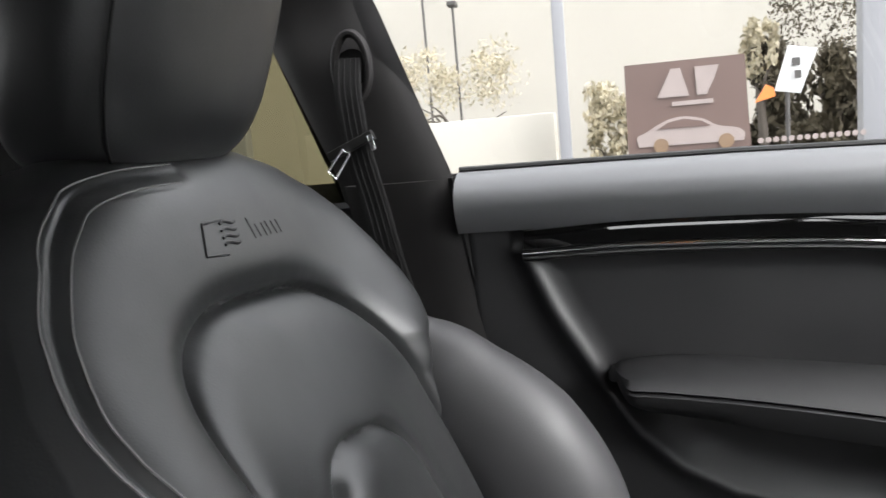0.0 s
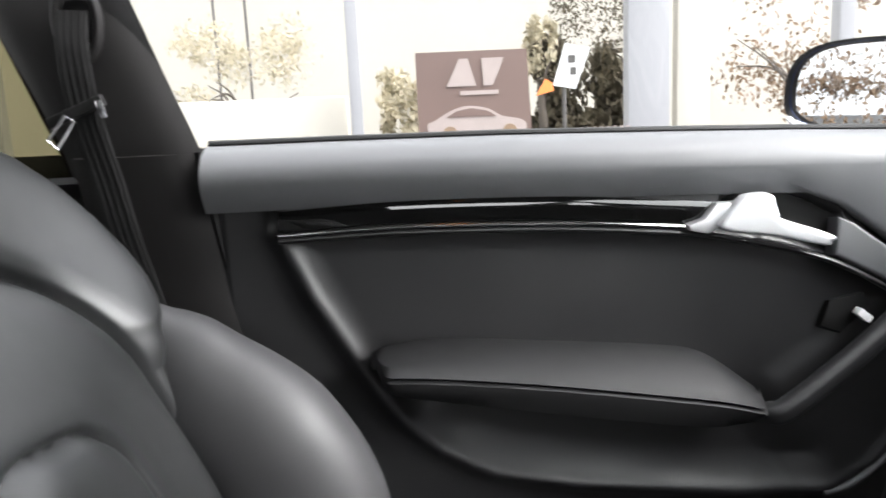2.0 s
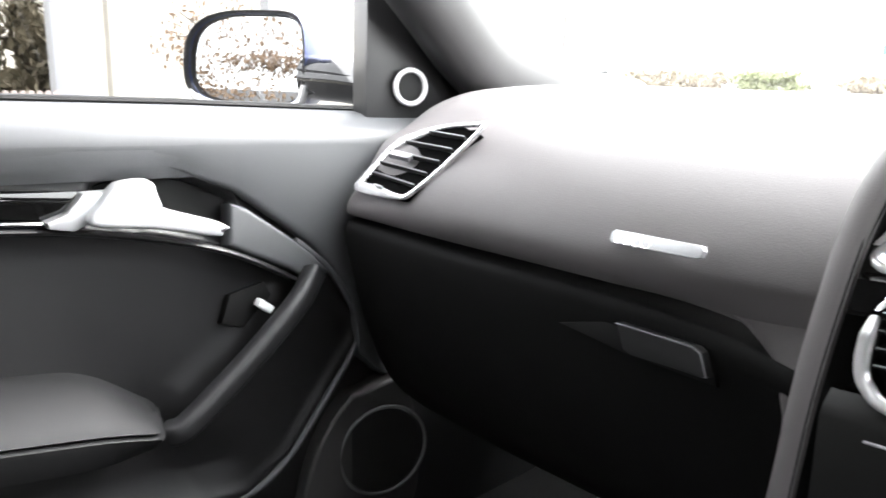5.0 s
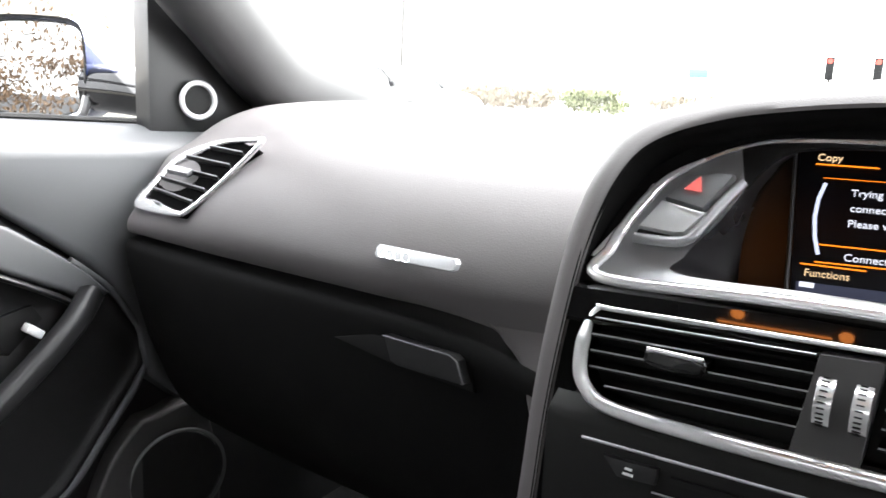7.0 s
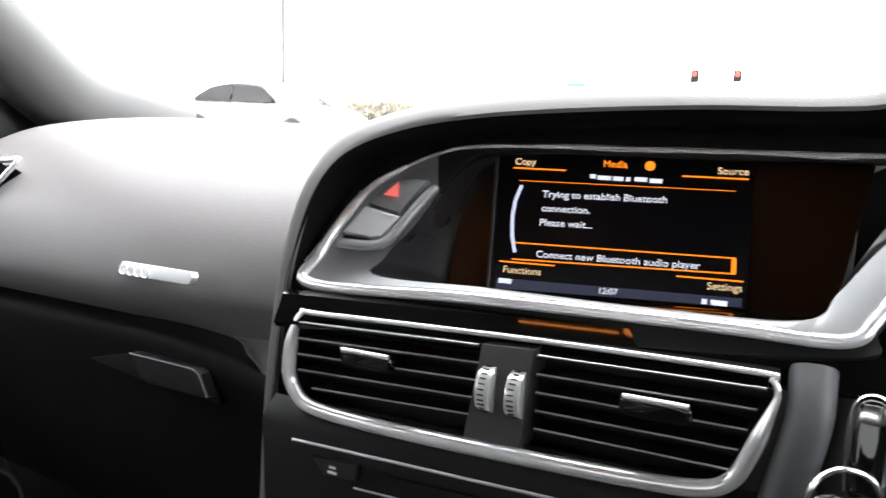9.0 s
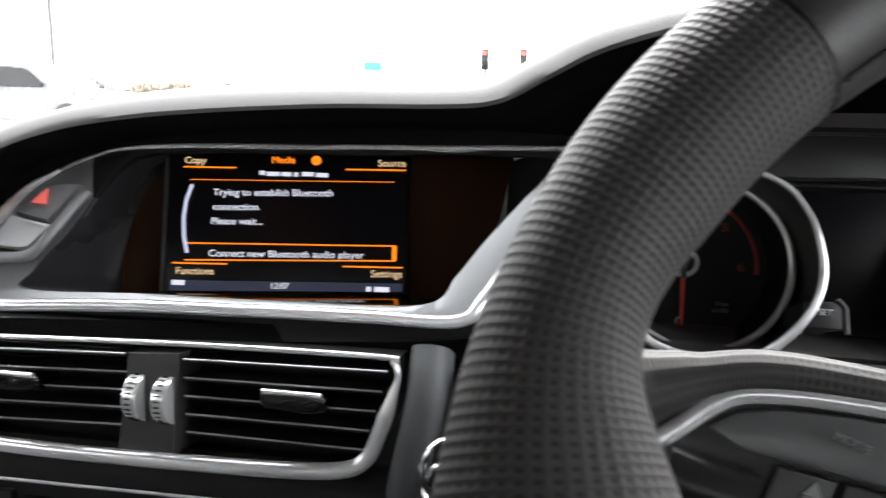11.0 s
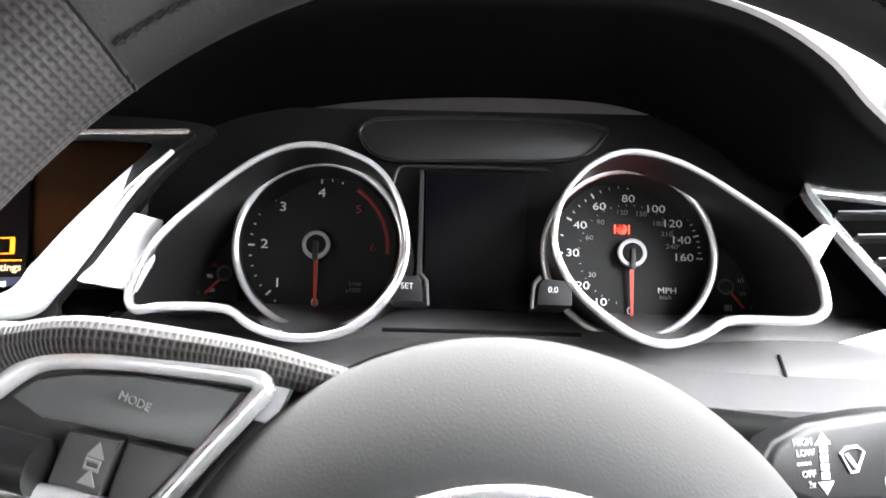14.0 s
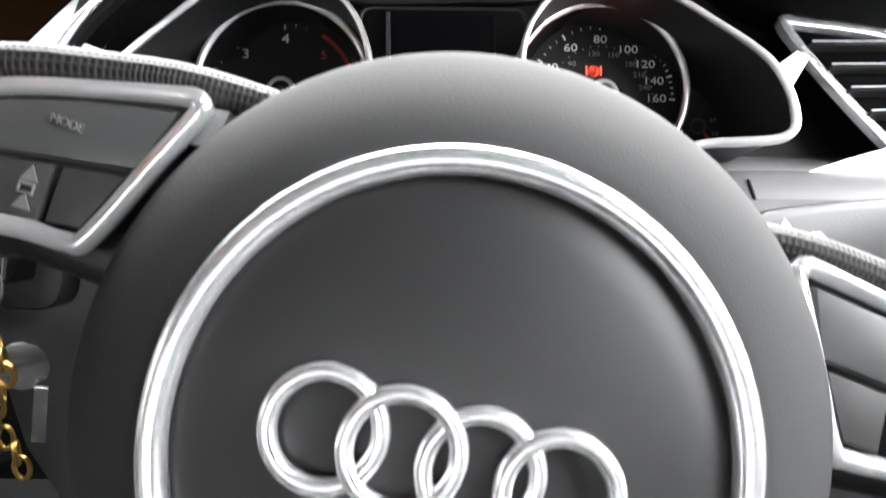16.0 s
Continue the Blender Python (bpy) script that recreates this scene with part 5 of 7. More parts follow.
NO, NU, NV = axes(NC)


def face(c, x, v, n=0.0):
    return Vector(c) + NU * x + NV * v + NC * n


part("cluster_panel", slab([face((0.36, 0, 0.9), x, v, -0.004) for x, v in [(-0.205, -0.05), (-0.205, 0.06), (-0.15, 0.09), (0.15, 0.09), (0.20, 0.07), (0.25, 0.05), (0.25, -0.05)]], NC, 0.01), DARK, cluster, "matt black back panel")
POD_L = [(0.1897, -0.1001, 0.8934), (0.1936, -0.1013, 0.8863), (0.2051, -0.0957, 0.8871), (0.2323, -0.0850, 0.8840), (0.2450, -0.0878, 0.8765), (0.2600, -0.0897, 0.8718), (0.2760, -0.0902, 0.8709), (0.2948, -0.0888, 0.8746), (0.3098, -0.0850, 0.8850), (0.3211, -0.0794, 0.9000), (0.3249, -0.0737, 0.9150), (0.3230, -0.0690, 0.9291), (0.3183, -0.0643, 0.9423), (0.3098, -0.0596, 0.9536), (0.2967, -0.0568, 0.9611), (0.2732, -0.0549, 0.9667), (0.2468, -0.0577, 0.9602), (0.2203, -0.0702, 0.9402), (0.2020, -0.0851, 0.9221), (0.1936, -0.0941, 0.9075)]
POD_R = [(0.4583, -0.0892, 0.8727), (0.4414, -0.0878, 0.8765), (0.4254, -0.0841, 0.8859), (0.4104, -0.0794, 0.8991), (0.4010, -0.0728, 0.9169), (0.4019, -0.0671, 0.9338), (0.4085, -0.0624, 0.9479), (0.4226, -0.0577, 0.9611), (0.4433, -0.0549, 0.9667), (0.4715, -0.0577, 0.9592), (0.4981, -0.0686, 0.9429), (0.5124, -0.0783, 0.9326), (0.5209, -0.0856, 0.9242), (0.5269, -0.0927, 0.9121), (0.5291, -0.0973, 0.9015), (0.5284, -0.0997, 0.8951), (0.5223, -0.0984, 0.8899), (0.5069, -0.0925, 0.8876), (0.4883, -0.0852, 0.8851), (0.4762, -0.0878, 0.8779)]
nco = np.array(NC)
for nm, pod_pts, cx in (("tachometer", POD_L, 0.265), ("speedometer", POD_R, 0.455)):
    c = Vector((cx, 0, 0.9))
    lp = spline(pod_pts, 160, True)
    soft = np.exp(-((np.arange(-12, 13) / 2.6) ** 2))
    lp = sum(w * np.roll(lp, i - 12, 0) for i, w in enumerate(soft)) / soft.sum()
    d = ((lp - np.array(c)) @ nco)[:, None]
    pod = part("dial_pod", grid(np.stack([lp + nco * 0.001, lp * 0.995 + lp.mean(0) * 0.005 - nco * 0.01, lp * 0.99 + lp.mean(0) * 0.01 - nco * d * 1.02], 1), closed_u=True), PLASTIC, cluster, "deep black dial tunnel")
    part("pod_ring", sweep(lp, np.array([ring_profile(0.0025 - 0.0009 * k, 0.0030 - 0.0008 * k, 12, 2.4) for k in np.clip((lp[:, 2] - 0.885) / 0.06, 0, 1)]), NC, True), RING, pod, "polished pod ring")
    dial = part(nm, disc(c + NC * 0.0005, NC, 0.0505, 0.004, 72), DIAL, cluster, "dark dial face with white figures")
    rc = face(c, 0.0065 if cx < 0.36 else -0.0074, -0.0040, 0.034)
    part("dial_ring", sweep(circle(rc, NC, 0.0480, 96), ring_profile(0.0022, 0.0024, 10), NC, True), RING, dial, "chrome dial ring")
    r0, r1 = np.array(circle(rc, NC, 0.0468, 72)), np.array(circle(c, NC, 0.0475, 72))
    part("dial_wall", grid(np.stack([r0, r1], 1), closed_u=True), DARK, dial)

    def at(ang, r, n=0.001, c=c):
        a = radians(-90 - ang)
        return face(c, r * math.cos(a), r * math.sin(a), n)

    bm, bm2 = bmesh.new(), bmesh.new()

    def tick(bm, ang, r0, r1, w, at=at):
        p, q = at(ang, r0), at(ang, r1)
        x = (q - p).normalized()
        m = Matrix((x, NC.cross(x), NC)).transposed().to_4x4()
        bmesh.ops.create_cube(bm, size=1, matrix=Matrix.Translation((p + q) / 2) @ m @ Matrix.Diagonal(((q - p).length, w, 0.0006, 1)))

    if nm == "tachometer":
        for k in range(0, 61, 2):
            big = k % 10 == 0
            if k <= 44:
                tick(bm, k * 4.5, 0.0395 if big else 0.0415, 0.0435 if big else 0.0430, 0.0011 if big else 0.0006)
        for k in (0, 1, 2, 3, 4):
            words("figure", str(k), at(k * 45 + 1, 0.0335 if k else 0.035, 0.0012), NC, 0.0058, PRINT, dial, (1, 0, 0), wide=1.25)
        for k in (5, 6):
            words("figure", str(k), at(k * 45, 0.0335, 0.0012), NC, 0.0052, RED_DARK, dial, (1, 0, 0), wide=1.2)
        part("red_band", sweep([at(a, 0.0425, 0.0006) for a in np.linspace(212, 275, 24)], ring_profile(0.0012, 0.0003, 6), NC), RED_DARK, dial)
        words("unit", "1/min", face(c, 0.0235, -0.0225, 0.001), NC, 0.0027, PRINT_DIM, dial, (1, 0, 0))
        words("unit", "x1000", face(c, 0.0225, -0.0265, 0.001), NC, 0.0027, PRINT_DIM, dial, (1, 0, 0))
    else:
        marks = [(0, 0), (10, 31), (20, 55), (30, 90), (40, 120), (60, 148), (80, 179), (100, 209), (120, 233), (140, 253), (160, 272)]
        sp, an = zip(*marks)
        for k in range(0, 161, 5):
            if k < 40 and k % 10 and k != 35:
                continue
            big = k in sp
            a = np.interp(k, sp, an)
            tick(bm, a, 0.0405 if big else 0.0415, 0.0440 if big else 0.0432, 0.0010 if big else 0.0006)
        for k, a in marks:
            words("figure", str(k), at(a, 0.0345 - 0.002 * (k > 90), 0.0012), NC, 0.0047, PRINT, dial, (1, 0, 0), wide=1.3)
        for k, a in ((30, 60), (60, 112), (90, 138), (120, 170), (150, 196), (180, 222), (210, 240), (240, 258)):
            words("inner_figure", str(k), at(a, 0.0262, 0.0012), NC, 0.0030, PRINT_DIM, dial, (1, 0, 0), wide=1.2)
        for a in range(15, 280, 9):
            tick(bm2, a, 0.0300, 0.0312, 0.0005)
        words("unit", "MPH", face(c, 0.0225, -0.0215, 0.001), NC, 0.0035, PRINT, dial, (1, 0, 0), wide=1.2)
        words("unit", "km/h", face(c, 0.0215, -0.0255, 0.001), NC, 0.0026, PRINT_DIM, dial, (1, 0, 0))
        lamp = part("parking_brake_lamp", disc(face(c, -0.0045, 0.0155, 0.0005), NC, 0.0034, 0.001, 32), RED_LAMP, dial, "glowing red parking brake lamp")
        words("lamp_letter", "P", face(c, -0.0045, 0.0155, 0.0012), NC, 0.0034, RED_DARK, dial, (1, 0, 0))
        for dx in (-0.0088, -0.0002):
            part("lamp_bracket", rod([face(c, dx + 0.0 * s, 0.0155 + s * 0.0028, 0.001) for s in (-1, 0, 1)], 0.0005, NC), RED_LAMP, dial)
        part("fuel_bezel", disc(face(c, 0.0555, -0.019, 0.002), NC, 0.0042, 0.003, 32), PLASTIC, dial)
    tagged(part("scale_marks", bm, PRINT, dial, smooth=False), kind="stuff")
    if len(bm2.verts):
        tagged(part("inner_marks", bm2, PRINT_DIM, dial, smooth=False), kind="stuff")
    needle = part("needle", slab([face(c, -0.0013, -0.006, 0.008), face(c, 0.0013, -0.006, 0.008), face(c, 0.0010, -0.0455, 0.005), face(c, -0.0002, -0.0465, 0.005)], NC, 0.0012), RED, cluster, "red needle at zero")
    part("needle_cap", disc(face(c, 0, 0, 0.010), NC, 0.0062, 0.010, 40, 0.001), DARK, needle, "black needle cap")
    part("needle_shaft", block(face(c, 0, -0.004, 0.0105), (0.0032, 0.012, 0.003), Matrix((NU, NV, NC)).transposed(), 0.0006), PLASTIC, needle)
    part("cap_ring", sweep(circle(face(c, 0, 0, 0.0085), NC, 0.0072, 40), ring_profile(0.0017, 0.0014, 8), NC, True), SATIN, needle, "silver cap ring")

# small gauges at the outer sides
for nm, sx, c in (("temperature_gauge", -1, Vector((0.265, 0, 0.9))), ("fuel_gauge", 1, Vector((0.455, 0, 0.9)))):
    gc = face(c, sx * 0.0560, -0.0185, 0.003)
    g = part(nm, slab([face(c, sx * x, v, 0.0025) for x, v in [(0.048, -0.035), (0.078, -0.035), (0.079, -0.020), (0.074, -0.006), (0.064, 0.008), (0.052, 0.004)]], NC, 0.004), DIAL, cluster, "small dark quarter gauge")
    part("hub_ring", sweep(circle(gc + NC * 0.002, NC, 0.0042, 32), ring_profile(0.0008, 0.0010, 8), NC, True), GREY_PLASTIC, g)
    part("small_needle", rod([gc + NC * 0.001 + NU * (-0.003 if sx < 0 else 0.004) + NV * -0.004, gc + NC * 0.001 + NU * (-0.011 if sx < 0 else 0.011) + NV * -0.0125], 0.0008, NC), RED, g, "small red needle")
    part("gauge_arc", sweep([gc + NU * (sx * 0.0195 * math.cos(a)) + NV * (0.0195 * math.sin(a)) for a in np.radians(np.linspace(-40, 62, 18))], ring_profile(0.0009, 0.0004, 6), NC), GREY_PLASTIC, g)
    if sx < 0:
        words("figure", "130", face(gc, -0.0075, 0.0050, 0.001), NC, 0.0026, RED_DARK, g, (1, 0, 0))
        words("figure", "90", face(gc, -0.0090, -0.0020, 0.001), NC, 0.0026, PRINT, g, (1, 0, 0))
        words("figure", "50", face(gc, -0.0070, -0.0105, 0.001), NC, 0.0026, PRINT, g, (1, 0, 0))
        words("unit", "°C", face(gc, -0.0055, 0.0140, 0.001), NC, 0.0032, PRINT_DIM, g, (1, 0, 0))
    else:
        words("figure", "1/1", face(gc, 0.0095, 0.0040, 0.001), NC, 0.0024, PRINT_DIM, g, (1, 0, 0))
        words("figure", "1/2", face(gc, 0.0105, -0.0040, 0.001), NC, 0.0024, PRINT_DIM, g, (1, 0, 0))
        bars("fuel_symbol", [(0, 0.003, 0), (0.0025, 0.001, 0)], face(gc, 0.001, -0.0125, 0.001), NC, 0.0036, PRINT_DIM, g)

lc = Vector((0.36, 0.0, 0.9))
part("info_screen", slab([face(lc, x, v, 0.004) for x, v in [(-0.030, 0.048), (0.031, 0.048), (0.032, -0.036), (-0.029, -0.036)]], NC, 0.004, 0.001), SCREEN, cluster, "dark information screen between the dials")
part("screen_post", slab([face(lc, x, v, 0.008) for x, v in [(-0.0335, 0.048), (-0.0315, 0.048), (-0.0300, -0.036), (-0.0335, -0.036)]], NC, 0.008), GREY_PLASTIC, cluster, "grey screen edge")
part("screen_surround", sweep([face(lc, x, v, 0.006) for x, v in spline([(-0.050, 0.040), (-0.046, 0.050), (-0.03, 0.051), (0.03, 0.051), (0.046, 0.050), (0.050, 0.042)], 40)], ring_profile(0.0012, 0.0012, 8), NC), PLASTIC, cluster)
tw = [(-0.072, 0.070), (-0.066, 0.079), (-0.05, 0.0815), (0.0, 0.083), (0.05, 0.082), (0.075, 0.079), (0.080, 0.074), (0.060, 0.058), (0.0, 0.0555), (-0.055, 0.0555)]
part("warning_window", slab([face(lc, x, v, 0.004) for x, v in [tuple(p) for p in spline(tw, 50, True)]], NC, 0.006, 0.001), PLASTIC, cluster, "smoked warning lamp window")
part("window_lip", sweep([face(lc, x, v, 0.005) for x, v in spline(tw, 80, True)], ring_profile(0.0012, 0.0016, 8), NC, True), PLASTIC, cluster)
for nm, sx, txt in (("set_key", -1, "SET"), ("reset_key", 1, "0.0")):
    kc = face(lc, -0.035 if sx < 0 else 0.041, -0.0310, 0.075)
    key = part(nm, slab([face(kc, sx * x, v, 0.0) for x, v in [(0.009, 0.0055), (-0.0055, 0.0065), (-0.008, 0.003), (-0.009, -0.007), (0.009, -0.007)]], NC, 0.05, 0.0012), PLASTIC, cluster, "small dark push key")
    words("key_text", txt, face(kc, -sx * 0.0008, 0.0008, 0.0004), NC, 0.0031, PRINT, key, (1, 0, 0))
    part("key_edge", rod([face(kc, sx * x, v, -0.002) for x, v in [(-0.0068, 0.0078), (-0.0105, 0.004), (-0.0114, -0.0088)]], 0.0011, NC), GREY_PLASTIC, key)
rows = [[(x, y, z) for y, z in [(-0.006, 0.866), (-0.03, 0.867), (-0.048, 0.8675), (-0.052, 0.866), (-0.055, 0.8625), (-0.060, 0.8615), (-0.075, 0.8610), (-0.10, 0.859), (-0.12, 0.852), (-0.125, 0.83)]] for x in np.linspace(0.17, 0.60, 44)]
part("cluster_shelf", thick(grid(rows), 0.006, (0, -0.5, 1)), LEDGE, cluster, "grey ledge below the dials")
part("ledge_gap", rod([(0.31, -0.0535, 0.8650), (0.36, -0.0535, 0.8652), (0.42, -0.0535, 0.8650)], 0.0012), DARK, cluster, "dark gap in the ledge")
# Bright window reflections in the gloss fascia, built as near-white wedges.
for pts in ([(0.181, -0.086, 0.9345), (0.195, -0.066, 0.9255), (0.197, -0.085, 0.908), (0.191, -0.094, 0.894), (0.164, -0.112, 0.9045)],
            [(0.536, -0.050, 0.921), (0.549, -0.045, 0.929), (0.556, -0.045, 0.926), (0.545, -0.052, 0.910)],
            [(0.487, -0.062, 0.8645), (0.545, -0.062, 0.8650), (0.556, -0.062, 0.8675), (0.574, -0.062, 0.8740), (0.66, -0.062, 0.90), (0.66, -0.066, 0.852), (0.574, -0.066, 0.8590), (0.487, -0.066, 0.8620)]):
    part("fascia_glare", slab(pts, (0.3, -1, 0.5), 0.004, 0.0), BRIGHT, cluster, "near-white wedge in place of a window reflection")
part("side_fascia", slab([(0.56, 0.02, 0.945), (0.70, 0.03, 0.945), (0.72, 0.0, 0.84), (0.52, -0.012, 0.845), (0.555, 0.0, 0.87)], (0, -1, 0.3), 0.02), PIANO, cluster, "gloss black side panel")

# driver's lower dashboard and column
lower = thing("lower_dashboard", (0.45, 0.0, 0.60), "dark grey lower dashboard panel on the driver's side", "dashboard")
rows = [[(x, y, z + 0.0085 * np.clip((x - 0.42) / 0.10, 0, 1) * (z > 0.825)) for y, z in [(-0.060, 0.8590), (-0.083, 0.8585), (-0.092, 0.8530), (-0.112, 0.8320), (-0.116, 0.80), (-0.10, 0.72), (-0.05, 0.62), (0.10, 0.50)]] for x in np.linspace(0.136, 0.74, 59)]
part("panel", thick(grid(rows), 0.01, (0, -1, 0)), LEDGE, lower)
part("panel_gap", rod([(0.5160, -0.0835, 0.8668), (0.5160, -0.0925, 0.8612), (0.5165, -0.1125, 0.8405), (0.5170, -0.1165, 0.80)], 0.0009), DARK, lower, "dark gap between two panels")
# Near-black stands in for the shadow gap between hub and ledge.
rows = []
for y, r in ((-0.075, 0.040), (-0.10, 0.053), (-0.14, 0.056), (-0.18, 0.056), (-0.215, 0.054), (-0.225, 0.046)):
    rows.append([(0.36 + 0.088 * math.cos(a), y, 0.822 + r * math.sin(a)) for a in np.linspace(-0.3, math.pi + 0.3, 30)])
part("column_shade_cover", thick(grid(rows), 0.005, (0, 0, 1)), DARK, lower, "steering column cover in near-black for the shadow gap")
rvo = Vector((0.30, -1, 0.85)).normalized()
RV = [Vector((-p.x + 0.052, p.y + 0.045, p.z + 0.014)) for p in VO]
dvent = thing("air_vent", (0.62, -0.02, 0.86), "corner air vent with silver frame on the driver's side", "air vent", "dashboard vents")
loop = [Vector(p) for p in spline(RV, 72, True)]
part("vent_frame", sweep(loop, ring_profile(0.0034, 0.0038, 10, 3), rvo, True), ALU, dvent, "satin silver frame")
part("vent_dark_sheet", slab([p - rvo * 0.0025 for p in loop], rvo, 0.02), DUCT_SHADE, dvent, "near-black sheet that closes the air duct")
for f in (0.16, 0.33, 0.50, 0.67, 0.84):
    z = 0.871 + 0.069 * f
    xl = np.interp(z - 0.014, [0.853, 0.875, 0.896, 0.911, 0.922, 0.928], [0.655, 0.650, 0.632, 0.598, 0.56, 0.51]) + 0.052
    xr = np.interp(z - 0.014, [0.857, 0.886, 0.926], [0.556, 0.533, 0.502]) + 0.052
    yl, yr = np.interp(z - 0.014, [0.853, 0.928], [-0.076, -0.048]) + 0.045, np.interp(z - 0.014, [0.857, 0.926], [-0.103, -0.062]) + 0.045
    slat = part("slat", slab([Vector(p) + rvo * 0.006 for p in ((xl, yl, z + 0.0014), (xr, yr, z + 0.0014), (xr, yr, z - 0.0014), (xl, yl, z - 0.0014))], rvo, 0.006, 0.0004, 1), DARK, dvent)
    part("slat_lit_edge", rod([Vector(p) + rvo * 0.0062 for p in ((xl, yl, z + 0.001), (xr, yr, z + 0.001))], 0.0005, rvo, 6), SATIN, slat)

# ---- steering wheel, turned a little clockwise ----
wheel = thing("steering_wheel", (0.361, -0.3155, 0.8585), "black leather sports steering wheel with a round hub and silver trim", "steering wheel")
WH, WU, WN = Vector((0.361, -0.3155, 0.8585)), Vector((0, 0.342, 0.940)), Vector((0, -0.940, 0.342))
TURNED = radians(-15)


def on_wheel(x, u, n=0.0):
    c, s = math.cos(TURNED), math.sin(TURNED)
    return WH + Vector((1, 0, 0)) * (x * c - u * s) + WU * (x * s + u * c) + WN * n


def on_hub(x, u, n=0.0):
    return on_wheel(x, u, n) + Vector((0.0036, 0, -0.0004))


RC, RU, RN = Vector((0.3717, -0.3245, 0.9048)), Vector((0, 0.509, 0.861)), Vector((0, -0.861, 0.509))
WHEEL_R, GRIP_R = 0.1687, 0.0208


def rim_point(deg, r=WHEEL_R, n=0.0):
    a = radians(deg) + TURNED
    return RC + Vector((1, 0, 0)) * (r * math.cos(a)) + RU * (r * math.sin(a)) + RN * n


def rim_flare(a):
    """How much the grip swells beside the spokes."""
    return max(math.exp(-(((a - 199) / 14) ** 2)), math.exp(-(((a + 19) / 14) ** 2)))


def rim_pinch(a):
    """How much the grip narrows between thumb rest and spoke."""
    return max(math.exp(-(((a - 178) / 11) ** 2)), math.exp(-(((a - 2) / 11) ** 2)))


for a0, a1, mat, label, uvs in ((148.8, 240, GRIP, "perforated leather grip", (112, 46)), (-60, 31.2, GRIP, "perforated leather grip", (112, 46)), (31.7, 148.3, RIM_HIDE, "smooth leather top of the rim", None), (240.5, 299.5, RIM_HIDE, "smooth leather foot of the rim", None)):
    part("rim_section", sweep([rim_point(a, WHEEL_R - 0.009 * rim_flare(a) + 0.0020 * rim_pinch(a)) for a in np.linspace(a0, a1, 70)], np.array([ring_profile(GRIP_R + 0.009 * rim_flare(a) - 0.0030 * rim_pinch(a), GRIP_R, 24, 2.1) for a in np.linspace(a0, a1, 70)]), RN, caps=True, uv=uvs), mat, wheel, label)
for a in (148.55, 31.45, 240.25, -60.25):
    part("rim_seam", rod([rim_point(a, WHEEL_R + (GRIP_R - 0.0004) * math.cos(b), (GRIP_R - 0.0004) * math.sin(b)) for b in np.linspace(0, 2 * math.pi, 30, endpoint=False)], 0.0009, on_wheel(0, 0, 1) - WH, 6, True), DARK, wheel, "seam of the rim")
bm = bmesh.new()
for a in np.arange(33.0, 147.0, 1.15):
    for lift, lean in ((0.0075, 0.25), (0.0095, -0.25)):
        p, q = rim_point(a, WHEEL_R - GRIP_R + 0.0016, lift), rim_point(a + 0.8, WHEEL_R - GRIP_R + 0.0016 + 0.0012 * lean, lift + 0.0022 * lean)
        bmesh.ops.create_cube(bm, size=1, matrix=Matrix.Translation((p + q) / 2) @ (q - p).to_track_quat("X", "Z").to_matrix().to_4x4() @ Matrix.Diagonal((0.0026, 0.0010, 0.0010, 1)))
tagged(part("rim_stitching", bm, DARK, wheel, "black cross stitching inside the rim"), kind="stuff")
prof = [(0.085, -0.045), (0.085, -0.010), (0.0838, 0.000), (0.080, 0.0095), (0.074, 0.0185), (0.067, 0.0260), (0.060, 0.0312), (0.0560, 0.0325), (0.0525, 0.0305)]
angs = np.linspace(0, 2 * math.pi, 96, endpoint=False)
part("hub", grid([[on_hub(r * math.cos(a), r * math.sin(a), n) for a in angs] for r, n in spline(prof, 40)], closed_v=True), HUB, wheel, "round soft hub cover")
part("hub_ring", sweep([on_hub(0.0533 * math.cos(a), 0.0533 * math.sin(a), 0.0330) for a in angs], ring_profile(0.0028, 0.0032, 14, 2.4), WN, True), ALU, wheel, "polished hub ring")
prof = [(0.0527, 0.0290), (0.0506, 0.0315), (0.047, 0.0330), (0.040, 0.0345), (0.025, 0.0362), (0.010, 0.0370), (0.0005, 0.0371)]
part("hub_cap", grid([[on_hub(r * math.cos(a), r * math.sin(a), n) for a in angs] for r, n in spline(prof, 24)], closed_v=True), CAP, wheel, "dark satin hub cap")
for i in range(4):
    x = (i - 1.5) * 0.0139
    part("emblem_ring", sweep([on_hub(x - 0.0014 + 0.0098 * math.cos(a), -0.0002 + 0.0098 * math.sin(a), 0.0388 + 0.0006 * (i % 2)) for a in angs], ring_profile(0.0018, 0.0022, 10, 2.4), WN, True), ALU, wheel, "plain raised chrome ring")
PAD = [(-0.0705, 0.0520), (-0.0705, 0.0545), (-0.0745, 0.0560), (-0.0985, 0.0520), (-0.1155, 0.0480), (-0.127, 0.0430), (-0.1365, 0.0310), (-0.1433, 0.0210), (-0.1465, 0.0100), (-0.143, 0.0075), (-0.110, 0.0160), (-0.0920, 0.0165), (-0.0870, 0.0185), (-0.0775, 0.0380)]
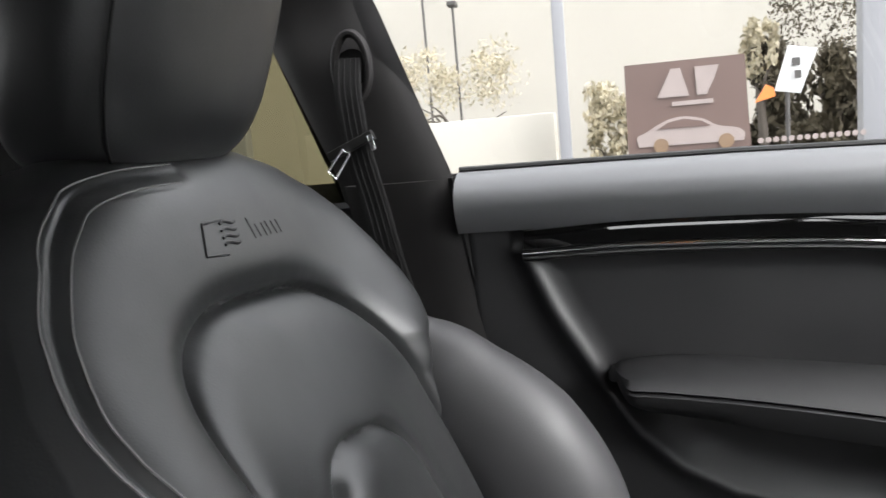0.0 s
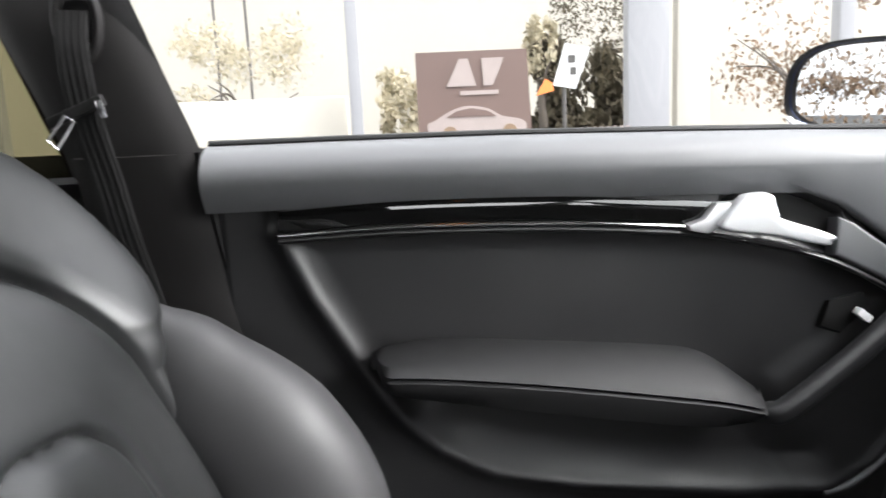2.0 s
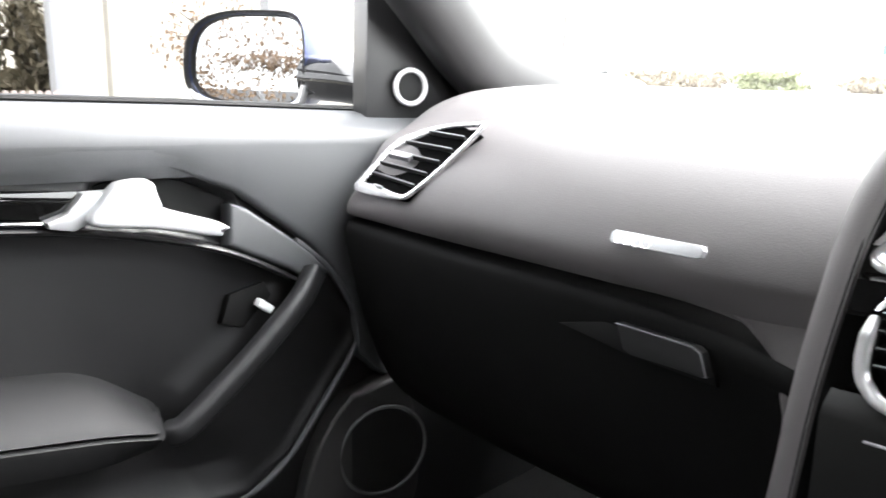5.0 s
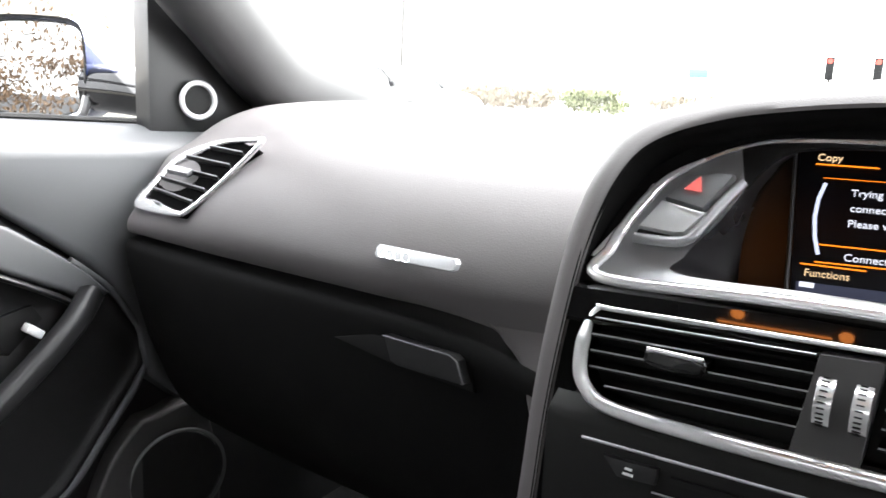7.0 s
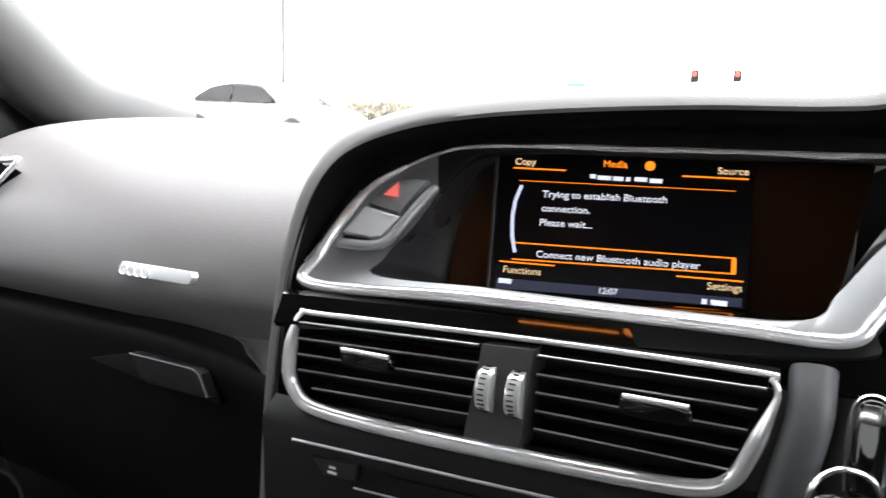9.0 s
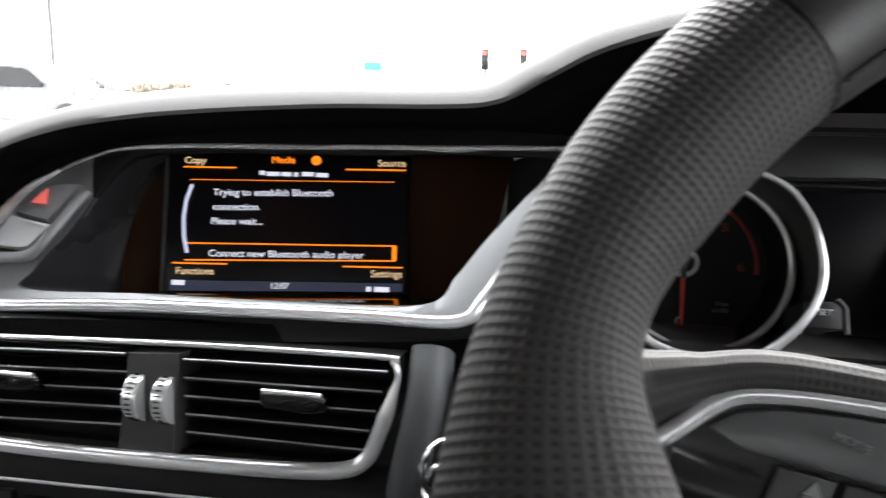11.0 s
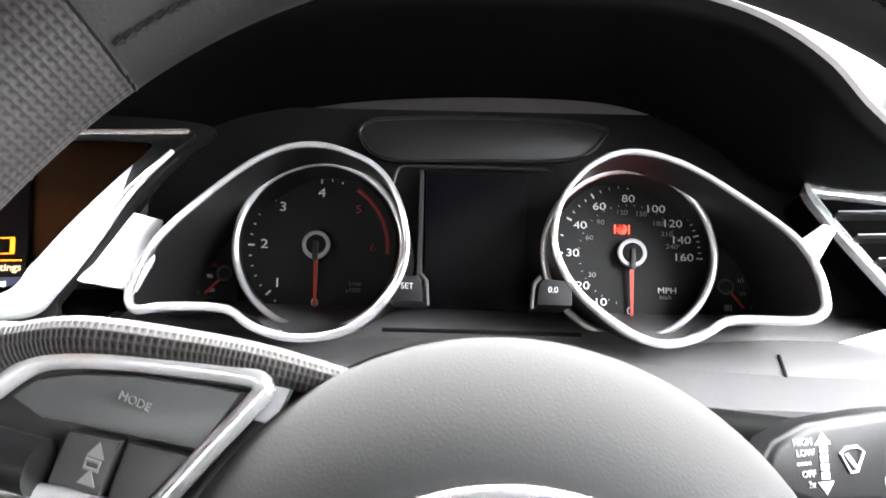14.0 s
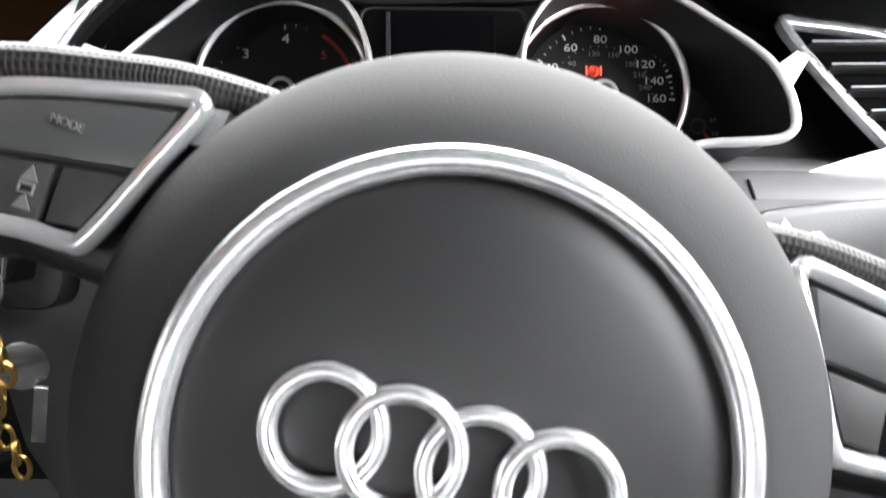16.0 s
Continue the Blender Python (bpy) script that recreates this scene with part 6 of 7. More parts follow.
for sx in (-1, 1):
    q = lambda x, u, lift=0.0: on_wheel(sx * -x, u, -0.006 + 0.05 * min(0, x + 0.066) + lift)
    lp = [Vector(q(x, u, 0.004)) for x, u in spline(PAD, 110, True)]
    part("spoke", slab([q(x, u, -0.004) for x, u in [(-0.060, 0.0590), (-0.10, 0.0550), (-0.130, 0.045), (-0.150, 0.026), (-0.160, -0.010), (-0.14, 0.001), (-0.110, 0.009), (-0.070, 0.006)]], WN, 0.022, 0.006, 3), LEATHER, wheel, "leather-covered spoke")
    padp = part("key_pad", slab([p - WN * 0.003 for p in lp], WN, 0.006), GREY_PLASTIC, wheel, "gloss multifunction key pad")
    part("pad_frame", sweep(lp, ring_profile(0.0027, 0.0030, 10, 2.0), WN, True), RING, padp, "polished pad frame")
    part("mode_key", slab([q(x, u, 0.006) for x, u in [(-0.0745, 0.0520), (-0.0985, 0.0485), (-0.1150, 0.0445), (-0.1240, 0.0405), (-0.1290, 0.0345), (-0.120, 0.0320), (-0.0800, 0.0365)]], WN, 0.006, 0.0015), KEY_GREY, padp, "wide upper key")
    part("key_plate", slab([q(x, u, 0.006) for x, u in [(-0.0815, 0.0345), (-0.097, 0.0330), (-0.0975, 0.0195), (-0.0890, 0.0200)]], WN, 0.006, 0.0015), GREY_PLASTIC, padp, "lower inner key")
    part("key_plate", slab([q(x, u, 0.006) for x, u in [(-0.099, 0.0328), (-0.112, 0.0315), (-0.113, 0.0185), (-0.0995, 0.0193)]], WN, 0.006, 0.0015), GREY_PLASTIC, padp, "lower middle key")
    part("roller", rod([q(-0.115, 0.0215, 0.007), q(-0.136, 0.0205, 0.007)], 0.0068, WN, 20), PLASTIC, padp, "ribbed dark roller")
    if sx < 0:
        words("key_word", "MODE", q(-0.0985, 0.0425, 0.0066), WN, 0.0021, PRINT_DIM, padp, on_wheel(1, -0.1) - WH)
        for u in (0.0290, 0.0225):
            part("arrow", slab([q(-0.1055, u - 0.0015, 0.0066), q(-0.101, u - 0.0015, 0.0066), q(-0.1033, u + 0.0022, 0.0066)] if u > 0.02 else [q(-0.1055, u + 0.0015, 0.0066), q(-0.101, u + 0.0015, 0.0066), q(-0.1033, u - 0.0022, 0.0066)], WN, 0.0006), PRINT_DIM, padp)
        part("key_symbol", rod([q(-0.1015, 0.0268, 0.0066), q(-0.1050, 0.0268, 0.0066), q(-0.1050, 0.0248, 0.0066), q(-0.1015, 0.0248, 0.0066)], 0.0005, WN, 6, True), PRINT_DIM, padp)
    part("spoke_trim", slab([q(x, u, 0.001) for x, u in [(-0.064, 0.0585), (-0.0985, 0.0560), (-0.1210, 0.0500), (-0.128, 0.0440), (-0.110, 0.044), (-0.074, 0.046), (-0.066, 0.046)]], WN, 0.004, 0.001), SATIN, wheel, "satin silver spoke trim")
    path = [on_wheel(sx * x, u, n) for x, u, n in [(0.162, 0.034, -0.004), (0.150, 0.036, -0.008), (0.134, 0.0455, -0.008), (0.1176, 0.0525, -0.007), (0.091, 0.0572, -0.006), (0.0727, 0.0595, -0.006), (0.053, 0.0600, -0.010)]]
    part("spoke_wrap", sweep(spline(path, 30), np.array([ring_profile(a, b, 16, 2.0) for a, b in zip(np.interp(np.arange(30), [0, 3, 6, 10, 29], [0.026, 0.018, 0.0105, 0.0062, 0.0042]), np.interp(np.arange(30), [0, 3, 6, 10, 29], [0.017, 0.013, 0.0092, 0.0072, 0.0052]))]), WN, uv=(90, 14)), GRIP, wheel, "leather wrap that runs from rim to hub")

# ---- wiper stalk ----
stalk = thing("wiper_stalk", (0.47, -0.19, 0.85), "black wiper stalk with white printed settings beside the wheel", "stalk")
SV = Vector((0.25, -0.94, 0.30)).normalized()
so, su, sv = axes(SV)
sc = Vector((0.512, -0.190, 0.8640))
blade = [(-0.050, 0.0), (-0.044, 0.009), (-0.030, 0.0145), (0.0, 0.0165), (0.08, 0.0165), (0.08, -0.0165), (0.0, -0.0175), (-0.030, -0.0155), (-0.044, -0.010)]
part("blade", slab([sc + su * x + sv * v for x, v in blade], SV, 0.014, 0.004, 3), PLASTIC, stalk)
part("stalk_arm", rod([sc + Vector((-0.02, 0.02, -0.004)), (0.44, -0.13, 0.85)], 0.009, (0, 0, 1), 14), DARK, stalk)
for i, (txt, v) in enumerate((("HIGH", 0.0095), ("LOW", 0.0050), ("OFF", -0.0040), ("1x", -0.0085))):
    words("setting", txt, sc + su * (-0.0330 + 0.0008 * i) + sv * (v * 0.85) + SV * 0.0003, SV, 0.0024, PRINT, stalk, wide=1.0)
bars("interval_marks", [(-0.003 + 0.0016 * i, 0.0010, 0) for i in range(4)], sc + su * -0.0325 + sv * 0.0005 + SV * 0.0003, SV, 0.001, PRINT, stalk)
for s in (1, -1):
    part("arrow_head", slab([sc + su * (-0.0245 + x * 0.8) + sv * (s * v * 0.9) + SV * 0.0005 for x, v in [(-0.0042, 0.0075), (0.0042, 0.0075), (0.0, 0.0125)]], SV, 0.0008), PRINT, stalk)
bars("arrow_stem", [(0, 0.0034, v * 0.9) for v in (0.0055, 0.0020, -0.0015, -0.0050)], sc + su * -0.0245 + SV * 0.0003, SV, 0.0024, PRINT, stalk)
part("wiper_symbol", rod([sc + su * (-0.0125 + x * 0.8) + sv * (v * 0.8) + SV * 0.0005 for x, v in [(-0.0062, 0.0035), (-0.003, 0.006), (0.003, 0.006), (0.0062, 0.0035), (0.0018, -0.0052), (-0.0018, -0.0052)]], 0.0006, SV, 6, True), PRINT, stalk)
part("wiper_symbol_blade", rod([sc + su * (-0.0150) + sv * 0.0025 + SV * 0.0005, sc + su * -0.011 + sv * -0.003 + SV * 0.0005], 0.0008, SV), PRINT, stalk)
bars("rear_bars", [(0.004, 0.006, -0.009)], sc + SV * 0.0003, SV, 0.003, PRINT, stalk)

# ---- ignition key with its ring ----
keyt = thing("car_key", (0.162, -0.11, 0.82), "black car key with chrome edges in the dashboard slot", "key")
KO = Vector((-0.05, -1, 0.25)).normalized()
ko, ku, kv = axes(KO)
kc = Vector((0.1635, -0.150, 0.853))
part("slot_surround", slab([kc - KO * 0.028 + ku * x + kv * v for x, v in [tuple(p) for p in spline([(-0.017, -0.03), (-0.02, 0.0), (-0.016, 0.028), (0, 0.034), (0.016, 0.028), (0.020, 0), (0.017, -0.03), (0, -0.036)], 40, True)]], KO, 0.02, 0.003), PLASTIC, keyt, "black slot surround")
fob = part("fob", slab([kc + ku * (x * 0.62) + kv * (v * 0.80 + 0.002) for x, v in [tuple(p) for p in spline([(-0.010, -0.026), (-0.0125, 0.0), (-0.011, 0.018), (-0.005, 0.024), (0.005, 0.024), (0.011, 0.018), (0.0125, 0), (0.010, -0.026), (0.0, -0.029)], 48, True)]], KO, 0.03, 0.004, 3), PIANO, keyt, "gloss black fob")
part("fob_edge", sweep([kc - KO * 0.003 + ku * (x * 0.62) + kv * (v * 0.80 + 0.002) for x, v in spline([(-0.0108, -0.026), (-0.0133, 0.0), (-0.0118, 0.018), (-0.005, 0.025), (0.005, 0.025), (0.0118, 0.018), (0.0133, 0), (0.0108, -0.026)], 40)], ring_profile(0.0010, 0.0018, 8), KO), CHROME, fob, "chrome edge")
part("fob_head", slab([kc + KO * 0.0008 + ku * (x * 0.62) + kv * (v * 0.80 + 0.002) for x, v in [(-0.009, 0.012), (-0.006, 0.021), (0.006, 0.021), (0.009, 0.012), (0.004, 0.0105), (-0.004, 0.0105)]], KO, 0.002, 0.0006), CHROME, fob, "bright chrome head")
ring = thing("key_ring", (0.15, -0.16, 0.79), "steel key ring with spare keys on the car key", "key ring")
for c0, r, ax in (((0.157, -0.160, 0.832), 0.0145, (0.35, -1, 0.1)), ((0.154, -0.163, 0.822), 0.0120, (-0.5, -1, 0.3))):
    part("ring", rod(circle(c0, ax, r, 48), 0.0014, ax, 8, True), CHROME, ring, "bright steel ring")
BRASS = surface("brass", (0.65, 0.42, 0.13), 0.28, 1.0)
for i in range(9):
    a = Vector((0.172 + 0.004 * math.sin(i), -0.170, 0.812 - 0.0075 * i))
    ax = (1, 0.3, 0) if i % 2 else (0.2, -1, 0)
    part("chain_link", rod([a + Vector(axes(ax)[1]) * (0.0032 * math.cos(t)) + Vector(axes(ax)[2]) * (0.0055 * math.sin(t)) for t in np.linspace(0, 2 * math.pi, 18, endpoint=False)], 0.0012, ax, 6, True), BRASS, ring, "brass chain link")
for dx, mat, tilt in ((0.010, CHROME, 0.2), (-0.012, BRASS, -0.3)):
    m = Euler((0.2, tilt, 0.3)).to_matrix()
    part("spare_key", merge(disc(Vector((0.172 + dx, -0.168, 0.800)), (0.3, -1, 0), 0.011, 0.0022, 30, 0.0005), block((0.172 + dx + tilt * 0.02, -0.167, 0.777), (0.006, 0.002, 0.030), m, 0.0004)), mat, ring, "flat metal key")

# ---- outside ----
ASPHALT = surface("asphalt", (0.055, 0.055, 0.055), 0.85, grain=90, bump=0.5, blotch=0.6)
CREAM = surface("cream_panel", (0.46, 0.435, 0.375), 0.6, grain=40, blotch=0.8, vary=0.08)
COLUMN = surface("grey_column", (0.27, 0.27, 0.28), 0.5, blotch=2)
LEAF = surface("yellow_leaves", (0.47, 0.42, 0.30), 0.8, blotch=3, vary=0.4)
HEDGE = surface("dark_hedge_leaves", (0.075, 0.062, 0.038), 0.9, blotch=2, vary=0.4)
HEDGE_BROWN = surface("brown_hedge_leaves", (0.20, 0.135, 0.085), 0.9, blotch=2, vary=0.35)
BARK = surface("bark", (0.10, 0.085, 0.07), 0.9, grain=40, bump=0.8)
# Far leaf colours are paled: distance haze is put into the colour.
HAZED_HEDGE = surface("hazed_far_leaves", (0.29, 0.25, 0.19), 0.9, blotch=2, vary=0.3)
HAZED_GREEN_HEDGE = surface("hazed_green_far_leaves", (0.19, 0.21, 0.11), 0.9, blotch=2, vary=0.3)
STEEL = surface("painted_steel", (0.07, 0.065, 0.06), 0.5)
POSTER = surface("poster_brown", (0.125, 0.082, 0.068), 0.5, blotch=1.2, vary=0.3)
POSTER_WHITE = surface("poster_white", (0.30, 0.25, 0.23), 0.5)
ORANGE = surface("orange_sign", (0.75, 0.22, 0.05), 0.5)
WHITE_PAINT = surface("white_paint", (0.75, 0.75, 0.73), 0.35, coat=0.4)
BLUE_PAINT = surface("blue_paint", (0.010, 0.032, 0.14), 0.2, coat=1.0, metal=0.3)
SILVER_PAINT = surface("silver_paint", (0.034, 0.035, 0.036), 0.25, coat=1.0, metal=0.0)
DARK_GLASS = surface("dark_window_glass", (0.012, 0.013, 0.014), 0.30, spec=0.06)

setting(part("ground", grid([[(x, y, 0) for x in np.linspace(-400, 400, 9)] for y in np.linspace(-400, 400, 9)]), ASPHALT), "grey asphalt car park reaching the horizon", "ground")

# wing mirror
mirror = thing("wing_mirror", (-0.95, -0.02, 0.92), "blue wing mirror outside the passenger window", "wing mirror")
MO = Vector((0.42, -1, 0.02)).normalized()
mo, mu, mv = axes(MO)
mc = Vector((-0.970, -0.030, 0.980))
MOUT = [(-0.112, -0.020), (-0.108, 0.022), (-0.085, 0.050), (-0.04, 0.064), (0.03, 0.066), (0.085, 0.060), (0.098, 0.03), (0.095, -0.03), (0.075, -0.055), (0.0, -0.062), (-0.07, -0.055), (-0.10, -0.042)]
ml = spline(MOUT, 90, True) * np.array([0.92, 0.98])
def mring(scale, n):
    return np.array([mc + mu * (x * scale) + mv * (v * scale) + MO * n for x, v in ml])
part("housing", grid(np.stack([mring(0.96, 0.002), mring(1.03, 0.006), mring(1.06, -0.01), mring(1.02, -0.05), mring(0.8, -0.085), mring(0.4, -0.10), mring(0.02, -0.105)], 1), closed_u=True), BLUE_PAINT, mirror, "glossy blue housing")
part("inner_frame", grid(np.stack([mring(1.035, 0.0075), mring(0.99, 0.006), mring(0.93, -0.004), mring(0.91, -0.012)], 1), closed_u=True), DARK, mirror, "black inner frame")
part("mirror_glass", slab([mc + mu * (x * 0.92) + mv * (v * 0.92) - MO * 0.004 for x, v in ml], MO, 0.003), MIRROR, mirror, "clear mirror glass")
part("mirror_foot", sweep(spline([(-0.90, 0.03, 0.962), (-0.83, 0.04, 0.960), (-0.765, 0.05, 0.955)], 14), ring_profile(0.034, 0.030, 16, 2.6), (0, 0, 1)), PIANO, mirror, "gloss black mirror foot")
part("lower_trim", sweep([Vector(p) for p in mring(1.05, 0.004)[52:84]], ring_profile(0.006, 0.006, 8), MO), RING, mirror, "bright lower edge of the housing")

# showroom front beside the car
front = thing("showroom", (-5.4, -1.0, 0.0), "pale car showroom front with large windows", "building")
part("plinth", block((-5.5, -0.7, 0.30), (0.5, 10.6, 0.60), bevel=0.02), CREAM, front, "cream plinth")
part("counter", block((-5.6, -1.84, 0.82), (0.4, 1.86, 0.52), bevel=0.02), CREAM, front, "cream wall panel")
part("back_wall", block((-9.0, -0.5, 1.6), (0.2, 14, 3.2)), CREAM, front, "cream back wall")
for y, w in ((-0.84, 0.08), (1.18, 0.30), (2.6, 0.12), (4.5, 0.12), (-3.2, 0.12)):
    part("column", block((-5.25, y, 1.6), (0.12, w, 3.2), bevel=0.015), COLUMN, front, "grey window column")
part("cream_pier", block((-5.30, 1.52, 1.6), (0.10, 0.24, 3.2), bevel=0.015), CREAM, front, "cream pier beside the column")
part("fascia", block((-5.4, -0.7, 3.1), (0.4, 10.6, 0.5), bevel=0.02), COLUMN, front)
for i in range(14):
    part("window_dot", disc((-5.13, 0.40 + i * 0.047, 0.772), (1, 0, 0), 0.018, 0.004, 16), POSTER_WHITE, front, "pale dot on the glass")
pst = thing("poster", (-5.15, -0.07, 0.60), "brown showroom poster with a pale car drawing", "poster")
part("sheet", slab([(-5.15, -0.43, 0.62), (-5.15, 0.35, 0.62), (-5.15, 0.32, 1.33), (-5.15, -0.43, 1.33)], (1, 0, 0), 0.01), POSTER, pst)
carline = [(-0.36, 0.79), (-0.37, 0.855), (-0.31, 0.885), (-0.20, 0.945), (-0.08, 0.970), (0.05, 0.945), (0.14, 0.895), (0.26, 0.870), (0.305, 0.835), (0.30, 0.785)]
part("drawn_car", slab([(-5.14, y, z) for y, z in [tuple(p) for p in spline(carline, 40)]], (1, 0, 0), 0.006), POSTER_WHITE, pst, "pale drawn car")
for y in (-0.22, 0.19):
    part("drawn_wheel", disc((-5.132, y, 0.79), (1, 0, 0), 0.048, 0.004), HEDGE_BROWN, pst)
for shape in ([(-0.23, 1.10), (-0.14, 1.28), (-0.08, 1.28), (-0.03, 1.10)], [(0.01, 1.28), (0.16, 1.28), (0.13, 1.20), (0.08, 1.10), (0.02, 1.10)]):
    part("title_shape", slab([(-5.138, y, z) for y, z in shape], (1, 0, 0), 0.004), POSTER_WHITE, pst)
part("drawn_windows", slab([(-5.134, y, z) for y, z in [(-0.24, 0.898), (-0.17, 0.938), (-0.07, 0.955), (0.04, 0.932), (0.10, 0.895)]], (1, 0, 0), 0.003), POSTER, pst)
bars("subtitle_bars", [(0, 0.26, 0)], (-5.138, -0.01, 1.055), (1, 0, 0), 0.028, POSTER_WHITE, pst)


def plant(name, c, size, count, mat, leaf, label, category, trunk=None, seed=1):
    """A crown of many small leaves round limbs, with gaps and an uneven outline."""
    rnd = random.Random(seed)
    ob = thing(name, (c[0], c[1], 0), label, category)
    bm = bmesh.new()
    lumps = [(rnd.uniform(-0.8, 0.8), rnd.uniform(-0.8, 0.8), rnd.uniform(-0.8, 0.9), rnd.uniform(0.22, 0.5)) for _ in range(26)]
    for _ in range(count):
        lx, ly, lz, r = rnd.choice(lumps)
        d = Vector((rnd.gauss(0, 1), rnd.gauss(0, 1), rnd.gauss(0, 1))).normalized() * r * rnd.uniform(0.3, 1.0)
        p = Vector(c) + Vector(((lx + d.x) * size[0], (ly + d.y) * size[1], (lz + d.z) * size[2]))
        if p.z < 0.02:
            continue
        q = Euler((rnd.uniform(0, 6.3), rnd.uniform(0, 6.3), rnd.uniform(0, 6.3))).to_matrix()
        s = leaf * rnd.uniform(0.6, 1.4)
        vs = [bm.verts.new(p + q @ Vector(v) * s) for v in ((-1, 0, 0), (0, -0.45, 0.1), (1, 0, 0), (0, 0.45, 0.1))]
        bm.faces.new(vs)
    tagged(part("crown", bm, mat, ob, smooth=False), kind="stuff")
    if trunk:
        base = Vector((c[0], c[1], 0))
        part("trunk", sweep(spline([base, base + Vector((0.05, 0.03, trunk * 0.5)), base + Vector((0, 0, trunk))], 10), np.array([ring_profile(a, a, 10) for a in np.linspace(0.09, 0.05, 10) * trunk / 2]), (1, 0, 0)), BARK, ob)
        for i in range(9):
            a = rnd.uniform(0, 6.3)
            tip = base + Vector((math.cos(a) * size[0] * 0.8, math.sin(a) * size[1] * 0.8, trunk + rnd.uniform(0.1, 0.9) * size[2]))
            st = base + Vector((0, 0, trunk * rnd.uniform(0.6, 0.98)))
            part("limb", sweep(spline([st, st.lerp(tip, 0.5) + Vector((0, 0, 0.1)), tip], 8), np.array([ring_profile(r, r, 6) for r in np.linspace(0.035, 0.008, 8) * trunk / 2]), (1, 0.1, 0)), BARK, ob)
    return ob


plant("tree", (-6.6, -1.80, 1.38), (0.5, 0.56, 0.36), 2600, LEAF, 0.020, "small bare tree with pale yellow twigs", "tree", 1.0, 3)
plant("shrub", (-6.2, -0.50, 0.90), (0.25, 0.20, 0.34), 1800, LEAF, 0.03, "yellow-green shrub behind the glass", "shrub", 0.5, 4)
plant("shrub", (-6.35, 0.66, 1.42), (0.22, 0.14, 0.22), 1300, LEAF, 0.03, "yellow-leaved shrub top behind the glass", "shrub", 1.1, 7)
plant("shrub", (-6.5, 1.06, 0.80), (0.35, 0.50, 0.62), 9000, HEDGE, 0.045, "dark evergreen shrub behind the showroom glass", "shrub", 0.4, 5)
plant("tree", (-7.2, 1.45, 1.55), (0.5, 0.55, 0.5), 1500, HEDGE, 0.022, "bare dark tree behind the showroom glass", "tree", 1.1, 6)
plant("tree", (-7.0, 3.4, 1.3), (0.6, 0.9, 0.7), 1600, HEDGE_BROWN, 0.03, "bare brown tree behind the showroom", "tree", 1.0, 8)
sign = thing("price_board", (-5.6, 0.62, 0.6), "white price board with an orange corner on a stand", "sign")
part("board", slab([(-5.2, 0.51, 1.08), (-5.2, 0.665, 1.05), (-5.15, 0.755, 1.32), (-5.15, 0.585, 1.355)], (1, 0, 0), 0.02), WHITE_PAINT, sign)
bars("board_bars", [(0, 0.05, 0.05), (0.01, 0.04, -0.03)], (-5.16, 0.63, 1.20), (1, 0, 0), 0.05, STEEL, sign)
part("corner", slab([(-5.19, 0.385, 1.015), (-5.19, 0.51, 1.045), (-5.19, 0.50, 1.10), (-5.19, 0.455, 1.125)], (1, 0, 0), 0.02), ORANGE, sign, "orange corner")
part("stand", rod([(-5.22, 0.58, 0.0), (-5.22, 0.59, 1.1)], 0.015), STEEL, sign)


def lamp_post(c, h, label):
    ob = thing("lamp_post", c, label, "lamp post", "lamp posts")
    part("pole", rod([c, (c[0], c[1], h)], 0.014 if h < 3 else 0.06, (1, 0, 0), 12), STEEL, ob)
    part("lantern", block((c[0], c[1], h + 0.03), (0.2, 0.10, 0.05) if h < 3 else (0.5, 0.22, 0.12), bevel=0.01), STEEL, ob)


lamp_post((-8.5, -2.36, 0), 2.60, "thin grey lamp post beyond the showroom glass")
lamp_post((-8.5, -2.03, 0), 2.36, "thin grey lamp post beyond the showroom glass")
lamp_post((-16.05, 20.0, 0), 8.0, "tall grey lamp post at the car park's edge")

# parked cars
SIDE = [(-2.25, 0.30), (-2.28, 0.62), (-2.15, 0.86), (-1.75, 0.93), (-1.15, 1.33), (-0.3, 1.45), (0.45, 1.40), (1.15, 0.98), (1.85, 0.86), (2.22, 0.68), (2.28, 0.42), (2.2, 0.28)]


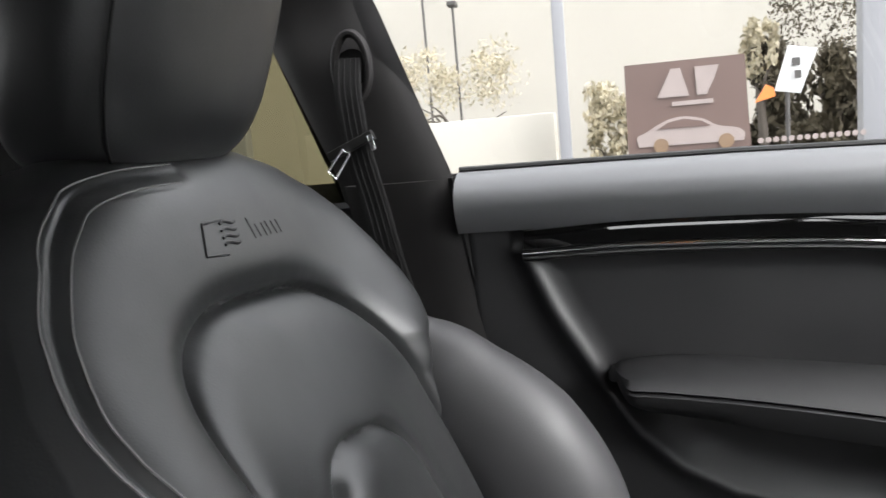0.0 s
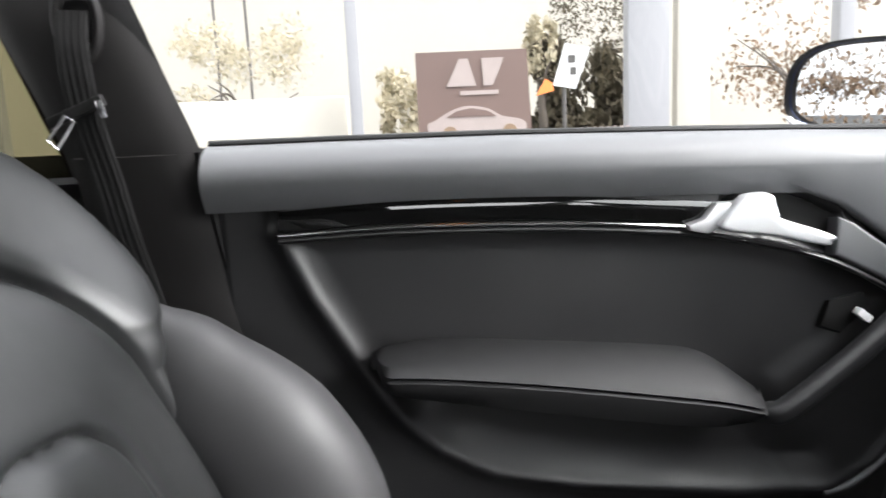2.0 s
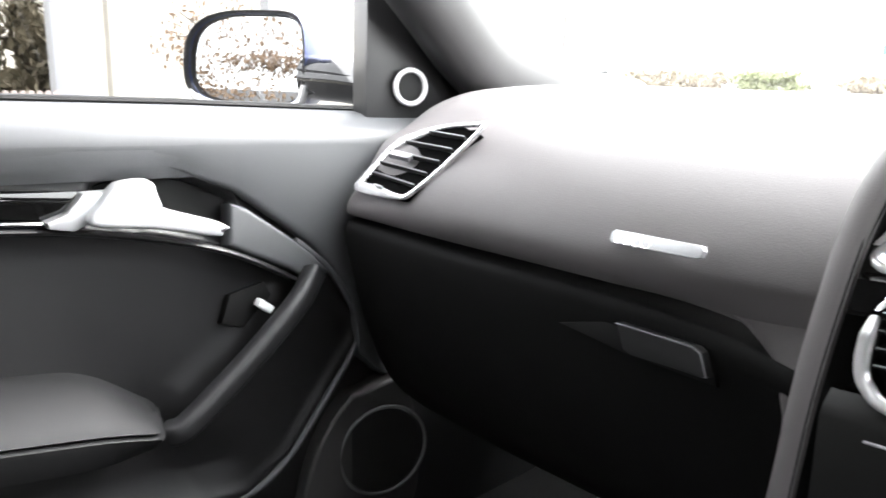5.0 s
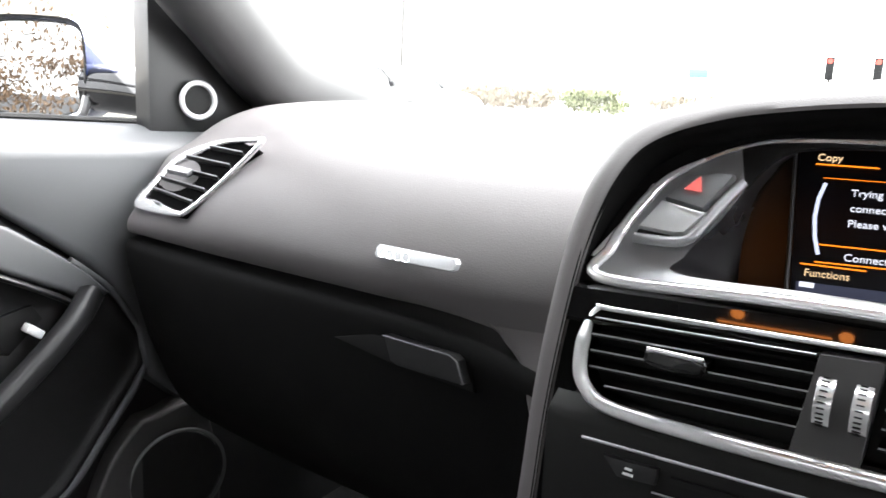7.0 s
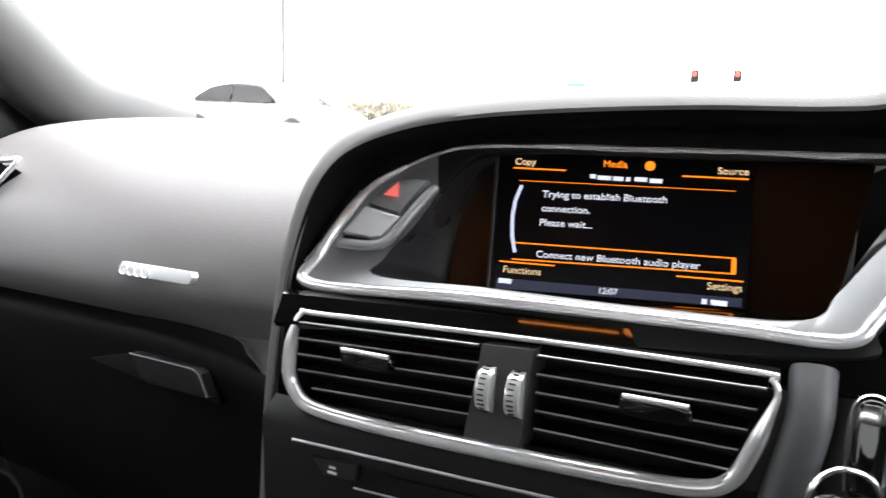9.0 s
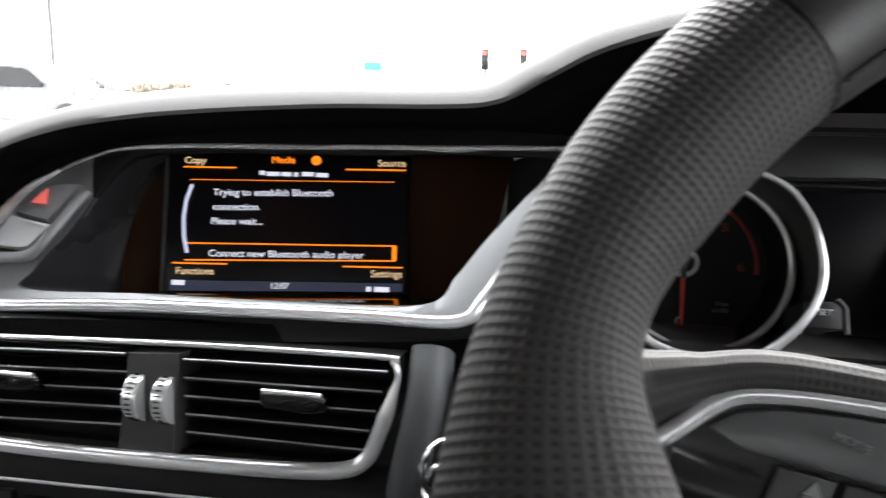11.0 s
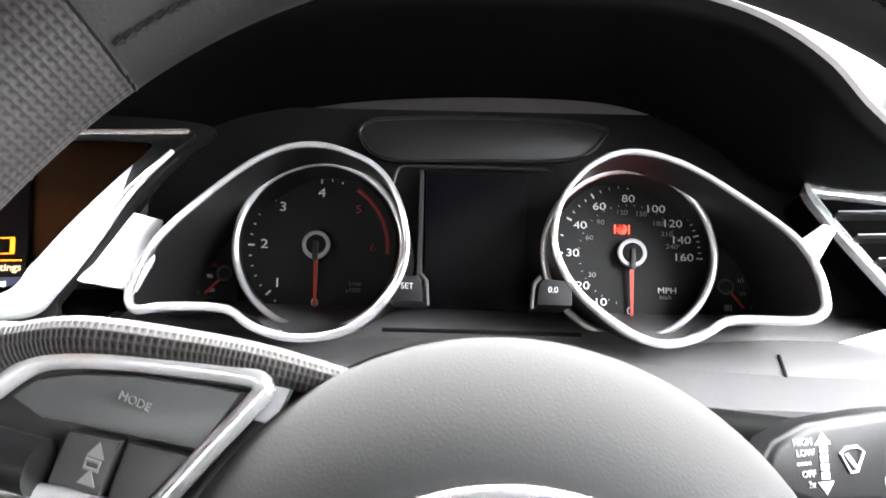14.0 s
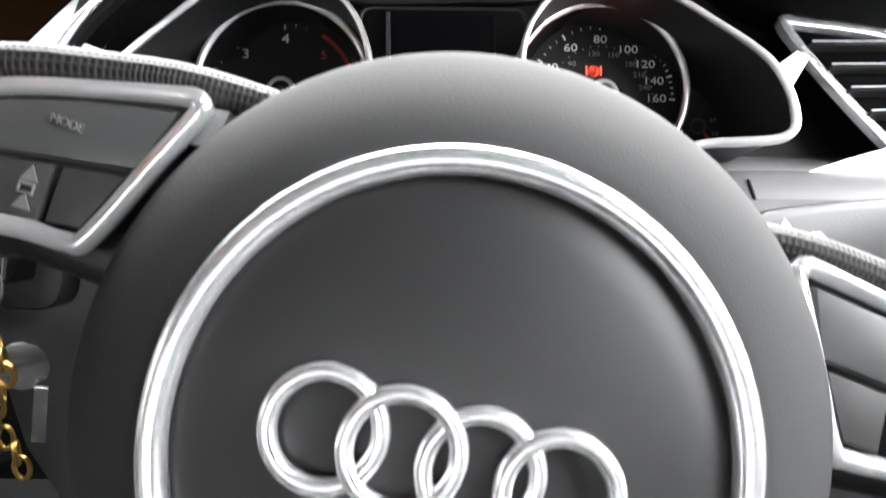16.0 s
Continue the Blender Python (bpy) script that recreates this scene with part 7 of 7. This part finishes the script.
def parked_car(c, yaw, mat, label):
    ob = thing("parked_car", (0, 0, 0), label, "car", "parked cars")
    p = spline(SIDE, 60)
    rows = []
    for s in (-1, -0.97, -0.8, 0, 0.8, 0.97, 1):
        rows.append([(x * (1 - 0.03 * abs(s) ** 4), s * (0.90 - 0.20 * np.clip((z - 0.9) / 0.5, 0, 1)), z - 0.05 * abs(s) ** 6 * (z > 1.0)) for x, z in p])
    m = pose(c[0], c[1], 0, 0, 0, yaw)
    bm = grid(rows)
    bmesh.ops.holes_fill(bm, edges=bm.edges)
    bmesh.ops.transform(bm, matrix=m, verts=bm.verts)
    part("body", bm, mat, ob, "painted body")
    for s in (-1, 1):
        part("side_panel", slab([m @ Vector((x * 0.97, s * (0.905 - 0.20 * np.clip((z - 0.9) / 0.5, 0, 1)), z - 0.05 * (z > 1.0))) for x, z in [tuple(v) for v in p]], m.to_3x3() @ Vector((0, s, 0.2)), 0.03), mat, ob, "painted side panel")
        for win in ([(-1.55, 0.98), (-1.08, 1.29), (-0.42, 1.38), (-0.40, 0.98)], [(-0.34, 0.98), (-0.36, 1.38), (0.35, 1.34), (0.85, 1.02), (0.82, 0.98)]):
            b = slab([m @ Vector((x, s * (0.950 - 0.20 * np.clip((z - 0.9) / 0.5, 0, 1)), z)) for x, z in win], m.to_3x3() @ Vector((0, s, 0.3)), 0.02)
            part("side_window", b, DARK_GLASS, ob)
        for x in (-1.38, 1.38):
            part("wheel", disc(m @ Vector((x, s * 0.93, 0.33)), m.to_3x3() @ Vector((0, s, 0)), 0.33, 0.2, 32, 0.03), DARK, ob)
    part("windscreen", slab([m @ Vector(v) for v in ((0.50, -0.66, 1.36), (0.50, 0.66, 1.36), (1.10, 0.76, 1.00), (1.10, -0.76, 1.00))], m.to_3x3() @ Vector((0.6, 0, 0.8)), 0.02), DARK_GLASS, ob)
    return ob


parked_car((-11.9, 14.2), 0, SILVER_PAINT, "grey saloon parked ahead")

for i, (x, mat, lab) in enumerate(((-22.0, HAZED_HEDGE, "brown far hedge paled for haze"), (-18.0, HAZED_GREEN_HEDGE, "green far hedge paled for haze"), (-25.5, HAZED_HEDGE, "brown far hedge paled for haze"), (-12.5, HAZED_HEDGE, "far hedge paled for haze"))):
    plant("hedge", (x, 40, 0.65), (2.0, 0.6, 0.55), 2200, mat, 0.16, lab + " along the road", "hedge", None, 20 + i)
plant("hedge", (-8.5, -24, 1.2), (6.5, 1.0, 1.7), 7000, HEDGE_BROWN, 0.09, "tall brown hedge at the car park edge", "hedge", None, 31)
for x in (-6.3, -4.3):
    tl = thing("traffic_light", (x, 40, 0), "traffic light on a grey post showing red", "traffic light", "traffic lights")
    part("post", rod([(x, 40, 0), (x, 40, 2.4)], 0.07, (1, 0, 0), 10), STEEL, tl)
    part("head", block((x, 39.9, 2.75), (0.36, 0.25, 1.05), bevel=0.04), DARK, tl)
    for k, mat in ((0.33, glow("red_signal", (1, 0.05, 0.02), 0.5)), (0.0, DARK), (-0.33, DARK)):
        part("lens", disc((x, 39.75, 2.75 + k), (0, -1, 0), 0.12, 0.04, 20), mat, tl)
bs = thing("road_sign", (-12.4, 40, 0), "blue road sign on a post", "road sign")
part("plate", block((-12.4, 40, 2.35), (1.0, 0.05, 0.45), bevel=0.02), surface("sign_blue", (0.05, 0.22, 0.55), 0.4), bs)
part("post", rod([(-12.4, 40.05, 0), (-12.4, 40.05, 2.3)], 0.05, (1, 0, 0), 8), STEEL, bs)
